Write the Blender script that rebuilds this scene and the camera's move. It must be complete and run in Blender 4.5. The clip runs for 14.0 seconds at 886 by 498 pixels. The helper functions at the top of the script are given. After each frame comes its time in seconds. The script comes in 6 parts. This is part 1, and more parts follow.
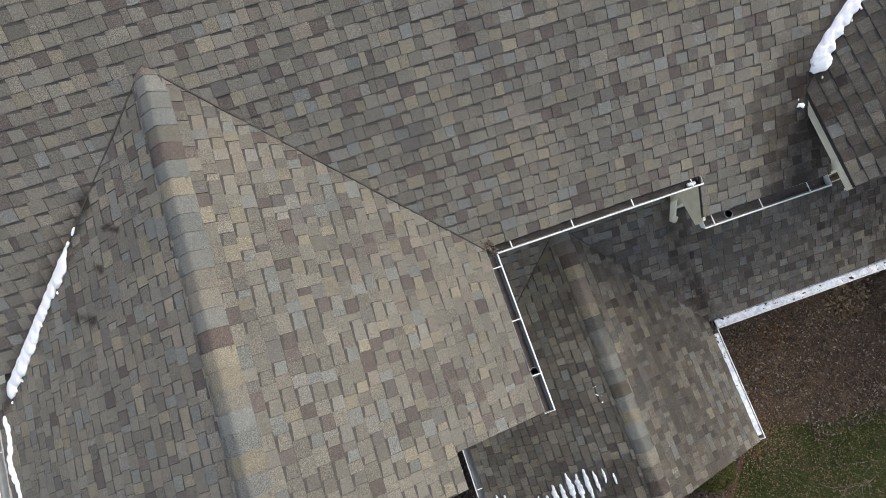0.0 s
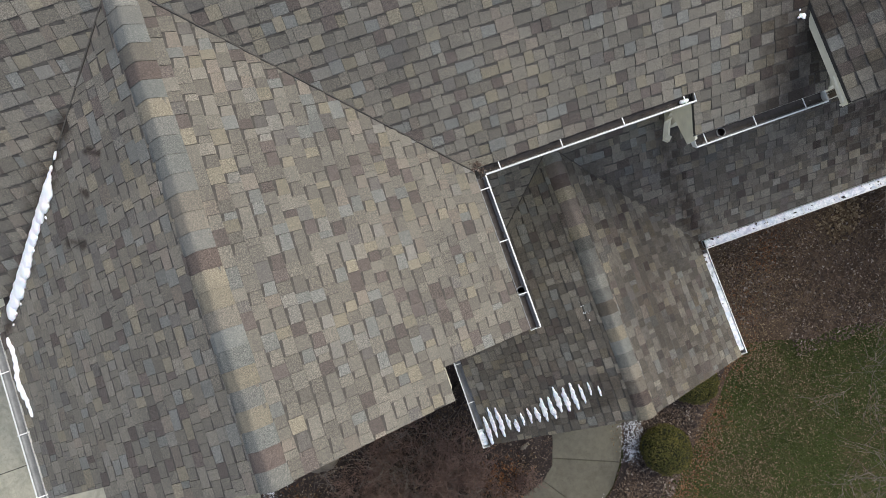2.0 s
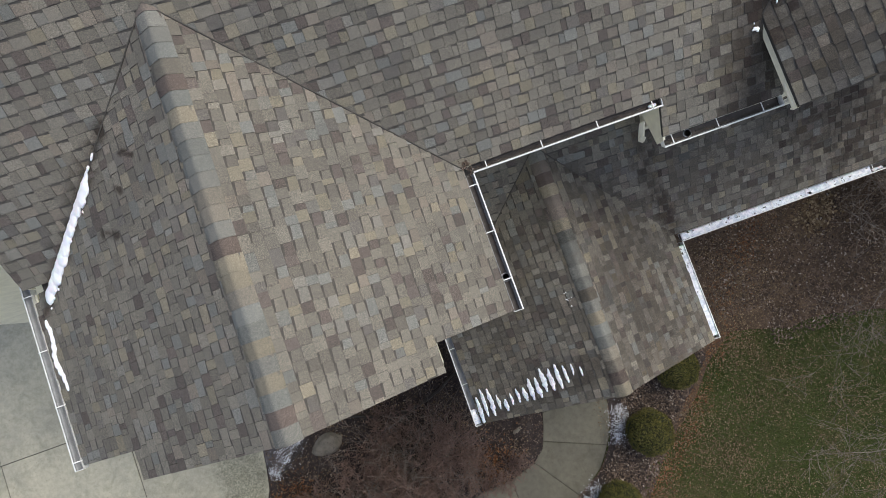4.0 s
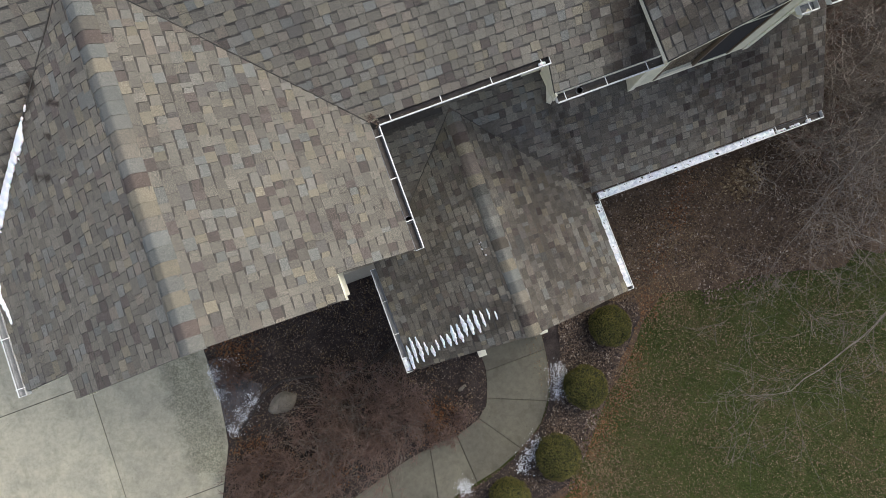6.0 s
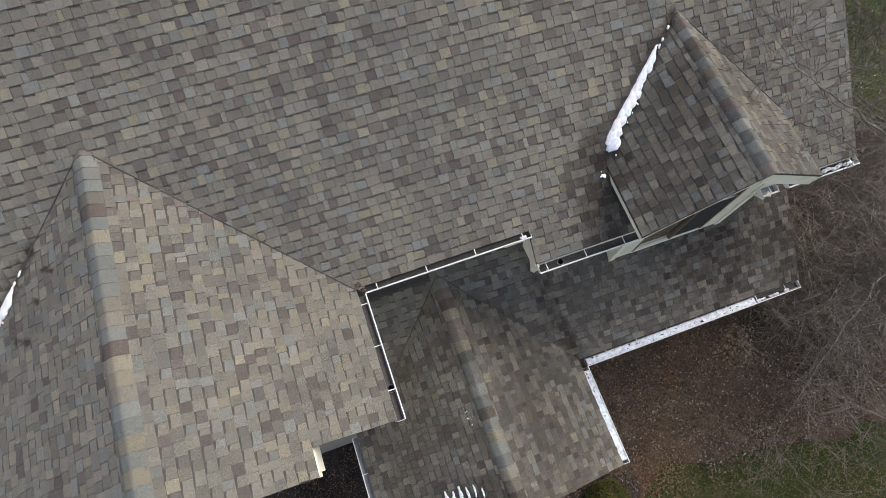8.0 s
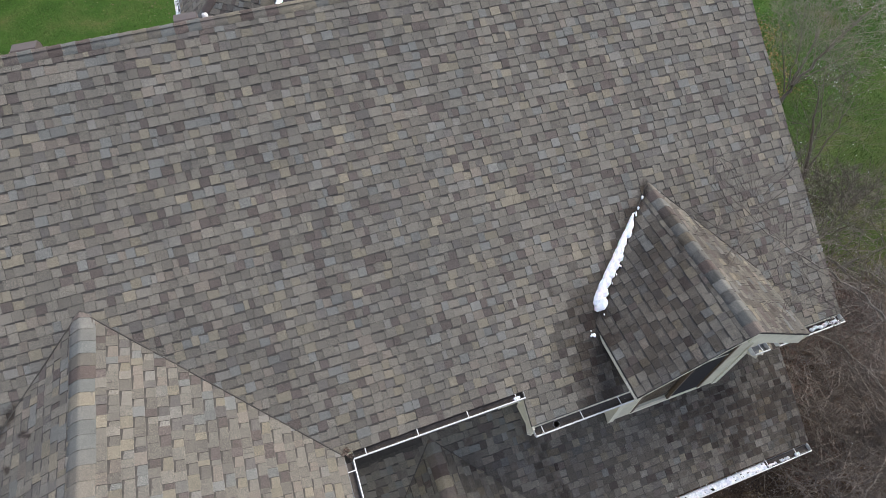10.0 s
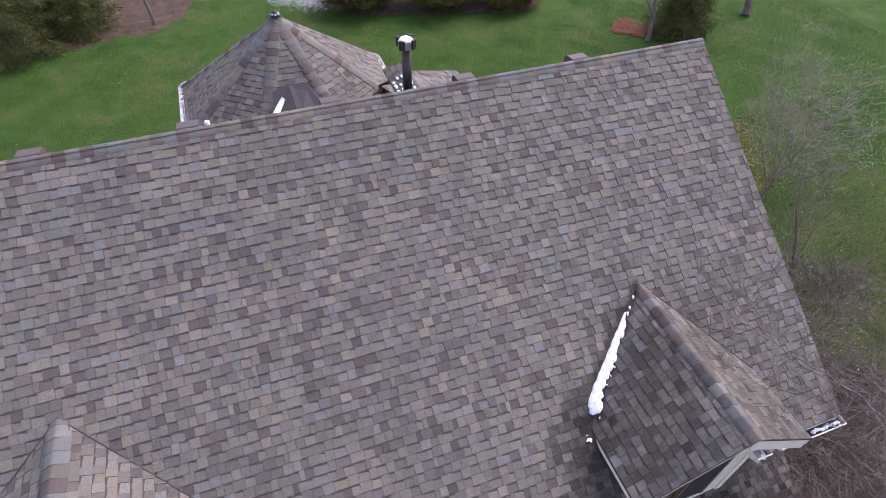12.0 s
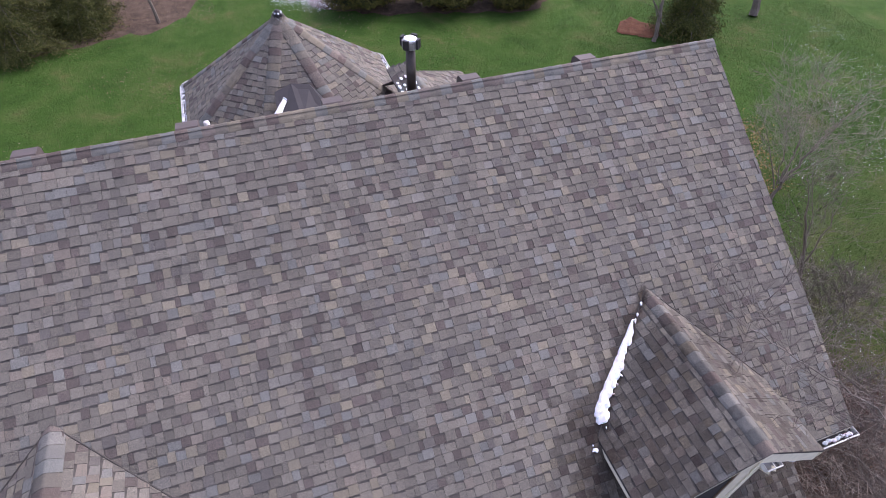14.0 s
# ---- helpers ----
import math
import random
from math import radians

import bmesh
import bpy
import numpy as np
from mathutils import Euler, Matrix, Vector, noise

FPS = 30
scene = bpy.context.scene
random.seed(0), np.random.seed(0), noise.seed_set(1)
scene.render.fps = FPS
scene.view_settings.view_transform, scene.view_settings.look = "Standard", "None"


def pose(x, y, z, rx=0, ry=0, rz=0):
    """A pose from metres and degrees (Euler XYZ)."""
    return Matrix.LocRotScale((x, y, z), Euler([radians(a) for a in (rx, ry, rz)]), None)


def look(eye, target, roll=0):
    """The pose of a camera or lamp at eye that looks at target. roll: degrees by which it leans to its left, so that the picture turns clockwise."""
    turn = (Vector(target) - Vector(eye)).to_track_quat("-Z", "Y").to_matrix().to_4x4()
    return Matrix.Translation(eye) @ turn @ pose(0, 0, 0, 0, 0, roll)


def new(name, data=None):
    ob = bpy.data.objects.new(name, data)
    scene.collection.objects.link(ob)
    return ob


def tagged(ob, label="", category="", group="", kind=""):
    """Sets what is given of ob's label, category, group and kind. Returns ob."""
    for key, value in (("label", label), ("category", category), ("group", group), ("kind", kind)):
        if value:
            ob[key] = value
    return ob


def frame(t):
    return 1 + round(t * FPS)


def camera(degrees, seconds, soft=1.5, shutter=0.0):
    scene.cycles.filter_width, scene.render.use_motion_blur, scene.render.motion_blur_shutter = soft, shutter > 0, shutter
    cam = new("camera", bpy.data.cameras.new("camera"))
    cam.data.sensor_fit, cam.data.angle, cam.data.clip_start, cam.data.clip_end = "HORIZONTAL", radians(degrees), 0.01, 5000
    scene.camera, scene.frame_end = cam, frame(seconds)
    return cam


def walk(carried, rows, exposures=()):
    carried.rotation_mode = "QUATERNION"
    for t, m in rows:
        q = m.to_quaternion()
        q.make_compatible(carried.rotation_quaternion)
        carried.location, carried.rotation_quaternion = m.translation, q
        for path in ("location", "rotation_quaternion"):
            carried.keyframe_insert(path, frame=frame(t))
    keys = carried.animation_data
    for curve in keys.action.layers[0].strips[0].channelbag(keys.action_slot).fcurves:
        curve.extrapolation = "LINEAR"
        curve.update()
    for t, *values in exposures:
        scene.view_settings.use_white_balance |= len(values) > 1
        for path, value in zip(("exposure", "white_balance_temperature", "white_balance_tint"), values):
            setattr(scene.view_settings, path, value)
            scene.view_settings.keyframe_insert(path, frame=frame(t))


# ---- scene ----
cam = camera(76.42, 14.0, soft=0.6)
# seconds, eye x, y, z, tilt up from straight down, lean, heading
PATH = [
    (0, -0.124, -0.403, 12.038, 11.53, 0.14, -18.95),
    (0.5, -0.101, -0.366, 12.023, 6.95, 0.16, -19.09),
    (1, -0.076, -0.377, 12.010, 4.02, 0.18, -19.28),
    (1.5, -0.038, -0.425, 12.027, 4.01, 0.20, -19.38),
    (2, -0.018, -0.489, 12.048, 3.99, 0.21, -19.46),
    (2.5, -0.001, -0.550, 12.074, 4.01, 0.23, -19.55),
    (2.7, -0.004, -0.574, 12.082, 4.00, 0.24, -19.55),
    (4.8, 0.081, -0.964, 13.188, 4.12, 0.31, -19.90),
    (5, 0.256, -1.096, 13.251, 4.00, 0.34, -19.95),
    (5.5, 0.670, -1.475, 13.322, 3.88, 0.33, -19.98),
    (6, 0.886, -1.801, 13.379, 3.88, 0.19, -20.23),
    (6.5, 0.943, -1.927, 13.400, 4.98, 0.10, -20.33),
    (7, 0.954, -1.908, 13.419, 9.48, -0.06, -20.13),
    (7.5, 1.004, -1.808, 13.427, 14.61, -0.21, -19.78),
    (8, 1.095, -1.681, 13.445, 19.40, -0.39, -19.43),
    (8.5, 1.146, -1.659, 13.457, 24.41, -0.47, -19.34),
    (8.7, 1.206, -1.630, 13.490, 25.87, -0.33, -19.36),
    (10.8, 1.184, -1.780, 13.631, 40.15, -0.89, -19.39),
    (11, 1.188, -1.750, 13.663, 41.21, -0.98, -19.33),
    (11.5, 1.244, -1.653, 13.712, 43.60, -1.10, -19.20),
    (12, 1.292, -1.559, 13.742, 43.54, -1.19, -19.18),
    (12.5, 1.333, -1.440, 13.707, 43.60, -1.19, -19.00),
    (13, 1.347, -1.350, 13.693, 43.53, -1.14, -18.82),
    (13.5, 1.358, -1.344, 13.672, 43.46, -1.07, -18.78),
    (14, 1.346, -1.402, 13.653, 43.55, -1.17, -18.71),
]
EXPOSURES = [(0.0, 0.92, 6500, 13), (2.7, 0.92, 6500, 13), (5.0, 0.84, 6500, 13), (5.8, 0.86, 6500, 13), (6.5, 1.00, 6500, 14), (8.5, 0.94, 6500, 14), (11.0, 1.22, 6150, 24), (12.0, 1.25, 6000, 34), (14.0, 1.25, 6000, 34)]
walk(cam, [(t, pose(x, y, z, 0, 0, yaw) @ pose(0, 0, 0, tilt, 0, 0) @ pose(0, 0, 0, 0, lean, 0)) for t, x, y, z, tilt, lean, yaw in PATH], EXPOSURES)

# ---------------------------------------------------------------- light
SUN_ELEV, SUN_AZ = 48.0, 64.0          # degrees; azimuth from +y towards +x
world = bpy.data.worlds.new("overcast_sky")
scene.world = world
world.use_nodes = True
wn = world.node_tree.nodes
sky = wn.new("ShaderNodeTexSky")
sky.sky_type, sky.sun_disc = "NISHITA", False
sky.sun_elevation, sky.sun_rotation = radians(SUN_ELEV), radians(SUN_AZ)
sky.dust_density, sky.air_density, sky.ozone_density = 2.0, 1.0, 0.3
wn["Background"].inputs["Strength"].default_value = 0.125
grey = wn.new("ShaderNodeHueSaturation")
grey.inputs["Saturation"].default_value = 0.62
world.node_tree.links.new(sky.outputs[0], grey.inputs["Color"])
world.node_tree.links.new(grey.outputs[0], wn["Background"].inputs["Color"])
sun_data = bpy.data.lights.new("sun", "SUN")
sun_data.energy, sun_data.angle, sun_data.color = 1.15, radians(45), (1.0, 0.975, 0.80)
sun = new("sun", sun_data)
sun_dir = Vector((math.sin(radians(SUN_AZ)) * math.cos(radians(SUN_ELEV)), math.cos(radians(SUN_AZ)) * math.cos(radians(SUN_ELEV)), math.sin(radians(SUN_ELEV))))
sun.matrix_world = look(sun_dir * 60, (0, 0, 0))

# ---------------------------------------------------------------- materials


class Nodes:
    """A small wrapper to write node trees in few lines."""

    def __init__(self, name):
        self.mat = bpy.data.materials.new(name)
        self.mat.use_nodes = True
        self.tree = self.mat.node_tree
        self.bsdf = self.tree.nodes["Principled BSDF"]
        self.coord = self.tree.nodes.new("ShaderNodeTexCoord").outputs["Object"]

    def add(self, kind, **values):
        node = self.tree.nodes.new(kind)
        for key, value in values.items():
            self.put(node.inputs[key.replace("_", " ")], value)
        return node

    def put(self, socket, value):
        if isinstance(value, bpy.types.NodeSocket):
            self.tree.links.new(value, socket)
        else:
            socket.default_value = value

    def noise(self, scale, detail=3.0, rough=0.6, vector=None, distortion=0.0):
        n = self.add("ShaderNodeTexNoise", Scale=scale, Detail=detail, Roughness=rough, Distortion=distortion)
        self.put(n.inputs["Vector"], vector or self.coord)
        return n.outputs["Fac"]

    def math(self, op, a, b=0.0, clamp=False):
        n = self.tree.nodes.new("ShaderNodeMath")
        n.operation, n.use_clamp = op, clamp
        self.put(n.inputs[0], a), self.put(n.inputs[1], b)
        return n.outputs[0]

    def vec(self, op, a, b=(0, 0, 0)):
        n = self.tree.nodes.new("ShaderNodeVectorMath")
        n.operation = op
        self.put(n.inputs[0], a), self.put(n.inputs[1], b)
        return n.outputs["Value"] if op in ("DOT_PRODUCT", "LENGTH") else n.outputs["Vector"]

    def capsule(self, pos, a, b):
        """Distance from the stretch a-b."""
        ba = tuple(q - p for p, q in zip(a, b))
        pa = self.vec("SUBTRACT", pos, a)
        h = self.math("DIVIDE", self.vec("DOT_PRODUCT", pa, ba), sum(q * q for q in ba), True)
        s = self.tree.nodes.new("ShaderNodeVectorMath")
        s.operation = "SCALE"
        self.put(s.inputs[0], ba), self.put(s.inputs["Scale"], h)
        return self.vec("LENGTH", self.vec("SUBTRACT", pa, s.outputs["Vector"]))

    def ramp(self, fac, *stops, constant=False):
        n = self.tree.nodes.new("ShaderNodeValToRGB")
        if constant:
            n.color_ramp.interpolation = "CONSTANT"
        els = n.color_ramp.elements
        while len(els) < len(stops):
            els.new(0.5)
        for el, (pos, col) in zip(els, stops):
            el.position, el.color = pos, (*col, 1) if len(col) == 3 else col
        self.put(n.inputs[0], fac)
        return n.outputs[0]

    def mix(self, fac, a, b, mode="MIX"):
        n = self.tree.nodes.new("ShaderNodeMix")
        n.data_type, n.blend_type = "RGBA", mode
        self.put(n.inputs[0], fac), self.put(n.inputs[6], (*a, 1) if isinstance(a, tuple) else a), self.put(n.inputs[7], (*b, 1) if isinstance(b, tuple) else b)
        return n.outputs[2]

    def done(self, color, rough=0.8, bump=None, strength=0.3, distance=0.01, metal=0.0, spec=None):
        self.put(self.bsdf.inputs["Base Color"], (*color, 1) if isinstance(color, tuple) else color)
        self.put(self.bsdf.inputs["Roughness"], rough)
        self.put(self.bsdf.inputs["Metallic"], metal)
        if spec is not None:
            self.put(self.bsdf.inputs["Specular IOR Level"], spec)
        if bump is not None:
            b = self.add("ShaderNodeBump", Strength=strength, Distance=distance, Height=bump)
            self.put(self.bsdf.inputs["Normal"], b.outputs[0])
        return self.mat


def world_position(n):
    return n.tree.nodes.new("ShaderNodeNewGeometry").outputs["Position"]


def shingle_material(name="asphalt_shingle", caps=False):
    n = Nodes(name)
    geo = n.tree.nodes.new("ShaderNodeNewGeometry")
    info = n.tree.nodes.new("ShaderNodeObjectInfo")
    pos = geo.outputs["Position"]
    r = n.math("FRACT", n.math("ADD", n.math("MULTIPLY", info.outputs["Random"], 7.31), n.math("MULTIPLY", geo.outputs["Random Per Island"], 13.77)))
    r2 = n.math("FRACT", n.math("MULTIPLY", r, 37.7))
    base = n.ramp(r, (0.0, (0.156, 0.147, 0.127)), (0.24, (0.144, 0.136, 0.118)), (0.43, (0.167, 0.158, 0.137)), (0.59, (0.193, 0.177, 0.139)), (0.67, (0.160, 0.164, 0.155)),
                  (0.74, (0.110, 0.096, 0.088)), (0.83, (0.172, 0.154, 0.132)), (0.90, (0.126, 0.120, 0.111)), (0.95, (0.178, 0.173, 0.157)), constant=True)
    if caps:
        base = n.ramp(r, (0.0, (0.158, 0.147, 0.126)), (0.18, (0.152, 0.159, 0.151)), (0.40, (0.114, 0.094, 0.085)), (0.57, (0.187, 0.170, 0.133)), (0.74, (0.138, 0.120, 0.108)), (0.84, (0.166, 0.168, 0.157)), constant=True)
    tone = n.math("ADD", n.math("MULTIPLY", r2, 0.32), 0.85)
    base = n.mix(1.0, base, n.add("ShaderNodeCombineColor", Red=tone, Green=tone, Blue=tone).outputs[0], "MULTIPLY")
    # some tabs carry coarse mixed granules, others are nearly plain
    grain = n.noise(110, 3, 0.8, pos)
    speck = n.ramp(grain, (0.33, (0.42, 0.41, 0.41)), (0.5, (1, 1, 1)), (0.66, (1.95, 1.90, 1.76)))
    coarse = n.math("ADD", n.math("MULTIPLY", n.math("FRACT", n.math("MULTIPLY", r, 91.3)), 0.6), 0.40)
    col = n.mix(coarse, base, speck, "MULTIPLY")
    col = n.mix(0.3, col, n.ramp(n.noise(48, 3, 0.75, pos), (0.34, (0.70, 0.70, 0.70)), (0.5, (1, 1, 1)), (0.66, (1.36, 1.35, 1.32))), "MULTIPLY")
    blotch = n.ramp(n.noise(1.1, 4, 0.6, pos), (0.3, (0.84, 0.85, 0.86)), (0.65, (1.08, 1.06, 1.03)))
    col = n.mix(1.0, col, blotch, "MULTIPLY")
    # wet dark algae streaks that run down from valleys, snow and gutter ends; the broad patches also paint dim light
    # over low roof, porch and dormer
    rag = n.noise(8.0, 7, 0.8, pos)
    stain_and_shade = None
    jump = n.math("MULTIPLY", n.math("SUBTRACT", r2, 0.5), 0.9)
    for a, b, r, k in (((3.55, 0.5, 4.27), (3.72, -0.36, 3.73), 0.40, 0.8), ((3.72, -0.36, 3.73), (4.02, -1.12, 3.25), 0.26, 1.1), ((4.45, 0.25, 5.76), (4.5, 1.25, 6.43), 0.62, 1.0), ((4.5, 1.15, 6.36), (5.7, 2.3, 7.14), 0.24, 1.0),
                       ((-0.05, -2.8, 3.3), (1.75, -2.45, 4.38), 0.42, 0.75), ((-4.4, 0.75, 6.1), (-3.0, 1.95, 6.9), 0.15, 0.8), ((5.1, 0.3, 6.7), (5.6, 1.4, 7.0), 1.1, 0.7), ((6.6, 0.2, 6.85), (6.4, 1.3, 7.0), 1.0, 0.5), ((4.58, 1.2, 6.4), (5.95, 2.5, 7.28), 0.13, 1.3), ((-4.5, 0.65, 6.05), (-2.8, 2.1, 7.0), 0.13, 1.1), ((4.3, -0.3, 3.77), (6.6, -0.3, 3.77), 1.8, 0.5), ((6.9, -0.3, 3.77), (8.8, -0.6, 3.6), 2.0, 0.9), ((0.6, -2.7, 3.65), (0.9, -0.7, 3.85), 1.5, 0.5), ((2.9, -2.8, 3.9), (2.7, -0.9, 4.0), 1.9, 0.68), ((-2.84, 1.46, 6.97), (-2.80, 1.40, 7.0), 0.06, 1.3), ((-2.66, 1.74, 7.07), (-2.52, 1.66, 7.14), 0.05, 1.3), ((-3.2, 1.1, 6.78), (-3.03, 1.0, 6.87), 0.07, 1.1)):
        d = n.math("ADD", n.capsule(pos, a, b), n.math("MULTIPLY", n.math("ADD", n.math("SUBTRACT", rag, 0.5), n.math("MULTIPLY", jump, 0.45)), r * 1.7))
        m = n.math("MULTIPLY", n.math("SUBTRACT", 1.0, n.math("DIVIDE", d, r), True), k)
        stain_and_shade = m if stain_and_shade is None else n.math("MAXIMUM", stain_and_shade, m)
    col = n.mix(n.math("MULTIPLY", stain_and_shade, 1.1, True), col, n.mix(1.0, col, (0.34, 0.305, 0.295), "MULTIPLY"))
    return n.done(col, 0.93, n.math("ADD", n.noise(320, 2, 0.8, pos), n.math("MULTIPLY", n.noise(60, 2, 0.5, pos), 0.6)), 0.55, 0.004, spec=0.25)


def flat_material(name, color, rough=0.5, wear=0.12, scale=6.0, metal=0.0, bump=0.05, spec=None):
    n = Nodes(name)
    pos = world_position(n)
    dark = tuple(c * (1 - 2 * wear) for c in color)
    light = tuple(min(1, c * (1 + 0.5 * wear)) for c in color)
    col = n.ramp(n.noise(scale, 5, 0.65, pos), (0.28, dark), (0.6, light))
    col = n.mix(0.35 * min(1, wear * 6), col, n.ramp(n.noise(scale * 14, 3, 0.7, pos), (0.35, dark), (0.6, light)))
    return n.done(col, rough, n.noise(scale * 20, 3, 0.6, pos), bump, 0.004, metal, spec)


def brick_material():
    n = Nodes("cream_brick")
    pos = world_position(n)
    info = n.tree.nodes.new("ShaderNodeObjectInfo")
    geo = n.tree.nodes.new("ShaderNodeNewGeometry")
    r = n.math("FRACT", n.math("ADD", n.math("MULTIPLY", info.outputs["Random"], 5.1), n.math("MULTIPLY", geo.outputs["Random Per Island"], 9.7)))
    col = n.ramp(r, (0, (0.36, 0.31, 0.24)), (0.5, (0.46, 0.41, 0.32)), (1, (0.30, 0.25, 0.19)))
    col = n.mix(0.6, col, n.ramp(n.noise(40, 4, 0.7, pos), (0.3, (0.7, 0.7, 0.7)), (0.7, (1.2, 1.2, 1.2))), "MULTIPLY")
    return n.done(col, 0.9, n.noise(90, 4, 0.7, pos), 0.4, 0.006)


def ground_material(name, colors, scale, fine, bump=0.6, dist=0.03):
    n = Nodes(name)
    pos = world_position(n)
    a = n.ramp(n.noise(scale, 6, 0.65, pos, 0.3), (0.30, colors[0]), (0.5, colors[1]), (0.70, colors[2]))
    b = n.ramp(n.noise(fine, 4, 0.75, pos), (0.30, (0.45, 0.45, 0.45)), (0.5, (1, 1, 1)), (0.72, (1.6, 1.55, 1.5)))
    col = n.mix(0.85, a, b, "MULTIPLY")
    return n.done(col, 0.95, n.noise(fine * 0.8, 5, 0.8, pos), bump, dist, spec=0.15)


def lawn_material():
    n = Nodes("lawn_grass")
    pos = world_position(n)
    a = n.ramp(n.noise(0.9, 8, 0.7, pos, 0.5), (0.30, (0.035, 0.048, 0.014)), (0.46, (0.053, 0.073, 0.021)), (0.57, (0.070, 0.078, 0.029)), (0.70, (0.108, 0.092, 0.048)))
    lush = n.ramp(n.noise(0.5, 6, 0.65, pos, 0.4), (0.30, (0.030, 0.066, 0.012)), (0.46, (0.044, 0.100, 0.017)), (0.58, (0.062, 0.108, 0.024)), (0.74, (0.108, 0.112, 0.042)))
    back = n.math("MULTIPLY", n.math("SUBTRACT", n.add("ShaderNodeSeparateXYZ", Vector=pos).outputs["Y"], 3.0), 0.12, True)
    a = n.mix(back, a, lush)
    b = n.ramp(n.noise(38, 5, 0.8, pos), (0.32, (0.35, 0.38, 0.30)), (0.5, (1, 1, 1)), (0.70, (1.7, 1.6, 1.4)))
    col = n.mix(0.9, a, b, "MULTIPLY")
    return n.done(col, 0.95, n.noise(46, 5, 0.85, pos), 0.9, 0.04, spec=0.1)


def concrete_material(name, k, lichen=()):
    n = Nodes(name)
    pos = world_position(n)
    info = n.tree.nodes.new("ShaderNodeObjectInfo").outputs["Random"]
    stops = ((0.30, (0.200, 0.190, 0.150)), (0.46, (0.245, 0.232, 0.181)), (0.60, (0.275, 0.259, 0.198)), (0.75, (0.310, 0.294, 0.228)))
    col = n.ramp(n.noise(0.9, 7, 0.62, pos, 0.6), *[(p, tuple(k * v for v in c)) for p, c in stops])
    col = n.mix(0.7, col, n.ramp(n.noise(9, 6, 0.7, pos), (0.30, (0.72, 0.72, 0.70)), (0.62, (1.08, 1.07, 1.05))), "MULTIPLY")
    col = n.mix(0.5, col, n.ramp(n.noise(120, 3, 0.7, pos), (0.3, (0.75, 0.75, 0.75)), (0.7, (1.2, 1.2, 1.2))), "MULTIPLY")
    col = n.mix(0.6, col, n.ramp(n.noise(2.4, 7, 0.72, pos, 0.8), (0.32, (0.66, 0.66, 0.63)), (0.52, (1.0, 1.0, 1.0))), "MULTIPLY")
    spots = n.ramp(n.noise(26, 4, 0.7, pos), (0.30, (0.5, 0.5, 0.47)), (0.37, (1, 1, 1)))
    col = n.mix(0.8, col, spots, "MULTIPLY")
    for a, b, r in lichen:
        d = n.math("ADD", n.capsule(pos, a, b), n.math("MULTIPLY", n.math("SUBTRACT", n.noise(2.6, 6, 0.7, pos), 0.5), r * 1.5))
        m = n.math("MULTIPLY", n.math("SUBTRACT", 1.0, n.math("DIVIDE", d, r), True), 1.9, True)
        m = n.math("MULTIPLY", m, n.ramp(n.noise(24, 6, 0.85, pos), (0.42, (0.12, 0.12, 0.12)), (0.56, (1, 1, 1))))
        col = n.mix(n.math("MULTIPLY", m, 0.85), col, n.mix(1.0, col, (0.36, 0.39, 0.35), "MULTIPLY"))
    tone = n.math("ADD", n.math("MULTIPLY", info, 0.2), 0.88)
    col = n.mix(1.0, col, n.add("ShaderNodeCombineColor", Red=tone, Green=tone, Blue=tone).outputs[0], "MULTIPLY")
    return n.done(col, 0.88, n.noise(70, 5, 0.75, pos), 0.35, 0.006)


def snow_material(name="old_snow", thaw=0.0):
    """White snow; thaw turns parts of it to grey-blue slush."""
    n = Nodes(name)
    pos = world_position(n)
    col = n.ramp(n.noise(9, 4, 0.6, pos), (0.3, (0.86, 0.89, 0.95)), (0.6, (0.95, 0.96, 0.98)))
    if thaw:
        col = n.mix(n.math("MULTIPLY", n.ramp(n.noise(16, 5, 0.7, pos), (0.40, (0, 0, 0)), (0.62, (1, 1, 1))), thaw), col, (0.42, 0.48, 0.58))
    n.put(n.bsdf.inputs["Subsurface Weight"], 0.15)
    return n.done(col, 0.6, n.noise(60, 4, 0.7, pos), 0.35, 0.01)


def bark_material(name, a, b, scale=30):
    n = Nodes(name)
    pos = world_position(n)
    col = n.ramp(n.noise(scale, 5, 0.7, pos, 0.5), (0.3, a), (0.65, b))
    return n.done(col, 0.9, n.noise(scale * 3, 4, 0.7, pos), 0.5, 0.006)


def leaf_material(name, stops):
    n = Nodes(name)
    geo = n.tree.nodes.new("ShaderNodeNewGeometry")
    r = n.math("FRACT", n.math("MULTIPLY", geo.outputs["Random Per Island"], 17.3))
    col = n.ramp(r, *stops)
    col = n.mix(0.6, col, n.ramp(n.noise(3.0, 4, 0.6, geo.outputs["Position"]), (0.3, (0.7, 0.72, 0.7)), (0.7, (1.2, 1.15, 1.1))), "MULTIPLY")
    return n.done(col, 0.8, spec=0.2)


def glass_material():
    n = Nodes("window_glass")
    n.put(n.bsdf.inputs["Transmission Weight"], 1.0)
    n.put(n.bsdf.inputs["IOR"], 1.22)
    return n.done((0.85, 0.88, 0.88), 0.02)


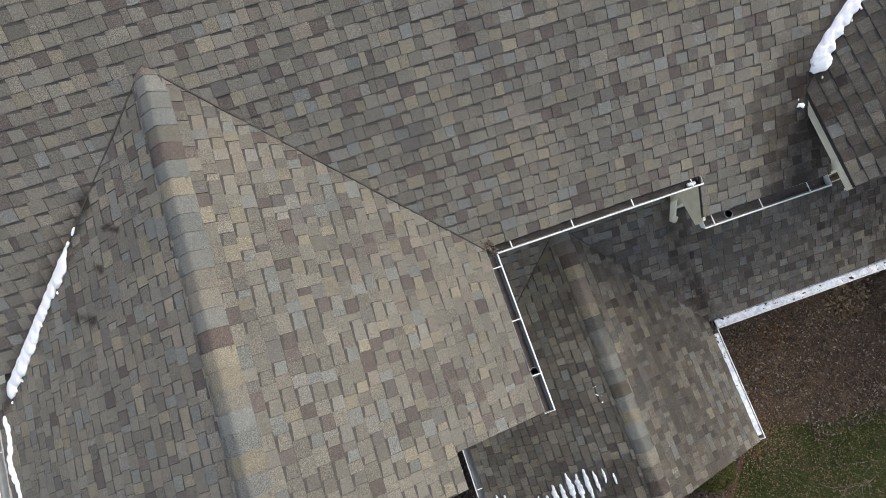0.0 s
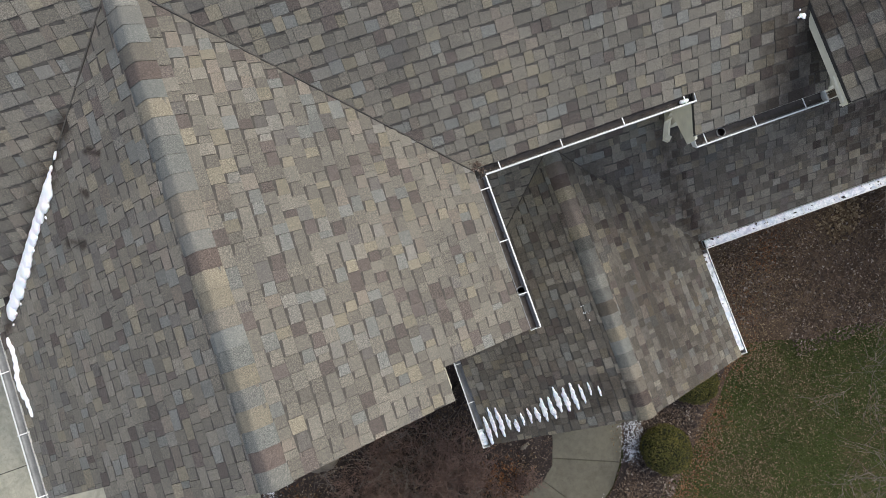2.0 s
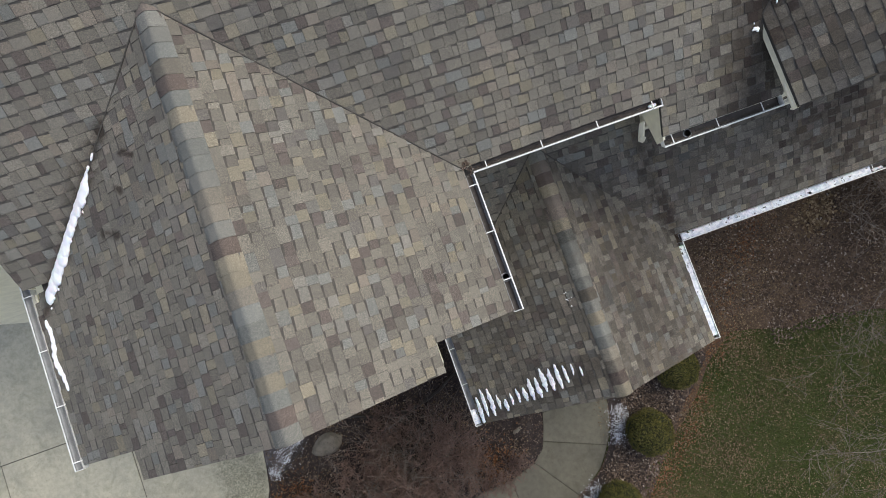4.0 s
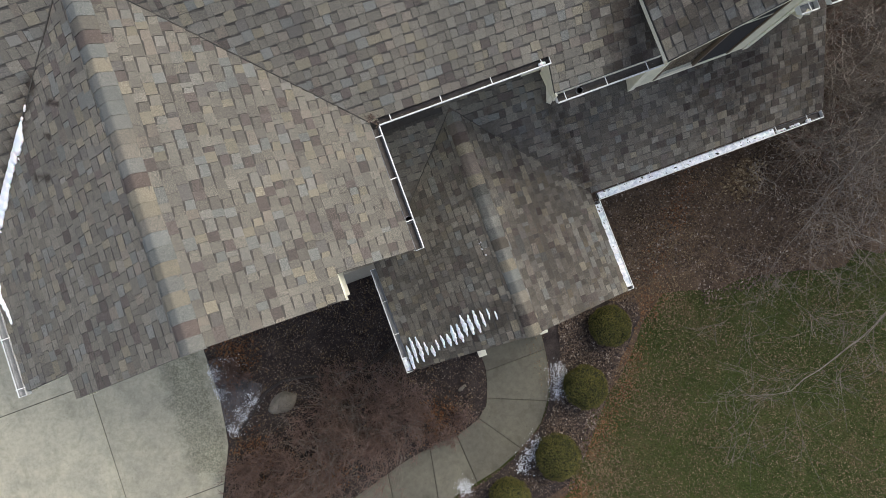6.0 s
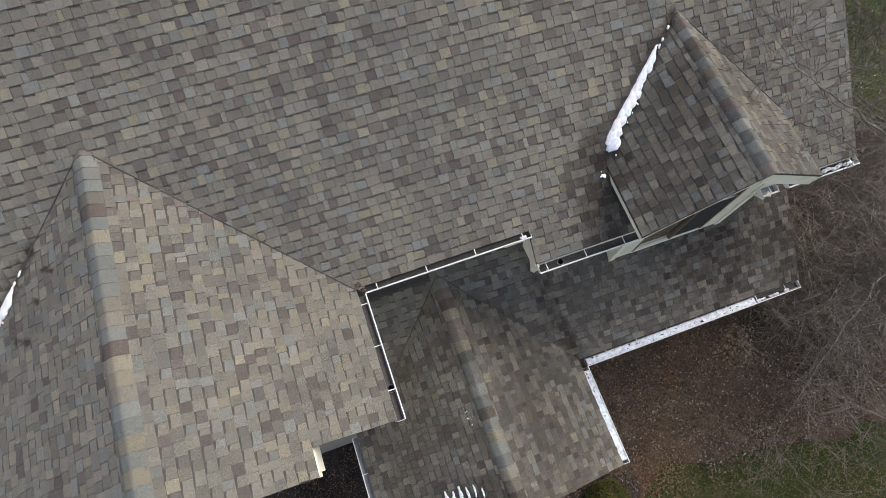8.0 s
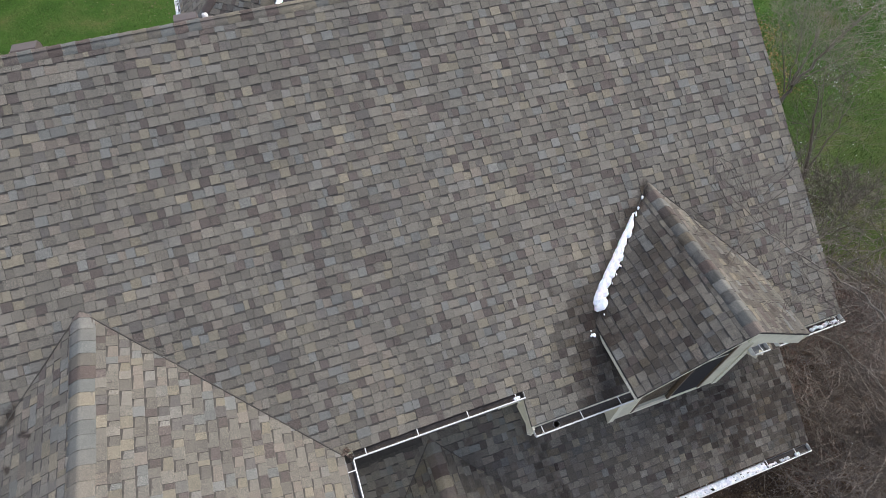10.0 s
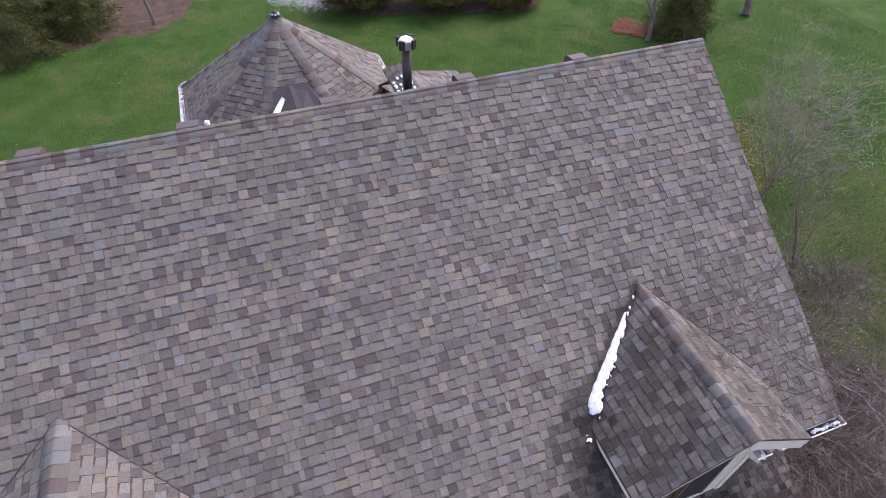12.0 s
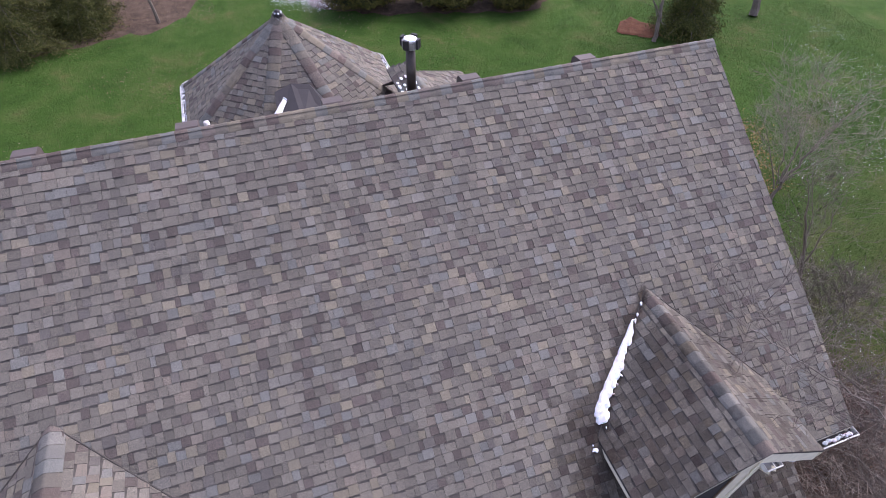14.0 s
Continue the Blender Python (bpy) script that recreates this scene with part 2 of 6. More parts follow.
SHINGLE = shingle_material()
SHINGLE_CAP = shingle_material("asphalt_cap_shingle", True)
SHINGLE_EDGE = flat_material("dark_shingle_granules", (0.076, 0.070, 0.062), 0.95, 0.25, 30, bump=0.4)
CREAM = flat_material("cream_trim_paint", (0.87, 0.83, 0.67), 0.55, 0.08, 5)
SIDING = flat_material("cream_siding", (0.80, 0.76, 0.60), 0.6, 0.10, 4)
WHITE = flat_material("white_aluminium", (0.78, 0.79, 0.78), 0.38, 0.08, 9)
GUTTER_IN = flat_material("wet_gutter_grime", (0.070, 0.060, 0.053), 0.65, 0.35, 14)
GUTTER_CLEAN = flat_material("dull_aluminium", (0.27, 0.28, 0.29), 0.45, 0.2, 7)
BRICK = brick_material()
MORTAR = flat_material("mortar", (0.36, 0.33, 0.28), 0.95, 0.15, 18, bump=0.3)
CONCRETE = concrete_material("stained_walk_concrete", 0.52)
PALE_CONCRETE = concrete_material("pale_driveway_concrete", 1.88, (((-5.55, -1.1, 0.01), (-5.60, -3.6, 0.01), 0.70),))
SNOW = snow_material()
SLUSH = snow_material("melting_snow", 0.75)
LAWN = lawn_material()
MULCH = ground_material("dark_mulch", ((0.026, 0.021, 0.020), (0.050, 0.041, 0.039), (0.090, 0.072, 0.064)), 2.2, 42)
BARE_BED = ground_material("leaf_strewn_bed", ((0.056, 0.041, 0.030), (0.090, 0.064, 0.046), (0.14, 0.104, 0.074)), 1.8, 36)
GRAVEL = ground_material("grey_gravel", ((0.06, 0.056, 0.058), (0.10, 0.095, 0.098), (0.17, 0.16, 0.16)), 5, 55)
SOIL_JOINT = flat_material("dark_joint", (0.085, 0.077, 0.062), 0.95, 0.3, 12)
DECK = flat_material("roof_underlay", (0.06, 0.055, 0.05), 0.95, 0.2, 10)
BLACK = flat_material("black_plastic", (0.02, 0.02, 0.022), 0.45, 0.2, 20)
DARK_METAL = flat_material("dark_brown_metal", (0.055, 0.045, 0.038), 0.45, 0.25, 9, metal=0.3)
GALVANIZED = flat_material("galvanised_steel", (0.42, 0.43, 0.45), 0.35, 0.2, 12, metal=0.8)
FELT = flat_material("dark_membrane", (0.030, 0.028, 0.031), 0.8, 0.12, 3)
VENT = flat_material("brown_vent_plastic", (0.095, 0.077, 0.070), 0.6, 0.12, 8)
PVC = flat_material("white_plastic", (0.75, 0.74, 0.72), 0.4, 0.08, 8)
BARK = bark_material("grey_brown_bark", (0.09, 0.075, 0.06), (0.20, 0.17, 0.14))
PALE_BARK = bark_material("pale_birch_bark", (0.075, 0.064, 0.055), (0.25, 0.225, 0.195), 9)
RED_TWIG = bark_material("reddish_twig", (0.090, 0.057, 0.047), (0.190, 0.126, 0.102), 12)
GREY_TWIG = bark_material("grey_twig", (0.155, 0.130, 0.112), (0.36, 0.31, 0.265), 12)
DARK_TWIG = bark_material("brown_grey_twig", (0.074, 0.062, 0.054), (0.195, 0.166, 0.142), 12)
YEW = leaf_material("yew_needles", ((0.0, (0.056, 0.062, 0.018)), (0.5, (0.100, 0.100, 0.028)), (1.0, (0.175, 0.155, 0.050))))
SPRUCE = leaf_material("spruce_needles", ((0.0, (0.040, 0.054, 0.016)), (0.6, (0.088, 0.104, 0.030)), (1.0, (0.19, 0.180, 0.056))))
YELLOW_LEAF = leaf_material("yellow_leaves", ((0.0, (0.10, 0.13, 0.02)), (1.0, (0.24, 0.24, 0.05))))
DEAD_LEAF = leaf_material("dead_leaves", ((0.0, (0.095, 0.062, 0.038)), (0.4, (0.155, 0.110, 0.066)), (0.7, (0.20, 0.152, 0.096)), (1.0, (0.29, 0.235, 0.16))))
STONE = flat_material("pale_stone", (0.20, 0.18, 0.145), 0.9, 0.25, 7, bump=0.5)
GLASS = glass_material()
WINDOW_BROWN = flat_material("brown_window_frame", (0.17, 0.125, 0.082), 0.5, 0.12, 8)
PANE_SHADE = flat_material("black_pane_sheet", (0.028, 0.027, 0.030), 0.9, 0.15, 40)
BLIND = flat_material("tan_blind", (0.24, 0.165, 0.10), 0.7, 0.1, 6)
UNLIT_HOLLOW = flat_material("unlit_hollow_dark", (0.02, 0.02, 0.024), 0.8, 0.1, 6)

# ---------------------------------------------------------------- mesh helpers


def mesh_of(bm, name, material, smooth=False):
    me = bpy.data.meshes.new(name)
    bm.normal_update()
    bm.to_mesh(me)
    bm.free()
    me.materials.append(material)
    if smooth:
        me.shade_smooth()
    return me


def thing(name, label, category, kind="", group="", at=None):
    ob = new(name)
    ob.empty_display_size = 0.1
    if at is not None:
        ob.matrix_world = at if isinstance(at, Matrix) else Matrix.Translation(at)
    return tagged(ob, label, category, group, kind)


def part(name, bm, material, parent, label="", smooth=False, kind=""):
    """One mesh under a thing or a part; bm is given in world coordinates."""
    me = bm if isinstance(bm, bpy.types.Mesh) else mesh_of(bm, name, material, smooth)
    ob = new(name, me)
    if parent is not None:
        ob.parent = parent
        ob.matrix_parent_inverse = world_of(parent).inverted()
    return tagged(ob, label, kind=kind)


def world_of(ob):
    m = ob.matrix_basis.copy()
    while ob.parent:
        m = ob.parent.matrix_basis @ ob.matrix_parent_inverse @ m
        ob = ob.parent
    return m


def solid(name, bm, material, label, category, kind="structure", smooth=False):
    return tagged(part(name, bm, material, None, "", smooth), label, category, kind=kind)


def box(bm, x0, x1, y0, y1, z0, z1, bevel=0.0, m=None):
    geom = bmesh.ops.create_cube(bm, size=1.0, matrix=(m or Matrix()) @ Matrix.LocRotScale(((x0 + x1) / 2, (y0 + y1) / 2, (z0 + z1) / 2), None, (abs(x1 - x0), abs(y1 - y0), abs(z1 - z0))))
    if bevel:
        edges = {e for v in geom["verts"] for e in v.link_edges}
        bmesh.ops.bevel(bm, geom=list(edges), offset=bevel, segments=2, affect="EDGES", profile=0.6)
    return bm


def prism(bm, outline, z0, z1):
    """An upright prism over an outline of (x, y)."""
    low = [bm.verts.new((x, y, z0)) for x, y in outline]
    top = [bm.verts.new((x, y, z1)) for x, y in outline]
    bm.faces.new(top), bm.faces.new(low[::-1])
    for i in range(len(low)):
        j = (i + 1) % len(low)
        bm.faces.new((low[i], low[j], top[j], top[i]))
    return bm


def hull(bm, corners, drop):
    """A sheet over 3D corners with thickness, the lower side shifted by drop."""
    top = [bm.verts.new(c) for c in corners]
    low = [bm.verts.new(Vector(c) + Vector(drop)) for c in corners]
    bm.faces.new(top), bm.faces.new(low[::-1])
    for i in range(len(top)):
        j = (i + 1) % len(top)
        bm.faces.new((low[i], low[j], top[j], top[i]))
    return bm


def tube(bm, points, radii, sides=6, cap=True):
    """A round bar along points."""
    rings, up = [], Vector((0, 0, 1))
    for i, p in enumerate(points):
        d = (Vector(points[min(i + 1, len(points) - 1)]) - Vector(points[max(i - 1, 0)])).normalized()
        a = d.cross(up if abs(d.z) < 0.95 else Vector((1, 0, 0))).normalized()
        b = a.cross(d)
        r = radii[i] if isinstance(radii, (list, tuple)) else radii
        rings.append([bm.verts.new(Vector(p) + r * (math.cos(2 * math.pi * k / sides) * a + math.sin(2 * math.pi * k / sides) * b)) for k in range(sides)])
    for r0, r1 in zip(rings, rings[1:]):
        for k in range(sides):
            bm.faces.new((r0[k], r0[(k + 1) % sides], r1[(k + 1) % sides], r1[k]))
    if cap:
        bm.faces.new(rings[0][::-1]), bm.faces.new(rings[-1])
    return bm


# ---------------------------------------------------------------- the plan, in metres
MAIN_Z, MAIN_S = 5.585, 0.675          # front slope: z = MAIN_Z + MAIN_S * y
RIDGE_Y = 5.55
RIDGE_Z = MAIN_Z + MAIN_S * RIDGE_Y
MAIN_E, MAIN_W = 8.64, -9.0
EAVE_A, EAVE_B, JOG_X = 0.64, 0.20, 3.25
GAB_X, GAB_Z, GAB_SR, GAB_SL = -1.805, 7.525, 0.612, 0.535
GAB_E, GAB_WEST = 0.70, -4.66
GAB_Y0, GAB_Y1 = -1.53, -1.20           # middle front edge and the set-back ends
GAB_X0, GAB_X1 = -3.71, -0.29
PORCH_X, PORCH_Z, PORCH_S = 1.95, 4.50, 0.62
PORCH_W, PORCH_E, PORCH_Y = -0.17, 3.94, -2.99
LOW_Y, LOW_Z, LOW_S, LOW_E = -1.12, 3.248, 0.63, 8.52
DORM_X, DORM_Z, DORM_S, DORM_H, DORM_Y = 6.0, 7.31, 0.70, 1.41, -0.08
WALL_Y = 0.57


def zmain(y):
    return MAIN_Z + MAIN_S * y


EXPO = 0.1275                           # visible height of a shingle course
TAB_W = (0.065, 0.095, 0.112, 0.128, 0.148, 0.185)
tab_meshes = {}


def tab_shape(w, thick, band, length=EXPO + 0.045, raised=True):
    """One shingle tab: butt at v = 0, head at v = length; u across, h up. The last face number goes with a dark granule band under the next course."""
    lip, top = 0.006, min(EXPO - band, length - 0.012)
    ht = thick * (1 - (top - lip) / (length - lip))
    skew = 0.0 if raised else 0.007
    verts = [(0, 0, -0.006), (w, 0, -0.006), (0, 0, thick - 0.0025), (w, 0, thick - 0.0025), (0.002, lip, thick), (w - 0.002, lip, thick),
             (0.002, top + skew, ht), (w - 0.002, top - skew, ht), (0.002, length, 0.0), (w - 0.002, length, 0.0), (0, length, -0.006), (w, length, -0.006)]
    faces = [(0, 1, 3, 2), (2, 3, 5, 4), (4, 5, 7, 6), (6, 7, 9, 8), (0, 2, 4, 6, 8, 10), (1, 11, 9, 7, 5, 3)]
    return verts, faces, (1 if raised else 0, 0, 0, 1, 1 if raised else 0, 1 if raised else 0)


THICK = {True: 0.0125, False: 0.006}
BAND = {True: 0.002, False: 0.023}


def shared_tab(k, raised):
    if (k, raised) not in tab_meshes:
        me = bpy.data.meshes.new("shingle")
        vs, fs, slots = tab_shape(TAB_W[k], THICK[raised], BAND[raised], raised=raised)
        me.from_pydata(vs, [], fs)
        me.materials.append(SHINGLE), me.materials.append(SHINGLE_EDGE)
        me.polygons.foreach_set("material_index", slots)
        tab_meshes[(k, raised)] = me
    return tab_meshes[(k, raised)]


later = []                              # single shingles, made last


def shingle_slope(roof, p0, u, v, rows, spans, pick, seed, keep=None, limit=300, top=99.0):
    """Courses of tabs on a slope. p0: eave corner, u along the eave, v up the slope; spans(d): stretches of u at slope distance d."""
    rnd = random.Random(seed)
    u, v = Vector(u).normalized(), Vector(v).normalized()
    n = u.cross(v)
    p0 = Vector(p0)
    basis = Matrix((u, v, n)).transposed().to_4x4()
    verts, faces, marks, single = [], [], [], 0
    for row in range(rows):
        d = row * EXPO
        if top - d < 0.03:
            break
        for ua, ub in spans(d + EXPO * 0.5):
            at, last = ua - rnd.random() * 0.1, -1
            raised = rnd.random() < 0.5
            while at < ub - 0.01:
                k = rnd.choice((0, 1, 1, 2, 2, 3, 3, 3, 4, 4, 5))
                w = TAB_W[k]
                a, b = max(at, ua), min(at + w, ub)
                at += w
                raised = not raised if rnd.random() < 0.8 else raised
                if b - a < 0.02:
                    continue
                if keep and not keep(p0 + u * (a + b) / 2 + v * (d + EXPO / 2)):
                    continue
                dv, dh = rnd.uniform(-0.003, 0.003), rnd.uniform(-0.001, 0.002)
                where = p0 + u * a + v * (d + dv) + n * dh
                whole = abs((b - a) - w) < 1e-6
                if whole and single < limit and top - d > 0.18 and pick(where):
                    later.append((roof, k, raised, Matrix.Translation(where) @ basis))
                    single += 1
                    continue
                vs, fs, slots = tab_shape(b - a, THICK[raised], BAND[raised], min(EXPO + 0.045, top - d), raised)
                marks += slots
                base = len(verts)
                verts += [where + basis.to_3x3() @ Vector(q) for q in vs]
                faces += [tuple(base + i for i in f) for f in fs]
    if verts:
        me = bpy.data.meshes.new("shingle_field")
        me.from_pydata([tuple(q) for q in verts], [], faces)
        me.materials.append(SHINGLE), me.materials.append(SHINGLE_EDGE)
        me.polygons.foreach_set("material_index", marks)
        part("shingle_field", me, SHINGLE, roof, kind="stuff")


def cap_row(roof, a, b, left, right, width=0.15, step=0.155, thick=0.009, seed=1, roll=0.012):
    """Bent cap shingles along a ridge or hip from a (low or first laid) to b; left, right: slopes down from the ridge, as unit vectors."""
    a, b, left, right = Vector(a), Vector(b), Vector(left).normalized(), Vector(right).normalized()
    way = (b - a).normalized()
    up = -(left + right).normalized()
    rnd = random.Random(seed)
    count = max(1, int((b - a).length / step))
    step = (b - a).length / count
    for i in range(count):
        bm = bmesh.new()
        ring = []
        w = width * rnd.uniform(0.96, 1.04)
        for s, lift in ((0.0, thick + 0.004), (0.008, thick + 0.006), (step + 0.05, 0.004)):
            row = []
            for side, q in ((left, 1.0), (left, 0.62), (left, 0.36), (left, 0.17), (left, 0.0), (right, 0.17), (right, 0.36), (right, 0.62), (right, 1.0)):
                row.append(a + way * (i * step + s) + side * (w * q) + up * (lift + 0.004 - 0.012 * q - roll * max(0.0, 1 - q / 0.55) ** 2))
            ring.append([bm.verts.new(p) for p in row])
        under = [bm.verts.new(p.co - up * 0.018) for p in ring[0]]
        for k in range(8):
            bm.faces.new((under[k], under[k + 1], ring[0][k + 1], ring[0][k]))
            for r0, r1 in zip(ring, ring[1:]):
                bm.faces.new((r0[k], r0[k + 1], r1[k + 1], r1[k]))
        for k in (0, 8):
            bm.faces.new((ring[0][k], ring[1][k], ring[2][k], under[k]))
        bmesh.ops.recalc_face_normals(bm, faces=bm.faces)
        for f in bm.faces:
            f.smooth = True
        for e in bm.edges:
            e.smooth = not any(q in under for q in e.verts) and not all(q in ring[0] for q in e.verts)
        part("ridge_cap", bm, SHINGLE_CAP, roof)


def roof_structure(name, label, sheets):
    """The boarded deck of one roof, its sheets lying under the shingles."""
    bm = bmesh.new()
    for corners in sheets:
        hull(bm, [Vector(c) - Vector((0, 0, 0.012)) for c in corners], (0, 0, -0.03))
    bmesh.ops.recalc_face_normals(bm, faces=bm.faces)
    return solid(name, bm, DECK, label, "roof")


# ---------------------------------------------------------------- roofs
inv = 1 / math.hypot(1, MAIN_S)
roof_main = roof_structure("roof_main", "large weathered brown-grey shingle roof of the house", [
    [(MAIN_W, 1.42, zmain(1.42)), (-3.3, 1.42, zmain(1.42)), (-1.8, 2.9, zmain(2.9)), (0.68, EAVE_A, zmain(EAVE_A)), (JOG_X, EAVE_A, zmain(EAVE_A)), (JOG_X, EAVE_B, zmain(EAVE_B)),
     (4.85, EAVE_B, zmain(EAVE_B)), (4.85, 1.1, zmain(1.1)), (6.0, 2.4, zmain(2.4)), (7.15, 1.1, zmain(1.1)), (7.15, EAVE_B, zmain(EAVE_B)),
     (MAIN_E, EAVE_B, zmain(EAVE_B)), (MAIN_E, RIDGE_Y, RIDGE_Z), (MAIN_W, RIDGE_Y, RIDGE_Z)],
    [(-4.6, 0.95, zmain(0.95)), (-3.9, 0.95, zmain(0.95)), (-3.3, 1.42, zmain(1.42)), (-4.6, 1.42, zmain(1.42))],
    [(MAIN_W, RIDGE_Y, RIDGE_Z), (MAIN_E, RIDGE_Y, RIDGE_Z), (MAIN_E, 10.6, RIDGE_Z - MAIN_S * 5.1), (MAIN_W, 10.6, RIDGE_Z - MAIN_S * 5.1)]])


def main_spans(d):
    y = EAVE_B + d * inv
    z = zmain(y)
    half_r, half_l = (GAB_Z - z) / GAB_SR, (GAB_Z - z) / GAB_SL
    left = []
    if y < EAVE_A:
        right = [JOG_X, MAIN_E]
    elif half_r > 0:
        right = [max(GAB_X + half_r - 0.14, GAB_X), MAIN_E]
    else:
        right = [MAIN_W, MAIN_E]
    if half_l > 0 and y > 0.95:
        left = [(-4.6 if y < 1.42 else MAIN_W, min(GAB_X - half_l + 0.14, GAB_X))]
    hole = (DORM_Z - z) / DORM_S - 0.14
    if y < 1.25:
        hole = min(hole, 1.12)
    if hole > 0:
        return left + [(right[0], DORM_X - hole), (DORM_X + hole, right[1])]
    return left + [tuple(right)]


shingle_slope(roof_main, (0, EAVE_B, zmain(EAVE_B)), (1, 0, 0), (0, 1, MAIN_S), int((RIDGE_Y - EAVE_B) / inv / EXPO) + 1, main_spans,
              lambda p: 0.8 < p.x < 4.4 and 0.9 < p.y < 3.0, 11, top=(RIDGE_Y - EAVE_B) / inv)
shingle_slope(roof_main, (0, 10.6, RIDGE_Z - MAIN_S * 5.1), (-1, 0, 0), (0, -1, MAIN_S), int(5.1 / inv / EXPO) + 1, lambda d: [(-MAIN_E, -MAIN_W)], lambda p: False, 19, top=5.1 / inv)
cap_row(roof_main, (MAIN_E + 0.01, RIDGE_Y, RIDGE_Z + 0.012), (MAIN_W, RIDGE_Y, RIDGE_Z + 0.012), (0, -1, -MAIN_S), (0, 1, -MAIN_S), 0.14, 0.165, seed=3)

def gable_x(x):
    return GAB_Z - (GAB_SR * (x - GAB_X) if x > GAB_X else GAB_SL * (GAB_X - x))


roof_gable = roof_structure("roof_gable_east", "sunny shingle slope of the front gable, brown-grey with tan tabs", [
    [(GAB_X, GAB_Y0, GAB_Z), (GAB_X1, GAB_Y0, gable_x(GAB_X1)), (GAB_X1, GAB_Y1, gable_x(GAB_X1)), (GAB_E, GAB_Y1, gable_x(GAB_E)), (GAB_E, 0.62, gable_x(GAB_E)), (GAB_X, 2.9, GAB_Z)]])
roof_gable_west = roof_structure("roof_gable_west", "shaded shingle slope of the front gable, grey and brown", [
    [(GAB_X, 2.9, GAB_Z), (GAB_WEST, 0.7, gable_x(GAB_WEST)), (GAB_WEST, GAB_Y1, gable_x(GAB_WEST)), (GAB_X0, GAB_Y1, gable_x(GAB_X0)), (GAB_X0, GAB_Y0, gable_x(GAB_X0)), (GAB_X, GAB_Y0, GAB_Z)]])


def valley_y(z):
    return (z - MAIN_Z) / MAIN_S


def gable_spans(sign, slope, edge, inner):
    run = 1 / math.hypot(1, slope)

    def spans(d):
        x = edge - sign * d * run
        z = GAB_Z - slope * abs(x - GAB_X)
        y0 = GAB_Y0 if abs(x - GAB_X) < abs(inner - GAB_X) else GAB_Y1
        y1 = valley_y(z) + 0.14
        return [(y0, y1)] if sign > 0 else [(-y1, -y0)]
    return spans


zr, zl = GAB_Z - GAB_SR * (GAB_E - GAB_X), GAB_Z - GAB_SL * (GAB_X - GAB_WEST)
shingle_slope(roof_gable, (GAB_E, 0, zr), (0, 1, 0), (-1, 0, GAB_SR), int((GAB_E - GAB_X) * math.hypot(1, GAB_SR) / EXPO) + 1, gable_spans(1, GAB_SR, GAB_E, GAB_X1),
              lambda p: -1.6 < p.x < 0.5 and -1.4 < p.y < 1.0, 12, top=(GAB_E - GAB_X) * math.hypot(1, GAB_SR))
shingle_slope(roof_gable_west, (GAB_WEST, 0, zl), (0, -1, 0), (1, 0, GAB_SL), int((GAB_X - GAB_WEST) * math.hypot(1, GAB_SL) / EXPO) + 1, gable_spans(-1, GAB_SL, GAB_WEST, GAB_X0),
              lambda p: -4.0 < p.x and -1.4 < p.y < 1.2, 13, top=(GAB_X - GAB_WEST) * math.hypot(1, GAB_SL))
cap_row(roof_gable, (GAB_X, GAB_Y0 - 0.01, GAB_Z + 0.012), (GAB_X, 2.95, GAB_Z + 0.012), (-1, 0, -GAB_SL), (1, 0, -GAB_SR), 0.16, 0.162, seed=4)

PORCH_TOP = 1.35
zp = PORCH_Z - PORCH_S * (PORCH_X - PORCH_W)
roof_porch = roof_structure("roof_porch", "low shingle roof over the front porch and entry", [
    [(PORCH_X, PORCH_Y, PORCH_Z), (PORCH_E, PORCH_Y, PORCH_Z - PORCH_S * (PORCH_E - PORCH_X)), (PORCH_E, LOW_Y, LOW_Z), (PORCH_X + 0.02, PORCH_TOP, PORCH_Z), (PORCH_X, PORCH_TOP, PORCH_Z)],
    [(PORCH_X, PORCH_TOP, PORCH_Z), (PORCH_W, PORCH_TOP, zp), (PORCH_W, PORCH_Y, zp), (PORCH_X, PORCH_Y, PORCH_Z)],
    ])
roof_low = roof_structure("roof_low", "low shingle roof along the front wall", [
    [(PORCH_E, LOW_Y, LOW_Z), (LOW_E, LOW_Y, LOW_Z), (LOW_E, 0.62, LOW_Z + LOW_S * (0.62 - LOW_Y)), (3.66, 0.62, LOW_Z + LOW_S * (0.62 - LOW_Y)), (3.66, 1.3, LOW_Z + LOW_S * (1.3 - LOW_Y)), (PORCH_X - 0.4, 1.3, LOW_Z + LOW_S * (1.3 - LOW_Y))],
    [(0.4, -0.45, LOW_Z + LOW_S * (-0.45 - LOW_Y)), (PORCH_X, 0.95, LOW_Z + LOW_S * (0.95 - LOW_Y)), (PORCH_X, 1.3, LOW_Z + LOW_S * (1.3 - LOW_Y)), (0.4, 1.3, LOW_Z + LOW_S * (1.3 - LOW_Y))]])
zpe = PORCH_Z - PORCH_S * (PORCH_E - PORCH_X)
rows_porch = int((PORCH_E - PORCH_X) * math.hypot(1, PORCH_S) / EXPO) + 1


def west_valley_y(x):
    """Where the porch's west slope meets the low roof behind it."""
    return LOW_Y + (PORCH_Z - PORCH_S * (PORCH_X - x) - LOW_Z) / LOW_S if x > 0.38 else PORCH_TOP


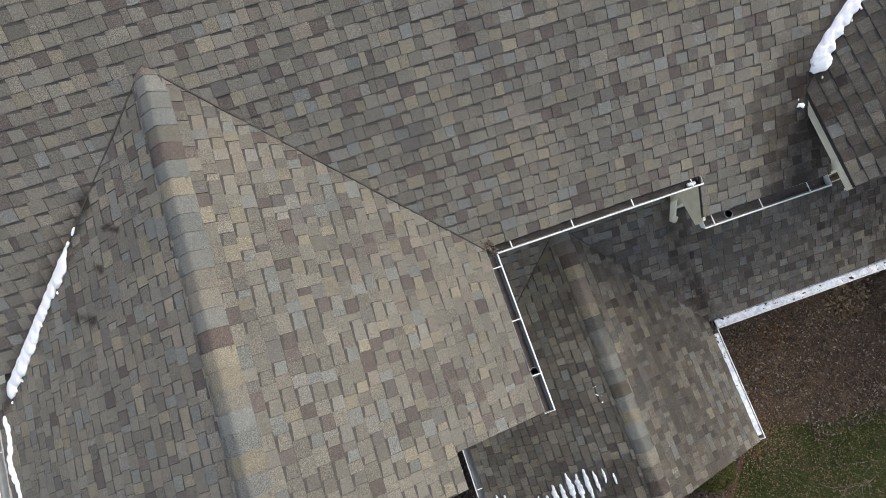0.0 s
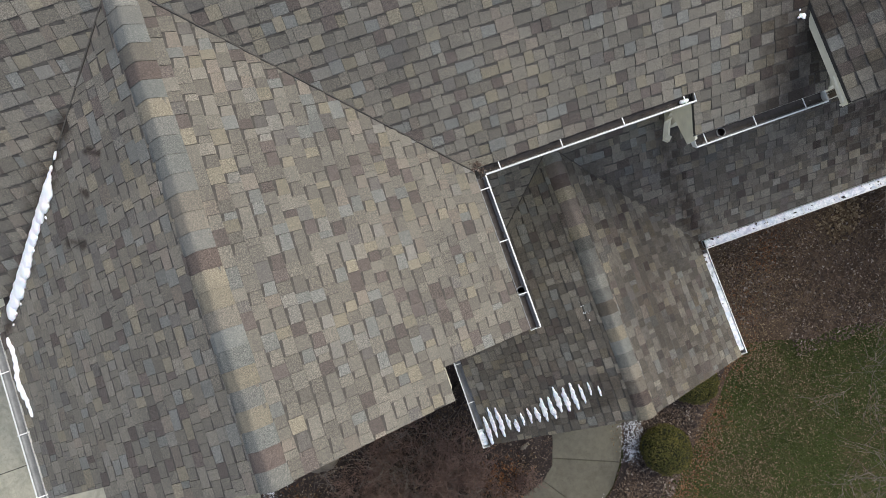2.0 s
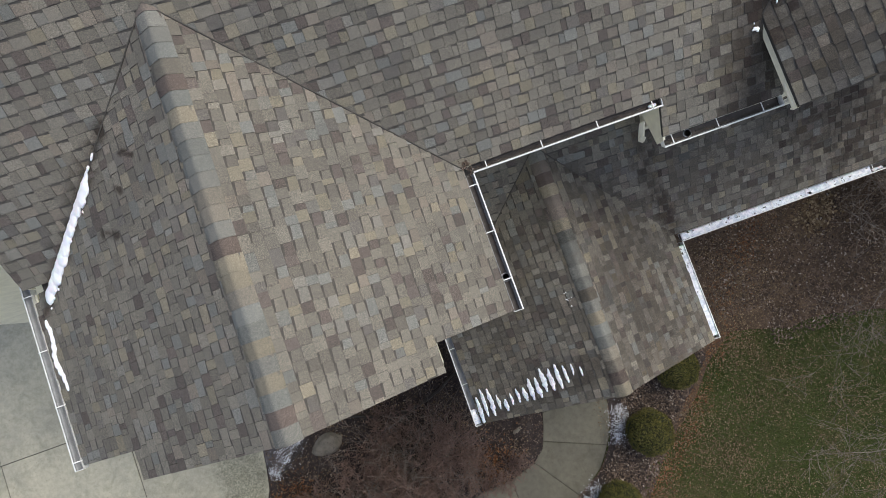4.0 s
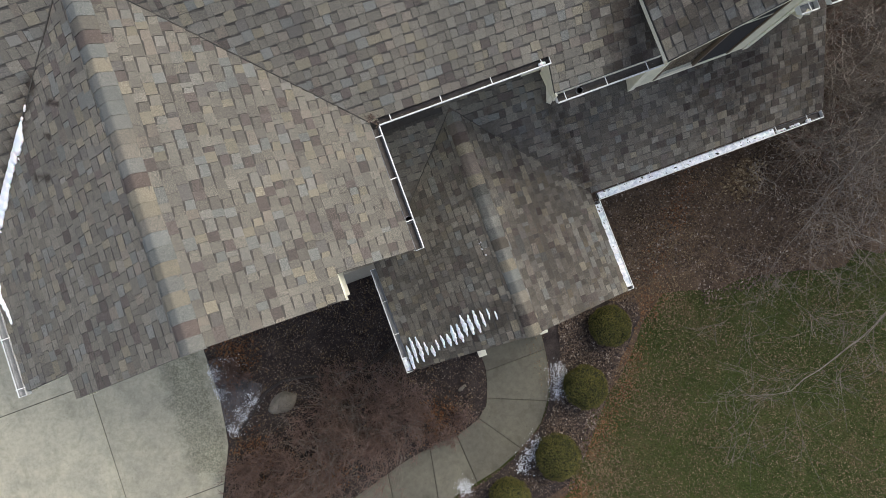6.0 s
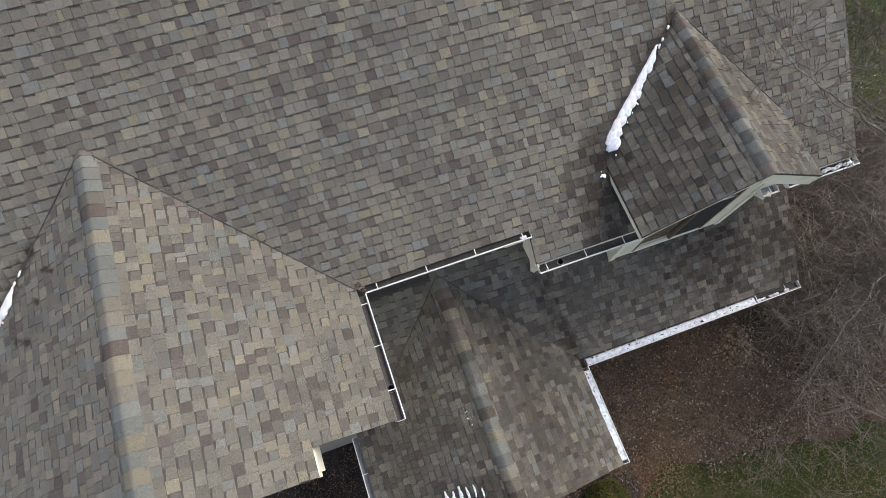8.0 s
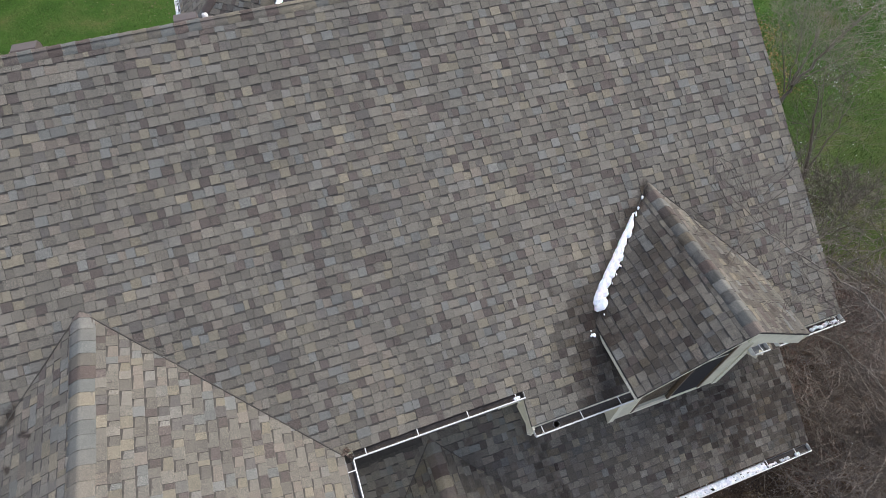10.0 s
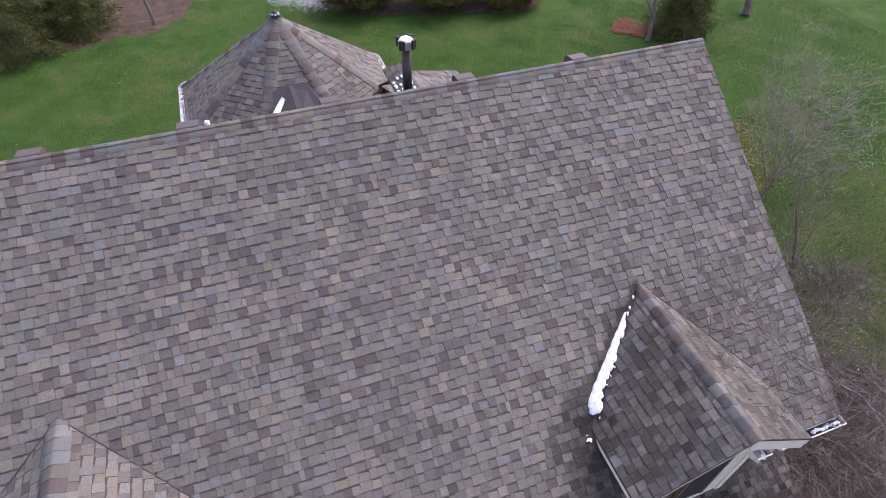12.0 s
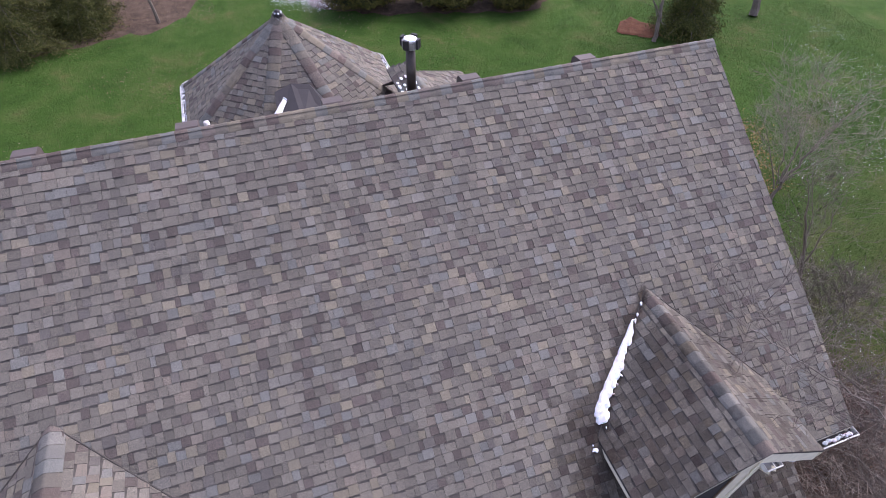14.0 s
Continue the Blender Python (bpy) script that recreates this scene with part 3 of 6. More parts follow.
def low_spans(d):
    y = LOW_Y + d / math.hypot(1, LOW_S)
    right = (PORCH_E - (y - LOW_Y) - 0.12, LOW_E if y < 0.55 else 3.66)
    edge = PORCH_X - (PORCH_Z - LOW_Z - LOW_S * (y - LOW_Y)) / PORCH_S
    return [(0.40, edge + 0.10), right] if 0.5 < edge < PORCH_X else [right]


def porch_right(d):
    x = PORCH_E - d / math.hypot(1, PORCH_S)
    return [(PORCH_Y, LOW_Y + (PORCH_E - x) + 0.12)]


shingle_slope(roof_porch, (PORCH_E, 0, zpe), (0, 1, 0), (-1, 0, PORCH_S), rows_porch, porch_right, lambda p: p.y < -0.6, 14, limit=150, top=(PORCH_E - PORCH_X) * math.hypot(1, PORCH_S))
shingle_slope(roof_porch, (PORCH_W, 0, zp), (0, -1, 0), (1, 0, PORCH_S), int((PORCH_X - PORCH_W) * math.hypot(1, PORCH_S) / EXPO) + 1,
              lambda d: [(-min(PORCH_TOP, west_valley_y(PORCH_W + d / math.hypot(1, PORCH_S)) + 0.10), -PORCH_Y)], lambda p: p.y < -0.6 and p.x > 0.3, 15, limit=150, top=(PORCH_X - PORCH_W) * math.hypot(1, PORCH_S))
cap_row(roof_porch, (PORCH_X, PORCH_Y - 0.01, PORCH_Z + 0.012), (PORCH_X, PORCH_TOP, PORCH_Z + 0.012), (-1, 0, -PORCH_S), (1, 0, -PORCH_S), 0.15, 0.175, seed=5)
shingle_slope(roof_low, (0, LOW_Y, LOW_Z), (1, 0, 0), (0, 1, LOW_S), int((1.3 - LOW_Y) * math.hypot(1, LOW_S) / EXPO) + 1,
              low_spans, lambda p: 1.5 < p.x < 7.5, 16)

zd = DORM_Z - DORM_S * DORM_H
roof_dormer = roof_structure("roof_dormer", "steep shingle roof of the window dormer", [
    [(DORM_X, DORM_Y, DORM_Z), (DORM_X + DORM_H, DORM_Y, zd), (DORM_X + DORM_H, valley_y(zd), zd), (DORM_X, valley_y(DORM_Z), DORM_Z)],
    [(DORM_X, valley_y(DORM_Z), DORM_Z), (DORM_X - DORM_H, valley_y(zd), zd), (DORM_X - DORM_H, DORM_Y, zd), (DORM_X, DORM_Y, DORM_Z)]])
rows_d = int(DORM_H * math.hypot(1, DORM_S) / EXPO) + 1
shingle_slope(roof_dormer, (DORM_X - DORM_H, 0, zd), (0, -1, 0), (1, 0, DORM_S), rows_d,
              lambda d: [(-valley_y(zd + DORM_S * d / math.hypot(1, DORM_S)) - 0.12, -DORM_Y)], lambda p: p.y < 1.5, 17, limit=150, top=DORM_H * math.hypot(1, DORM_S))
shingle_slope(roof_dormer, (DORM_X + DORM_H, 0, zd), (0, 1, 0), (-1, 0, DORM_S), rows_d,
              lambda d: [(DORM_Y, valley_y(zd + DORM_S * d / math.hypot(1, DORM_S)) + 0.12)], lambda p: p.y < 1.5, 18, limit=150, top=DORM_H * math.hypot(1, DORM_S))
cap_row(roof_dormer, (DORM_X, DORM_Y - 0.01, DORM_Z + 0.012), (DORM_X, valley_y(DORM_Z), DORM_Z + 0.012), (-1, 0, -DORM_S), (1, 0, -DORM_S), 0.135, 0.165, seed=6)



def valley_cut(roof, a, b):
    """The dark cut edge and its painted shadow line, one dark bar where the courses of two slopes meet in a valley."""
    part("valley_cut", tube(bmesh.new(), [a, b], 0.009, 5), SHINGLE_EDGE, roof)


for x0, x1, slope, sign in ((GAB_X, GAB_E - 0.02, GAB_SR, 1), (GAB_X, -4.45, GAB_SL, -1)):
    z0, z1 = GAB_Z, GAB_Z - slope * abs(x1 - GAB_X)
    valley_cut(roof_gable if sign > 0 else roof_gable_west, Vector((x0, valley_y(z0), z0 + 0.012)), Vector((x1, valley_y(z1), z1 + 0.012)))
for sign in (1, -1):
    valley_cut(roof_dormer, Vector((DORM_X, valley_y(DORM_Z), DORM_Z + 0.012)), Vector((DORM_X + sign * DORM_H, valley_y(zd), zd + 0.012)))
valley_cut(roof_porch, Vector((0.6, west_valley_y(0.6), PORCH_Z - PORCH_S * (PORCH_X - 0.6) + 0.010)), Vector((PORCH_X, west_valley_y(PORCH_X), PORCH_Z + 0.010)))
valley_cut(roof_porch, Vector((PORCH_E, LOW_Y, LOW_Z + 0.012)), Vector((PORCH_X, LOW_Y + (PORCH_E - PORCH_X), PORCH_Z + 0.012)))

# rear turret: an eight-sided pyramid roof
TUR_X, TUR_Y, TUR_Z, TUR_TOP = 2.04, 10.47, 6.74, 8.56
corner = [Vector((TUR_X + x, TUR_Y + y, TUR_Z)) for x, y in ((2.32, -1.18), (2.32, 1.18), (0.91, 2.28), (-0.91, 2.28), (-2.32, 1.18), (-2.32, -1.18), (-0.91, -2.28), (0.91, -2.28))]
apex = Vector((TUR_X, TUR_Y, TUR_TOP))
roof_turret = roof_structure("roof_turret", "eight-sided pointed shingle roof at the rear of the house", [[apex, corner[i], corner[(i + 1) % 8]] for i in range(8)])


def turret_normal(i):
    n = (corner[(i + 1) % 8] - corner[i % 8]).cross(apex - corner[i % 8]).normalized()
    return n if n.z > 0 else -n


for i in range(8):
    a, b = corner[i], corner[(i + 1) % 8]
    along = (b - a).normalized()
    foot = a + along * (apex - a).dot(along)
    high, side, at = (apex - foot).length, (b - a).length, (apex - a).dot(along)
    shingle_slope(roof_turret, a, along, (apex - foot).normalized(), int(high / EXPO), lambda d, s=side, h=high, m=at: [(m * d / h, s - (s - m) * d / h)] if d < h else [], lambda p: False, 30 + i)
for i in range(8):
    way = (apex - corner[i]).normalized()
    sides = []
    for k, far in ((i, (i + 1) % 8), ((i - 1) % 8, (i - 1) % 8)):
        d = turret_normal(k).cross(way).normalized()
        sides.append(d if d.dot(corner[far] - corner[i]) > 0 else -d)
    lift = (turret_normal(i) + turret_normal(i - 1)).normalized() * 0.012
    cap_row(roof_turret, corner[i] + lift, corner[i].lerp(apex, 0.985) + lift, sides[0], sides[1], 0.135, 0.165, seed=40 + i)

# ---------------------------------------------------------------- walls
def wall(name, outline_xz, y0, y1, material, label):
    bm = bmesh.new()
    low = [bm.verts.new((x, y0, z)) for x, z in outline_xz]
    back = [bm.verts.new((x, y1, z)) for x, z in outline_xz]
    bm.faces.new(low), bm.faces.new(back[::-1])
    for i in range(len(low)):
        j = (i + 1) % len(low)
        bm.faces.new((low[j], low[i], back[i], back[j]))
    bmesh.ops.recalc_face_normals(bm, faces=bm.faces)
    return solid(name, bm, material, label, "wall")


wall("wall_main", [(0.37, 0), (3.61, 0), (3.61, 5.70), (JOG_X, 5.70), (JOG_X, 5.98), (0.37, 5.98)], 1.30, 1.45, SIDING, "cream siding wall of the upper floor")
wall("wall_jog", [(3.62, 0), (4.91, 0), (4.91, 5.58), (3.62, 5.58)], WALL_Y, WALL_Y + 0.6, SIDING, "cream siding wall beside the dormer")
wall("wall_east_end", [(7.09, 0), (8.42, 0), (8.42, 5.58), (7.09, 5.58)], WALL_Y, WALL_Y + 0.2, SIDING, "cream siding wall at the end of the house")
GW = -0.93
wall("wall_gable", [(-4.3, 0), (0.36, 0), (0.36, GAB_Z - GAB_SR * (0.36 - GAB_X) - 0.12), (GAB_X, GAB_Z - 0.12), (-4.3, GAB_Z - GAB_SL * (GAB_X + 4.3) - 0.12)], GW, GW + 0.2, MORTAR, "cream brick wall under the front gable")
bm = bmesh.new()
box(bm, 8.24, 8.42, WALL_Y + 0.22, 10.2, 0, 5.7)
box(bm, -9, 8.24, 10.0, 10.2, 0, 5.7)
box(bm, -4.3, -4.1, GW + 0.22, 1.4, 0, 5.9)
box(bm, 0.16, 0.36, GW + 0.22, 0.95, 0, 5.9)
box(bm, -9, -4.32, 1.75, 1.9, 0, 6.4)
solid("wall_sides", bm, SIDING, "cream side and rear walls of the house", "wall")

# ---------------------------------------------------------------- ground
bm = bmesh.new()
bmesh.ops.create_grid(bm, x_segments=60, y_segments=60, size=300)
for q in bm.verts:
    q.co.z = -0.02 + 0.10 * noise.noise(q.co * 0.05) * min(1, max(0, (q.co.xy - Vector((2, 2))).length - 22) / 20)
solid("ground", bm, LAWN, "green lawn with brown patches and fallen leaves", "lawn")

# ---------------------------------------------------------------- driveway and walk
JOINT = 0.008


def slab_part(parent, outline, top, thick=0.12, material=None):
    """One cast slab, with softened top edges."""
    bm = prism(bmesh.new(), outline, top - thick, top)
    rim = [e for e in bm.edges if all(abs(q.co.z - top) < 1e-6 for q in e.verts)]
    bmesh.ops.bevel(bm, geom=rim, offset=0.008, segments=1, affect="EDGES")
    return part("slab", bm, material or CONCRETE, parent)


def strip_between(a, b, t0, t1, steps=7):
    """An outline between two border lines, from share t0 to t1 of their lengths."""
    def along(line, t):
        at = t * (len(line) - 1)
        i = min(int(at), len(line) - 2)
        f = at - i
        return (line[i][0] + f * (line[i + 1][0] - line[i][0]), line[i][1] + f * (line[i + 1][1] - line[i][1]))
    ts = [t0 + (t1 - t0) * k / steps for k in range(steps + 1)]
    return [along(a, t) for t in ts] + [along(b, t) for t in reversed(ts)]


driveway = solid("driveway", box(bmesh.new(), -17.5, -5.2, -12, 2.2, -0.10, -0.005), SOIL_JOINT, "pale stained concrete driveway with straight joints", "driveway")
EDGE = [(-4.96, 0.4), (-4.96, -1.05), (-4.95, -2.05), (-4.96, -2.40), (-5.03, -3.01), (-5.12, -3.53), (-5.40, -4.12), (-5.85, -5.1), (-6.3, -6.5), (-6.6, -12)]
cols, rws = (-17.4, -13.4, -10.57, -7.73), (2.1, -1.06, -4.3, -7.6, -11.9)
for y1, y0 in zip(rws, rws[1:]):
    for x0, x1 in zip(cols, cols[1:]):
        slab_part(driveway, [(x0 + JOINT, y0 + JOINT), (x1 - JOINT, y0 + JOINT), (x1 - JOINT, y1 - JOINT), (x0 + JOINT, y1 - JOINT)], 0.012, material=PALE_CONCRETE)


def edge_x(y):
    for (xa, ya), (xb, yb) in zip(EDGE, EDGE[1:]):
        if yb <= y <= ya:
            return xa + (xb - xa) * (ya - y) / (ya - yb)
    return EDGE[0][0] if y > 0 else EDGE[-1][0]


for y1, y0 in zip(rws, rws[1:]):
    ys = [y1 - JOINT - (y1 - y0 - 2 * JOINT) * k / 8 for k in range(9)]
    slab_part(driveway, [(cols[-1] + JOINT, ys[-1])] + [(edge_x(y), y) for y in reversed(ys)] + [(cols[-1] + JOINT, ys[0])], 0.012, material=PALE_CONCRETE)

WALK_L = [(1.14, -3.30), (1.13, -3.92), (1.03, -4.27), (0.85, -4.72), (0.52, -4.97), (-0.02, -5.12), (-0.62, -5.16), (-1.34, -5.26), (-2.6, -5.6), (-4.0, -6.0), (-6.2, -6.5)]
WALK_R = [(2.66, -3.30), (2.60, -3.94), (2.46, -4.59), (2.25, -5.06), (1.89, -5.54), (1.26, -5.92), (0.56, -6.18), (-0.4, -6.36), (-1.7, -6.75), (-3.4, -7.2), (-6.4, -7.75)]
walkway = solid("walkway", prism(bmesh.new(), strip_between(WALK_L, WALK_R, 0.0, 1.0, 40), -0.08, 0.012), SOIL_JOINT, "curved grey concrete walkway with cross joints", "walkway")
cuts = ((0.0, 0.0), (0.115, 0.105), (0.265, 0.31), (0.385, 0.50), (0.505, 0.655), (0.615, 0.745), (0.74, 0.82), (0.87, 0.91), (1.0, 1.0))
for (l0, r0), (l1, r1) in zip(cuts, cuts[1:]):
    inner = strip_between(WALK_L, WALK_L, l0 + 0.001, l1 - 0.001)[:8]
    outer = strip_between(WALK_R, WALK_R, r0 + 0.001, r1 - 0.001)[:8]
    slab_part(walkway, inner + outer[::-1], 0.035)
slab_part(walkway, [(0.0, -3.28), (3.7, -3.28), (3.7, 0.8), (0.0, 0.8)], 0.05)

# ---------------------------------------------------------------- beds
def bed(name, outline, material, label, z=0.012, rise=0.03, seed=0, ragged=0.0):
    """A low mounded bed over an outline, finely uneven, its border ragged."""
    if ragged:
        fine = []
        for (xa, ya), (xb, yb) in zip(outline, outline[1:] + outline[:1]):
            m = max(1, int(math.hypot(xb - xa, yb - ya) / 0.45))
            for i in range(m):
                x, y = xa + (xb - xa) * i / m, ya + (yb - ya) * i / m
                fine.append((x + ragged * noise.noise(Vector((x, y, seed)) * 1.1), y + ragged * noise.noise(Vector((x, y, seed + 7)) * 1.1)))
        outline = fine
    bm = bmesh.new()
    bm.faces.new([bm.verts.new((x, y, z)) for x, y in outline])
    bmesh.ops.triangulate(bm, faces=bm.faces)
    for _ in range(4):
        bmesh.ops.subdivide_edges(bm, edges=[e for e in bm.edges if e.calc_length() > 0.35], cuts=1)
        bmesh.ops.triangulate(bm, faces=bm.faces)
    for q in bm.verts:
        q.co.z += (0.0 if q.is_boundary else rise * (0.6 + 0.8 * noise.noise(q.co * 2.3 + Vector((seed, 0, 0)))))
    bmesh.ops.recalc_face_normals(bm, faces=bm.faces)
    if sum(f.normal.z for f in bm.faces) < 0:
        bmesh.ops.reverse_faces(bm, faces=bm.faces)
    return solid(name, bm, material, label, "planting bed")


bed("ground_front_bed", [(x + 0.0, y) for x, y in EDGE[1:8]] + [(-6.0, -6.35)] + WALK_L[::-1][1:] + [(-0.1, -3.2), (-0.1, -0.9), (-4.9, -0.9)], MULCH, "dark mulch bed with leaf litter beside the driveway", seed=1)
bed("ground_side_bed", WALK_R[:8] + [(-0.2, -7.2), (0.9, -7.6), (1.9, -7.3), (2.43, -6.67), (2.92, -5.88), (3.72, -5.23), (4.48, -4.69), (5.16, -3.84), (6.3, -3.75), (7.4, -3.9), (8.6, -4.3), (10.0, -4.6), (12.5, -4.6), (15.0, -3.0), (15.5, 0.0),
                                (15.2, 1.2), (14.5, 2.2), (14.2, 5.2), (11.5, 6.0), (9.2, 4.0), (8.6, 0.6), (4.2, 0.6), (2.9, -0.4), (2.9, -3.28)], BARE_BED, "bare brown planting bed strewn with leaves", seed=2, ragged=0.45)
bed("ground_gravel", [(-4.95, -1.5), (-4.94, -2.1), (-4.95, -2.5), (-5.0, -3.0), (-5.02, -3.35), (-4.7, -3.2), (-4.3, -2.9), (-4.0, -2.65), (-3.9, -2.45), (-4.3, -2.1), (-4.6, -1.5)], GRAVEL, "grey gravel beside the driveway dusted with snow", z=0.05, seed=3)
bed("ground_porch_bed", [(2.62, -3.75), (2.9, -3.45), (3.6, -3.5), (4.3, -3.4), (5.0, -3.7), (4.95, -4.05), (4.4, -4.62), (3.70, -5.15), (2.95, -5.80), (2.45, -6.55), (2.0, -7.05), (1.2, -7.2), (0.2, -7.1), (-0.3, -6.5), (0.6, -6.22), (1.30, -5.96), (1.93, -5.56), (2.29, -5.06), (2.50, -4.59)],
    MULCH, "dark wet mulch round the clipped shrubs", z=0.045, seed=4)
bed("ground_far_bed_left", [(-16, 29.0), (-12, 29.0), (-8, 29.6), (-5, 30.3), (-2.6, 30.7), (-1.6, 31.4), (-2.0, 33.5), (0.0, 37), (-3, 42), (-16, 40)], BARE_BED, "brown mulch under the evergreens", z=-0.004, rise=0.015, seed=5, ragged=0.9)
bed("ground_far_bed", [(5.6, 30.3), (8, 29.0), (12, 27.7), (16.2, 26.8), (18.0, 27.2), (18.2, 28.2), (15, 30.5), (9, 33), (5.0, 32)], BARE_BED, "shaded mulch under dark yews", seed=6, ragged=0.9)
RED_MULCH = ground_material("red_mulch", ((0.060, 0.026, 0.015), (0.105, 0.046, 0.026), (0.140, 0.070, 0.040)), 2.5, 30)
bed("ground_mulch_ring", [(21.3 + (0.85 + 0.3 * math.sin(a * 1.9)) * math.cos(a / 8 * math.pi), 22.7 + (1.0 + 0.3 * math.sin(a * 2.3 + 1)) * math.sin(a / 8 * math.pi)) for a in range(16)], RED_MULCH, "ring of reddish mulch under a small tree", seed=7, ragged=0.6)

# ---------------------------------------------------------------- gutters
def frame_of(a, b, out):
    """Along, outward and up as the axes of a local frame at a."""
    a, b = Vector(a), Vector(b)
    return Matrix.Translation(a) @ Matrix(((b - a).normalized(), Vector(out), Vector((0, 0, 1)))).transposed().to_4x4(), (b - a).length


def gutter(a, b, out, label, lining=None, hangers=0.6, ends=(True, True), first=0.12, outlets=(), width=0.118, high=0.095):
    """A moulded eaves gutter whose outer top edge runs from a to b."""
    m, long = frame_of(a, b, out)
    if m.to_3x3().determinant() < 0:
        a, b = b, a
        ends = ends[::-1]
        outlets = [long - s for s in outlets]
        m, long = frame_of(a, b, out)
    g = thing("gutter", label, "gutter", at=Vector(a))
    outer = [(-width, 0.012), (-width, -high), (-0.042, -high), (-0.030, -high + 0.018), (-0.014, -0.040), (0.0, -0.026), (0.0, -0.004), (-0.006, 0.0), (-0.016, 0.0), (-0.016, -0.006)]
    inner = [(-0.009, -0.010), (-0.012, -0.030), (-0.022, -0.043), (-0.037, -high + 0.016), (-0.046, -high + 0.006), (-width + 0.005, -high + 0.006), (-width + 0.005, 0.012)]
    loop = outer + inner
    bm = bmesh.new()
    ra = [bm.verts.new(m @ Vector((0, y, z))) for y, z in loop]
    rb = [bm.verts.new(m @ Vector((long, y, z))) for y, z in loop]
    for i in range(len(loop)):
        j = (i + 1) % len(loop)
        bm.faces.new((ra[i], ra[j], rb[j], rb[i]))
    bmesh.ops.recalc_face_normals(bm, faces=bm.faces)
    for i, f in enumerate(bm.faces):
        f.material_index = 1 if i >= len(outer) else 0
    trough = part("trough", bm, WHITE, g)
    trough.data.materials.append(GUTTER_CLEAN if lining else WHITE)
    for side, at in zip(ends, (0.0, long)):
        if side:
            bm = bmesh.new()
            t = 0.004 if at == 0 else -0.004
            hull(bm, [m @ Vector((at, y, z)) for y, z in outer[:8]], m.to_3x3() @ Vector((-t, 0, 0)))
            bmesh.ops.recalc_face_normals(bm, faces=bm.faces)
            part("end_cap", bm, WHITE, g)
    if lining:
        bm = bmesh.new()
        n = max(2, int(long / 0.04))
        rows = []
        for i in range(n + 1):
            x = 0.006 + (long - 0.012) * i / n
            row = []
            for y, zz in ((-width + 0.007, 0.125), (-width + 0.014, 0.03), (-width * 0.5, 0.0), (-0.040, 0.012)):
                w = noise.noise(Vector((a[0] * 3.1, a[1] * 2.7, 0)) + Vector((x * 9, y * 40, 0)))
                row.append(bm.verts.new(m @ Vector((x, y, -high + 0.010 + 0.006 * w + zz * 0.6))))
            rows.append(row)
        for r0, r1 in zip(rows, rows[1:]):
            for k in range(3):
                bm.faces.new((r0[k], r1[k], r1[k + 1], r0[k + 1]))
        bmesh.ops.recalc_face_normals(bm, faces=bm.faces)
        part("silt", bm, lining, g, "dark wet silt in the trough" if lining is GUTTER_IN else "")
    at = first
    while hangers and at < long - 0.05:
        bm = bmesh.new()
        box(bm, at - 0.006, at + 0.006, -width - 0.02, -0.003, 0.003, 0.008, m=m)
        box(bm, at - 0.006, at + 0.006, -0.016, 0.002, -0.022, 0.006, m=m)
        part("hanger", bm, WHITE, g)
        at += hangers
    for s in outlets:
        bm = bmesh.new()
        c = m @ Vector((s, -width * 0.56, -high + 0.022))
        tube(bm, [c - Vector((0, 0, 0.01)), c + Vector((0, 0, 0.012)), c + Vector((0, 0, 0.012)), c - Vector((0, 0, 0.01))], [0.056, 0.054, 0.045, 0.045], 18, False)
        rim = part("outlet_rim", bm, GUTTER_CLEAN, g)
        bm = bmesh.new()
        tube(bm, [c - Vector((0, 0, 0.004)), c + Vector((0, 0, 0.002))], [0.046, 0.046], 18)
        # near-black disc, the darkness down the outlet put into colour
        part("outlet_hole", bm, UNLIT_HOLLOW, rim, "black disc drawn as the dark outlet hole")
    return g


def snow_mesh(blobs, seed=0):
    """Soft heaps that run into one another: x, y, z, rx, ry, rz, turn and, if given, the matrix of the slope that they lie on."""
    bm = bmesh.new()
    rnd = random.Random(seed)
    for x, y, z, rx, ry, rz, turn, basis in blobs:
        geom = bmesh.ops.create_icosphere(bm, subdivisions=3, radius=1.0)
        off = Vector((rnd.uniform(0, 50), rnd.uniform(0, 50), 0))
        m = Matrix.Translation((x, y, z)) @ (basis or Matrix()) @ Matrix.Rotation(turn, 4, "Z") @ Matrix.Diagonal((rx, ry, rz, 1))
        for q in geom["verts"]:
            k = 1 + 0.22 * noise.noise(q.co * 2.1 + off) + 0.10 * noise.noise(q.co * 6 + off)
            q.co = m @ (q.co * k)
    return bm


def snow(name, blobs, label, seed=0, material=None):
    ob = tagged(part(name, snow_mesh(blobs, seed), material or SNOW, None, "", True), label, "snow", kind="stuff" if name == "snow_patch" else "")
    skin = ob.modifiers.new("skin", "REMESH")
    skin.mode, skin.voxel_size, skin.use_smooth_shade = "VOXEL", 0.011, True
    return ob


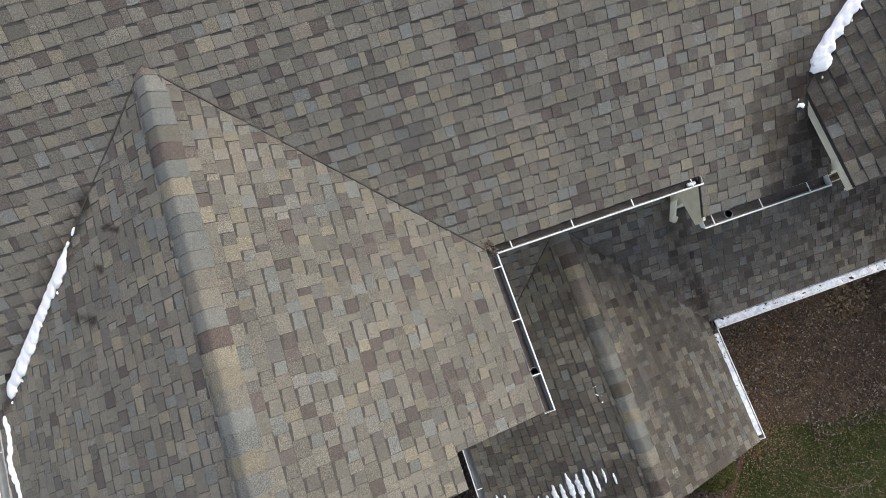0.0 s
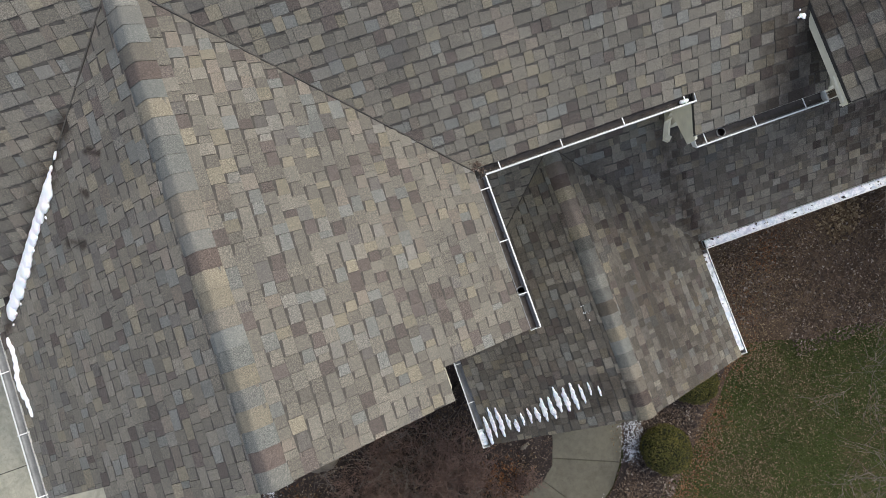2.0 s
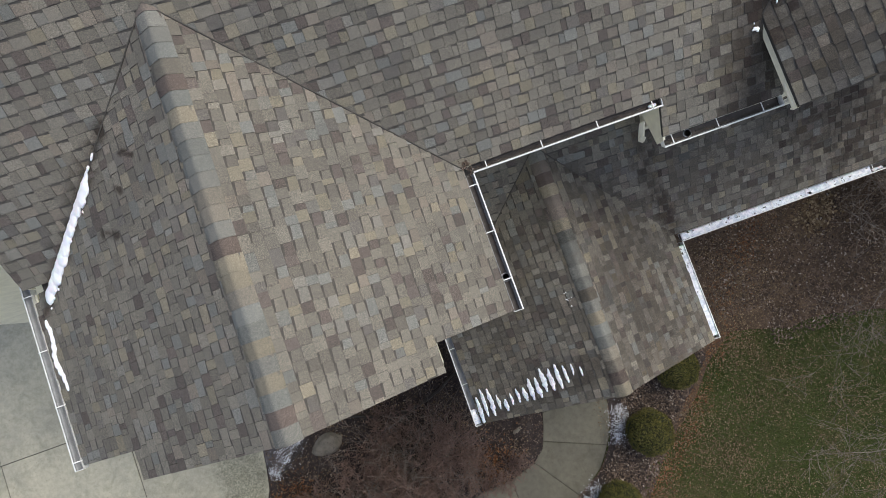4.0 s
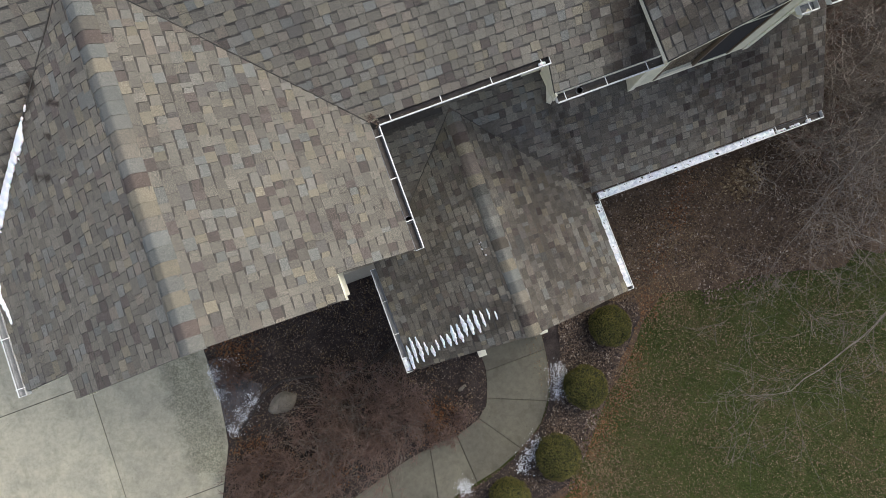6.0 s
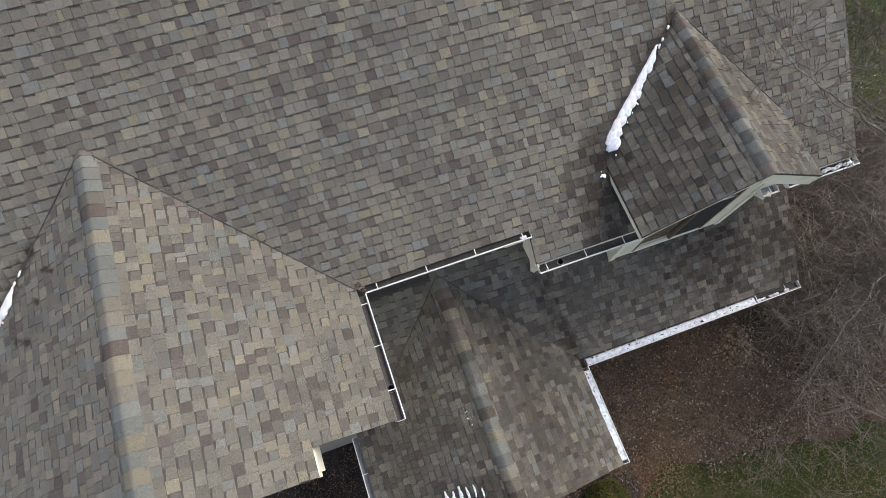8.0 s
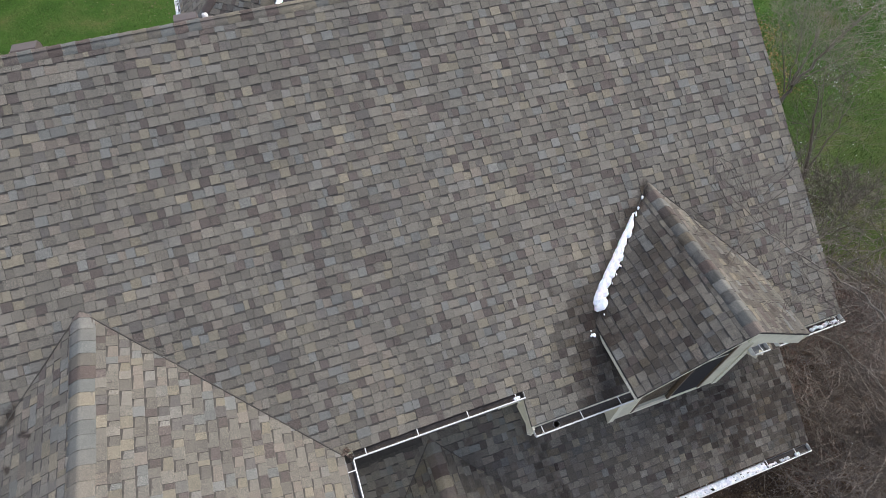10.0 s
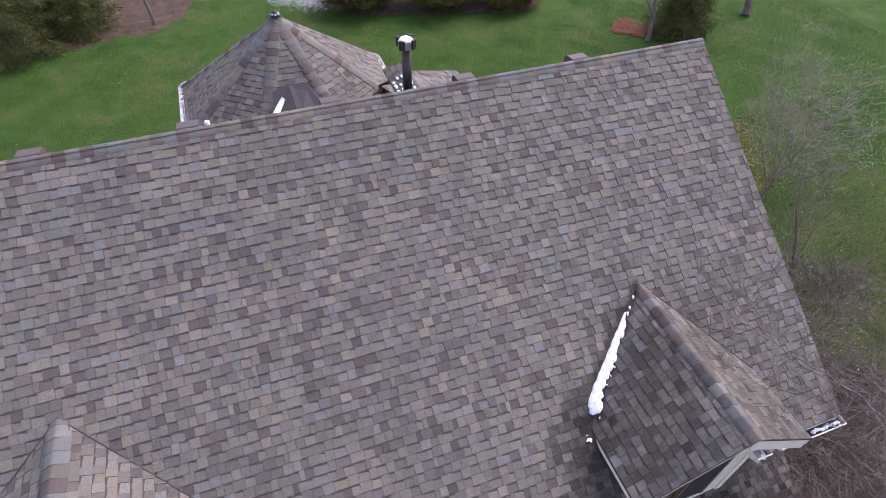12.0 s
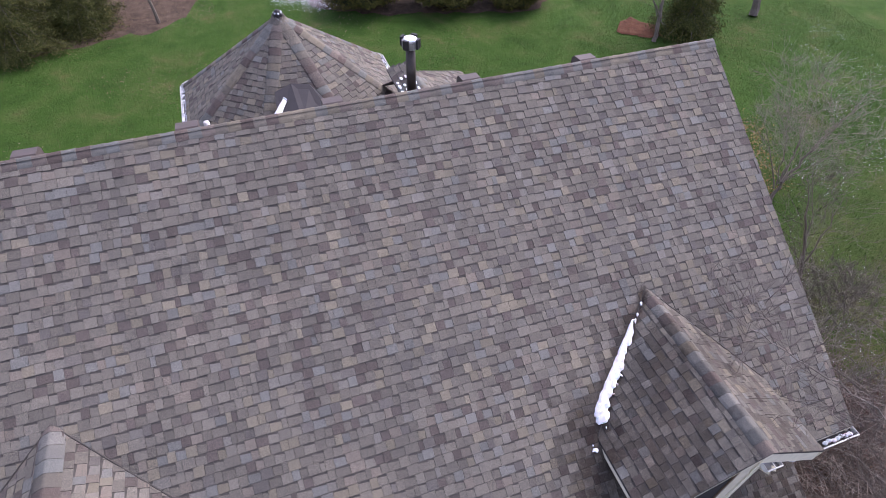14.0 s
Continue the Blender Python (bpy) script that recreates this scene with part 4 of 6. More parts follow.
def snow_in_gutter(a, b, out, seed, cover=1.0, width=0.118):
    """A broken, lumpy ribbon of snow lying in a gutter."""
    m, long = frame_of(a, b, out)
    n, k = max(4, int(long / 0.014)), 7
    verts, faces = [], []
    for i in range(n + 1):
        x = 0.012 + (long - 0.024) * i / n
        sway = noise.noise(Vector((x * 5, seed, 0)))
        for j in range(k + 1):
            f = j / k
            y = -width * (0.99 - 0.93 * f) + 0.005 * noise.noise(Vector((x * 22, f * 3, seed)))
            rim = -0.022 if j in (0, k) or i in (0, n) else 0.0
            verts.append(m @ Vector((x, y, -0.012 + rim + 0.010 * sway + 0.007 * noise.noise(Vector((x * 34, f * 4, seed + 5))))))
    for i in range(n):
        x = long * i / n
        for j in range(k):
            hole = noise.noise(Vector((x * 13, j * 0.55, seed + 9))) + 0.5 * noise.noise(Vector((x * 45, j * 1.6, seed + 3)))
            if hole > -0.52 + (1 - cover) * 0.75:
                q = i * (k + 1) + j
                faces.append((q, q + k + 1, q + k + 2, q + 1))
    me = bpy.data.meshes.new("snow_strip")
    me.from_pydata([tuple(q) for q in verts], [], faces)
    me.materials.append(SLUSH)
    me.shade_smooth()
    return tagged(new("snow_strip", me), "strip of old white snow lying in the eaves gutter", "snow")


ZE, ZB, ZL = 6.0, 5.60, 3.165
gutter((0.815, -1.215, ZE), (0.815, 0.52, ZE), (1, 0, 0), "white eaves gutter along the front gable, dark silt inside", GUTTER_IN, 0.60, (True, False), 0.14, (0.42,))
gutter((0.815, 0.52, ZE), (3.265, 0.52, ZE), (0, -1, 0), "white eaves gutter under the main roof, dark silt inside", GUTTER_IN, 0.72, (False, True), 0.12)
gutter((3.29, 0.07, ZB), (4.93, 0.07, ZB), (0, -1, 0), "white eaves gutter running up to the dormer", GUTTER_IN, 0.62, (True, True), 0.28, (0.36,), width=0.155)
gutter((7.0, 0.07, ZB), (7.27, 0.07, ZB), (0, -1, 0), "short white gutter end beside the dormer", GUTTER_CLEAN, 0.6, (True, True), 0.13, width=0.155)
gutter((7.46, 0.07, ZB), (8.72, 0.07, ZB), (0, -1, 0), "white eaves gutter at the corner of the house with snow", GUTTER_IN, 0.6, (True, True), 0.12, width=0.155)
gutter((4.09, -1.285, ZL), (8.53, -1.285, ZL), (0, -1, 0), "white lower gutter filled with snow", GUTTER_IN, 0.62, (False, True), 0.30, width=0.145)
gutter((4.10, -3.0, ZL), (4.10, -1.285, ZL), (1, 0, 0), "white porch gutter filled with snow", GUTTER_IN, 0.66, (True, False), 0.35, width=0.16)
gutter((-0.285, -3.01, ZL), (-0.285, -1.05, ZL), (-1, 0, 0), "white porch gutter, nearly empty, snow at its end", GUTTER_CLEAN, 0.62, (True, True), 0.10)
gutter((-4.79, -1.235, ZE), (-4.79, 1.05, ZE), (-1, 0, 0), "white eaves gutter of the gable, clean aluminium inside", GUTTER_CLEAN, 0.68, (True, True), 0.10)
snow_in_gutter((4.09, -1.285, ZL), (7.6, -1.285, ZL), (0, -1, 0), 51, width=0.145)
rnd = random.Random(52)
snow("snow_patch", [(7.62 + 0.055 * i + rnd.uniform(-0.01, 0.01), -1.235, ZL - 0.035, rnd.uniform(0.018, 0.035), 0.030, 0.022, rnd.random(), None) for i in range(13) if i not in (4, 9, 10)], "broken snow at the end of the low gutter", 52, SLUSH)
snow_in_gutter((4.10, -2.96, ZL), (4.10, -1.33, ZL), (1, 0, 0), 53, width=0.16)
snow("snow_patch", [(8.14 + 0.08 * i, 0.145 + 0.012 * math.sin(i * 2.0), ZB - 0.035, 0.045, 0.034, 0.026, 0.6 * math.sin(i * 3.0), None) for i in range(7)], "lumps of old snow in the corner gutter", 54, SLUSH)
snow_in_gutter((-0.285, -3.0, ZL), (-0.285, -2.72, ZL), (-1, 0, 0), 55)
for i in (0, 1, 3, 4):
    p, q = corner[i], corner[(i + 1) % 8]
    o = (q - p).normalized().cross(Vector((0, 0, 1)))
    gutter(p + o * 0.11 - Vector((0, 0, 0.02)), q + o * 0.11 - Vector((0, 0, 0.02)), o, "white gutter round the pointed rear roof", GUTTER_IN, 0.7)
    snow_in_gutter(p + o * 0.11 - Vector((0, 0, 0.02)), q + o * 0.11 - Vector((0, 0, 0.02)), o, 57 + i, 0.3)


# ---------------------------------------------------------------- snow on the roofs
def lie(u, n):
    """Axes for things lying on a slope: u along, n its normal."""
    u, n = Vector(u).normalized(), Vector(n).normalized()
    return Matrix((u, n.cross(u), n)).transposed().to_4x4()


def valley_snow(line, x0, x1, ground, normal, out, label, seed, half, whole=0.74, crumbs=(), lean=0.8, shift=0.0):
    """A drift of overlapping lobes in a valley, each running out to one side; whole: share of its length that is unbroken, crumbs: shares at which loose bits lie above."""
    p, q = line(x0), line(x1)
    long = (q - p).length
    u, normal = (q - p).normalized(), Vector(normal).normalized()
    basis = lie(u, normal)
    side = normal.cross(u)
    sign = 1 if side.dot(Vector((*out, 0))) > 0 else -1
    side = side * sign
    rnd = random.Random(seed)
    blobs, s = [], 0.06
    while s < long * whole:
        w = half[0] + (half[1] - half[0]) * s / (long * whole)
        w *= rnd.uniform(0.85, 1.2)
        at = w * lean - shift * (1 - s / long)
        blobs.append((*(p + u * s + side * at), max(0.10, 1.15 * w) * rnd.uniform(0.9, 1.15), w, 0.020 + 0.14 * w, -sign * rnd.uniform(0.28, 0.42), basis))
        blobs.append((*(p + u * (s + 0.05) + side * (at - 0.4 * w)), 0.13, w * 0.55, 0.018 + 0.13 * w, 0, basis))
        if rnd.random() < 0.5:
            blobs.append((*(p + u * (s - 0.11) + side * (at + w * 1.1)), 0.022, 0.012, 0.012, rnd.random(), basis))
        s += 0.135 * rnd.uniform(0.85, 1.2)
    for f in crumbs:
        blobs.append((*(p + u * long * f + side * 0.01), 0.055 * rnd.uniform(0.6, 1.2), 0.017 * rnd.uniform(0.7, 1.4), 0.014, -sign * 0.2, basis))
    return snow("snow_drift", [(b[0], b[1], max(b[2], ground(b[0], b[1]) + 0.015), *b[3:]) for b in blobs], label, seed)


def west_valley(x):
    z = GAB_Z - GAB_SL * (GAB_X - x)
    return Vector((x, valley_y(z), z + 0.02))


def dormer_valley(x):
    z = DORM_Z - DORM_S * (DORM_X - x)
    return Vector((x, valley_y(z), z + 0.02))


valley_snow(west_valley, -4.42, -3.02, lambda x, y: max(zmain(y), GAB_Z - GAB_SL * (GAB_X - x)), (-GAB_SL, 0, 1), (0.62, -0.78), "white drift of old snow in the roof valley", 61, (0.080, 0.062), 0.80, (0.87, 0.91, 0.985))
valley_snow(dormer_valley, 4.72, 5.92, lambda x, y: max(zmain(y), DORM_Z - DORM_S * (DORM_X - x)), (-DORM_S, 0, 1), (0.72, -0.69), "white drift of snow in the dormer valley", 62, (0.112, 0.042), 0.74, (0.79, 0.84, 0.93), 0.9, 0.19)
rnd = random.Random(63)
snow("snow_patch", [(*(dormer_valley(4.56) + Vector((-0.06 + rnd.uniform(-0.05, 0.05), -0.05 + rnd.uniform(-0.09, 0.09), -0.045))), 0.024, 0.014, 0.016, rnd.uniform(0, 3), None) for _ in range(9)],
     "small broken lump of icy snow on the shingles", 64)
snow("snow_patch", [(3.13 + 0.03 * i, 0.575, 5.945, 0.03, 0.025, 0.02, 0, None) for i in range(3)], "small lump of snow at the gutter end", 67)
rnd = random.Random(65)
blobs = []
for i in range(9):
    y = 0.50 - 0.095 * i
    x = -4.60 + 0.05 + 0.03 * math.sin(i)
    blobs.append((x, y, GAB_Z - GAB_SL * (GAB_X - x) + 0.012, 0.035 * (0.6 + 0.5 * math.sin(math.pi * (i + 0.6) / 9)), 0.07, 0.02, 0, None))
snow("snow_patch", blobs, "thin white strip of snow along the eave", 66)
SLOPE_W = lie((0, -1, 0), (-PORCH_S, 0, 1))
for i, (y, long, wide) in enumerate(((-2.72, 0.20, 0.045), (-2.62, 0.22, 0.035), (-2.66, 0.21, 0.045), (-2.70, 0.11, 0.030), (-2.80, 0.09, 0.040), (-2.74, 0.09, 0.022), (-2.73, 0.11, 0.028), (-2.76, 0.10, 0.040),
                                     (-2.72, 0.16, 0.042), (-2.74, 0.15, 0.045), (-2.66, 0.17, 0.042), (-2.70, 0.16, 0.045), (-2.70, 0.18, 0.044), (-2.71, 0.13, 0.028), (-2.68, 0.09, 0.020), (-2.76, 0.07, 0.018))):
    x = PORCH_W + 0.05 + i * EXPO / math.hypot(1, PORCH_S)
    z = PORCH_Z - PORCH_S * (PORCH_X - x)
    y += 0.02 * i
    lumps = [(x + rnd.uniform(-0.008, 0.008), y - long + 2 * long * (k + 0.5) / 5 - 0.05, z + 0.016, long / 5 * 1.7 * rnd.uniform(0.85, 1.15), wide * 1.05 * (0.30 + 0.75 * math.sin(math.pi * (4.6 - k) / 5.4)) * rnd.uniform(0.8, 1.15), 0.015, rnd.uniform(-0.10, 0.10), SLOPE_W) for k in range(5)]
    tagged(snow("snow_streak", lumps, "melting streak of snow along a shingle course", 70 + i, SLUSH), group="snow streaks on the porch roof")

# ---------------------------------------------------------------- fascia boards and soffits
def board(roof, a, b, out, deep=0.13, thick=0.022, lift=-0.014, material=CREAM, name="fascia_board"):
    """A board under a roof edge from a to b, its outer face thick beyond the edge."""
    a, b, out = Vector(a), Vector(b), Vector(out)
    bm = bmesh.new()
    top = Vector((0, 0, lift))
    c = [a + top, b + top, b + top - Vector((0, 0, deep)), a + top - Vector((0, 0, deep))]
    hull(bm, [p - out * 0.012 for p in c], -out * thick)
    bmesh.ops.recalc_face_normals(bm, faces=bm.faces)
    part(name, bm, material, roof)


def gz(x):
    return GAB_Z - (GAB_SR * (x - GAB_X) if x > GAB_X else GAB_SL * (GAB_X - x))


SOUTH = (0, -1, 0)
for x0, x1, y in ((GAB_X, GAB_X1, GAB_Y0), (GAB_X0, GAB_X, GAB_Y0), (GAB_X1, GAB_E, GAB_Y1), (GAB_WEST, GAB_X0, GAB_Y1)):
    board(roof_gable, (x0, y, gz(x0)), (x1, y, gz(x1)), SOUTH, 0.16)
for x, out in ((GAB_X1, (1, 0, 0)), (GAB_X0, (-1, 0, 0))):
    board(roof_gable, (x, GAB_Y0, gz(x)), (x, GAB_Y1, gz(x)), out, 0.30)
board(roof_gable, (GAB_E, GAB_Y1, gz(GAB_E)), (GAB_E, 0.62, gz(GAB_E)), (1, 0, 0), 0.16)
board(roof_gable, (GAB_WEST, GAB_Y1, gz(GAB_WEST)), (GAB_WEST, 0.9, gz(GAB_WEST)), (-1, 0, 0), 0.16)
for x0, x1, y in ((GAB_X, GAB_X1, GAB_Y0), (GAB_X0, GAB_X, GAB_Y0), (GAB_X1, GAB_E, GAB_Y1), (GAB_WEST, GAB_X0, GAB_Y1)):
    bm = hull(bmesh.new(), [(x0, y + 0.04, gz(x0) - 0.15), (x1, y + 0.04, gz(x1) - 0.15), (x1, GW, gz(x1) - 0.15), (x0, GW, gz(x0) - 0.15)], (0, 0, 0.02))
    bmesh.ops.recalc_face_normals(bm, faces=bm.faces)
    part("soffit", bm, CREAM, roof_gable)
bm = box(bmesh.new(), GAB_X1 - 0.16, GAB_X1, GAB_Y0 + 0.06, GAB_Y1 + 0.05, gz(GAB_X1) - 0.50, gz(GAB_X1) - 0.17, 0.006)
part("cornice_return", bm, CREAM, roof_gable)
bm = box(bmesh.new(), 0.40, GAB_E - 0.02, GAB_Y1 + 0.04, 0.9, 5.84, 5.86)
part("soffit", bm, CREAM, roof_gable)
board(roof_main, (0.72, EAVE_A, zmain(EAVE_A)), (JOG_X, EAVE_A, zmain(EAVE_A)), SOUTH, 0.17)
board(roof_main, (JOG_X, EAVE_B, zmain(EAVE_B)), (4.9, EAVE_B, zmain(EAVE_B)), SOUTH, 0.17)
board(roof_main, (7.1, EAVE_B, zmain(EAVE_B)), (MAIN_E, EAVE_B, zmain(EAVE_B)), SOUTH, 0.17)
board(roof_main, (JOG_X, EAVE_B, zmain(EAVE_B)), (JOG_X, EAVE_A, zmain(EAVE_A)), (-1, 0, 0), 0.20)
board(roof_main, (MAIN_E, EAVE_B, zmain(EAVE_B)), (MAIN_E, RIDGE_Y, RIDGE_Z), (1, 0, 0), 0.17)
board(roof_main, (MAIN_E, RIDGE_Y, RIDGE_Z), (MAIN_E, 10.6, RIDGE_Z - MAIN_S * 5.1), (1, 0, 0), 0.17)
board(roof_main, (MAIN_W, 1.42, zmain(1.42)), (-4.6, 1.42, zmain(1.42)), SOUTH, 0.17)
board(roof_main, (-4.6, 0.95, zmain(0.95)), (-4.6, 1.42, zmain(1.42)), (-1, 0, 0), 0.17)
bm = box(bmesh.new(), 0.72, JOG_X - 0.04, EAVE_A + 0.04, 1.30, 5.83, 5.85)
part("soffit", bm, CREAM, roof_main)
bm = box(bmesh.new(), JOG_X + 0.03, 8.5, EAVE_B + 0.04, WALL_Y + 0.01, 5.53, 5.55)
part("soffit", bm, CREAM, roof_main)
# box end between the two eaves
bm = hull(bmesh.new(), [(JOG_X + 0.04, 0.16, zmain(EAVE_B) - 0.05), (JOG_X + 0.04, EAVE_A, zmain(EAVE_A) - 0.05), (JOG_X + 0.04, EAVE_A, 5.36), (JOG_X + 0.04, 0.16, 5.46)], (-0.03, 0, 0))
box(bm, JOG_X + 0.042, JOG_X + 0.10, EAVE_B + 0.02, EAVE_B + 0.05, 5.45, 5.68)
box(bm, 2.98, 3.60, 0.68, 1.28, 5.38, 5.825)
bmesh.ops.recalc_face_normals(bm, faces=bm.faces)
solid("wall_return", bm, CREAM, "cream painted return between the two eaves", "wall")
# lower roof
for x0, x1 in ((PORCH_W, PORCH_X), (PORCH_X, PORCH_E)):
    za, zb = (PORCH_Z - PORCH_S * abs(x - PORCH_X) for x in (x0, x1))
    board(roof_porch, (x0, PORCH_Y, za), (x1, PORCH_Y, zb), SOUTH, 0.16)
board(roof_porch, (PORCH_W, PORCH_Y, zp), (PORCH_W, 0.2, zp), (-1, 0, 0), 0.15)
board(roof_porch, (PORCH_E, PORCH_Y, zpe), (PORCH_E, LOW_Y, zpe), (1, 0, 0), 0.15)
board(roof_low, (PORCH_E, LOW_Y, LOW_Z), (LOW_E, LOW_Y, LOW_Z), SOUTH, 0.15)
board(roof_low, (LOW_E, LOW_Y, LOW_Z), (LOW_E, 0.6, LOW_Z + LOW_S * (0.6 - LOW_Y)), (1, 0, 0), 0.15)
bm = box(bmesh.new(), 4.35, 8.35, -0.85, -0.65, 0, 3.35)
box(bm, 8.15, 8.35, -0.65, 0.55, 0, 3.5)
solid("wall_low", bm, SIDING, "cream siding wall under the low roof", "wall")
bm = box(bmesh.new(), -0.1, 3.95, PORCH_Y + 0.1, PORCH_Y + 0.28, 2.92, 3.12, 0.006)
solid("trim_porch_beam", bm, CREAM, "cream painted beam across the porch front", "beam")


def porch_post(x, y, foot=0.47):
    """A square post with base and cap blocks."""
    p = thing("porch_post", "square cream painted porch post beside the walkway", "post", group="porch posts", at=(x, y, 0.05))
    for name, half, z0, z1 in (("base", 0.09, 0.05, 0.70), ("shaft", 0.085, 0.70, 2.78), ("cap", 0.11, 2.78, 2.92)):
        front = foot if name == "base" else 0.0
        part(name, box(bmesh.new(), x - half, x + half, y - half - front, y + half, z0, z1, 0.008), CREAM, p)
    return p


porch_post(1.16, -2.98)
porch_post(2.62, -2.98)
porch_post(3.75, -2.80, 0.0)
porch_post(0.02, -2.80, 0.0)

# ---------------------------------------------------------------- dormer front
def dz(x):
    return DORM_Z - DORM_S * abs(x - DORM_X)


DW, WX0, WX1, WZ0, WZ1 = 0.235, 5.36, 6.68, 4.17, 6.05
L0, L1 = 4.91, 7.09
bm = bmesh.new()
for outline in ([(L0, 4.0), (WX0, 4.0), (WX0, dz(WX0) - 0.1), (L0, dz(L0) - 0.1)], [(WX1, 4.0), (L1, 4.0), (L1, dz(L1) - 0.1), (WX1, dz(WX1) - 0.1)],
                [(WX0, 4.0), (WX1, 4.0), (WX1, WZ0), (WX0, WZ0)], [(WX0, WZ1), (WX1, WZ1), (WX1, dz(WX1) - 0.1), (DORM_X, DORM_Z - 0.1), (WX0, dz(WX0) - 0.1)]):
    hull(bm, [(x, DW, z) for x, z in outline], (0, 0.15, 0))
box(bm, L0, L0 + 0.15, DW + 0.152, 1.25, 4.2, dz(L0) - 0.12)
box(bm, L1 - 0.15, L1, DW + 0.152, 1.25, 4.2, dz(L1) - 0.12)
bmesh.ops.recalc_face_normals(bm, faces=bm.faces)
solid("wall_dormer", bm, SIDING, "cream siding front of the window dormer", "wall")
window = tagged(thing("window_1", "dormer window with dark glass and a lowered tan blind", "window", at=(DORM_X, DW, WZ0)), kind="structure")
for x0, x1, z0, z1 in ((WX0 - 0.025, WX0 + 0.02, WZ0, WZ1), (WX1 - 0.02, WX1 + 0.025, WZ0, WZ1), (WX0 - 0.025, WX1 + 0.025, WZ1, WZ1 + 0.06), (6.05, 6.09, WZ0, WZ1)):
    part("window_frame", box(bmesh.new(), x0, x1, DW - 0.008, DW + 0.06, z0, z1, 0.003), WINDOW_BROWN, window)
part("window_sill", box(bmesh.new(), WX0 - 0.05, WX1 + 0.05, DW - 0.015, DW + 0.05, WZ0 - 0.03, WZ0 - 0.003, 0.004), CREAM, window)
for x0, x1 in ((WX0 + 0.02, 6.05), (6.09, WX1 - 0.02)):
    pane = part("pane", box(bmesh.new(), x0, x1, DW + 0.03, DW + 0.036, WZ0, WZ1), GLASS, window)
    pane.visible_shadow = False
# added black sheet, stands for the unlit dark seen in the right pane
part("insect_screen", box(bmesh.new(), 6.10, WX1 - 0.025, DW + 0.012, DW + 0.016, WZ0 + 0.005, WZ1 - 0.005), PANE_SHADE, window, "added black sheet that darkens one pane")
part("blind", box(bmesh.new(), WX0 + 0.03, 6.04, DW + 0.07, DW + 0.075, WZ0 + 0.02, WZ1), BLIND, window, "lowered tan blind")
# near-black panel close to the glass, paints the room's lack of light
solid("wall_dormer_inside", box(bmesh.new(), WX0 - 0.1, WX1 + 0.1, DW + 0.16, DW + 0.20, 4.0, 6.2), UNLIT_HOLLOW, "near-black panel standing for the dark room behind the dormer window", "wall")
for x in (L0, L1 - 0.10):
    solid("trim_corner", box(bmesh.new(), x - 0.003, x + 0.103, DW - 0.022, DW - 0.003, 4.05, dz(x + 0.05) - 0.12, 0.003), CREAM, "cream corner board of the dormer", "corner board")
for x0, x1 in ((DORM_X - DORM_H, DORM_X), (DORM_X, DORM_X + DORM_H)):
    board(roof_dormer, (x0, DORM_Y, dz(x0)), (x1, DORM_Y, dz(x1)), SOUTH, 0.15 if x0 < 5.9 else 0.30)
    bm = hull(bmesh.new(), [(x0, DORM_Y + 0.04, dz(x0) - 0.12), (x1, DORM_Y + 0.04, dz(x1) - 0.12), (x1, DW + 0.02, dz(x1) - 0.12), (x0, DW + 0.02, dz(x0) - 0.12)], (0, 0, 0.02))
    bmesh.ops.recalc_face_normals(bm, faces=bm.faces)
    part("soffit", bm, CREAM, roof_dormer)
for x, out in ((DORM_X - DORM_H, (-1, 0, 0)), (DORM_X + DORM_H, (1, 0, 0))):
    board(roof_dormer, (x, DORM_Y, zd), (x, valley_y(zd) + 0.1, zd), out, 0.14)

# ---------------------------------------------------------------- downspouts
def downspout(points, label, half=(0.035, 0.026)):
    """A folded rectangular rainwater pipe along points."""
    d = thing("downspout", label, "downspout", at=points[0])
    bm = bmesh.new()
    tube(bm, points, 0.047, 4)
    part("pipe", bm, CREAM, d)
    bm = bmesh.new()
    tube(bm, [Vector(points[-1]) + Vector((0, 0, 0.08)), Vector(points[-1])], 0.053, 4)
    part("spout", bm, CREAM, d)
    return d


downspout([(3.17, 0.58, 5.92), (3.19, 0.60, 5.78), (3.52, 0.68, 5.45), (3.56, 0.68, 4.82), (3.54, 0.62, 4.62), (3.50, 0.42, 4.48)], "cream downspout bent under the eave beside the return wall")
downspout([(7.16, 0.10, 5.52), (7.16, 0.12, 5.35), (7.18, 0.40, 5.10), (7.18, 0.50, 4.4), (7.18, 0.40, 4.28)], "cream downspout below the short gutter")

# ---------------------------------------------------------------- things on and behind the ridge
def ridge_vent(x):
    """A low slant-back roof vent."""
    y, z = RIDGE_Y + 0.10, RIDGE_Z - 0.16
    vnt = thing("roof_vent", "brown box-shaped roof vent behind the ridge", "roof vent", group="roof vents", at=(x, y, z - 0.05))
    bm = bmesh.new()
    prof = [(y, z - 0.10), (y + 0.02, z + 0.075), (y + 0.06, z + 0.105), (y + 0.24, z + 0.085), (y + 0.30, z + 0.02), (y + 0.30, z - 0.24)]
    hull(bm, [(x - 0.145, a, b) for a, b in prof], (0.29, 0, 0))
    bmesh.ops.recalc_face_normals(bm, faces=bm.faces)
    hood = part("hood", bm, VENT, vnt)
    part("louvre", box(bmesh.new(), x + 0.03, x + 0.12, y - 0.004, y + 0.03, z + 0.012, z + 0.045), BLACK, hood, "black vent slot")
    part("flange", hull(bmesh.new(), [(x - 0.20, y - 0.02, z - 0.06), (x + 0.20, y - 0.02, z - 0.06), (x + 0.20, y + 0.36, z - 0.31), (x - 0.20, y + 0.36, z - 0.31)], (0, 0, -0.01)), VENT, vnt)


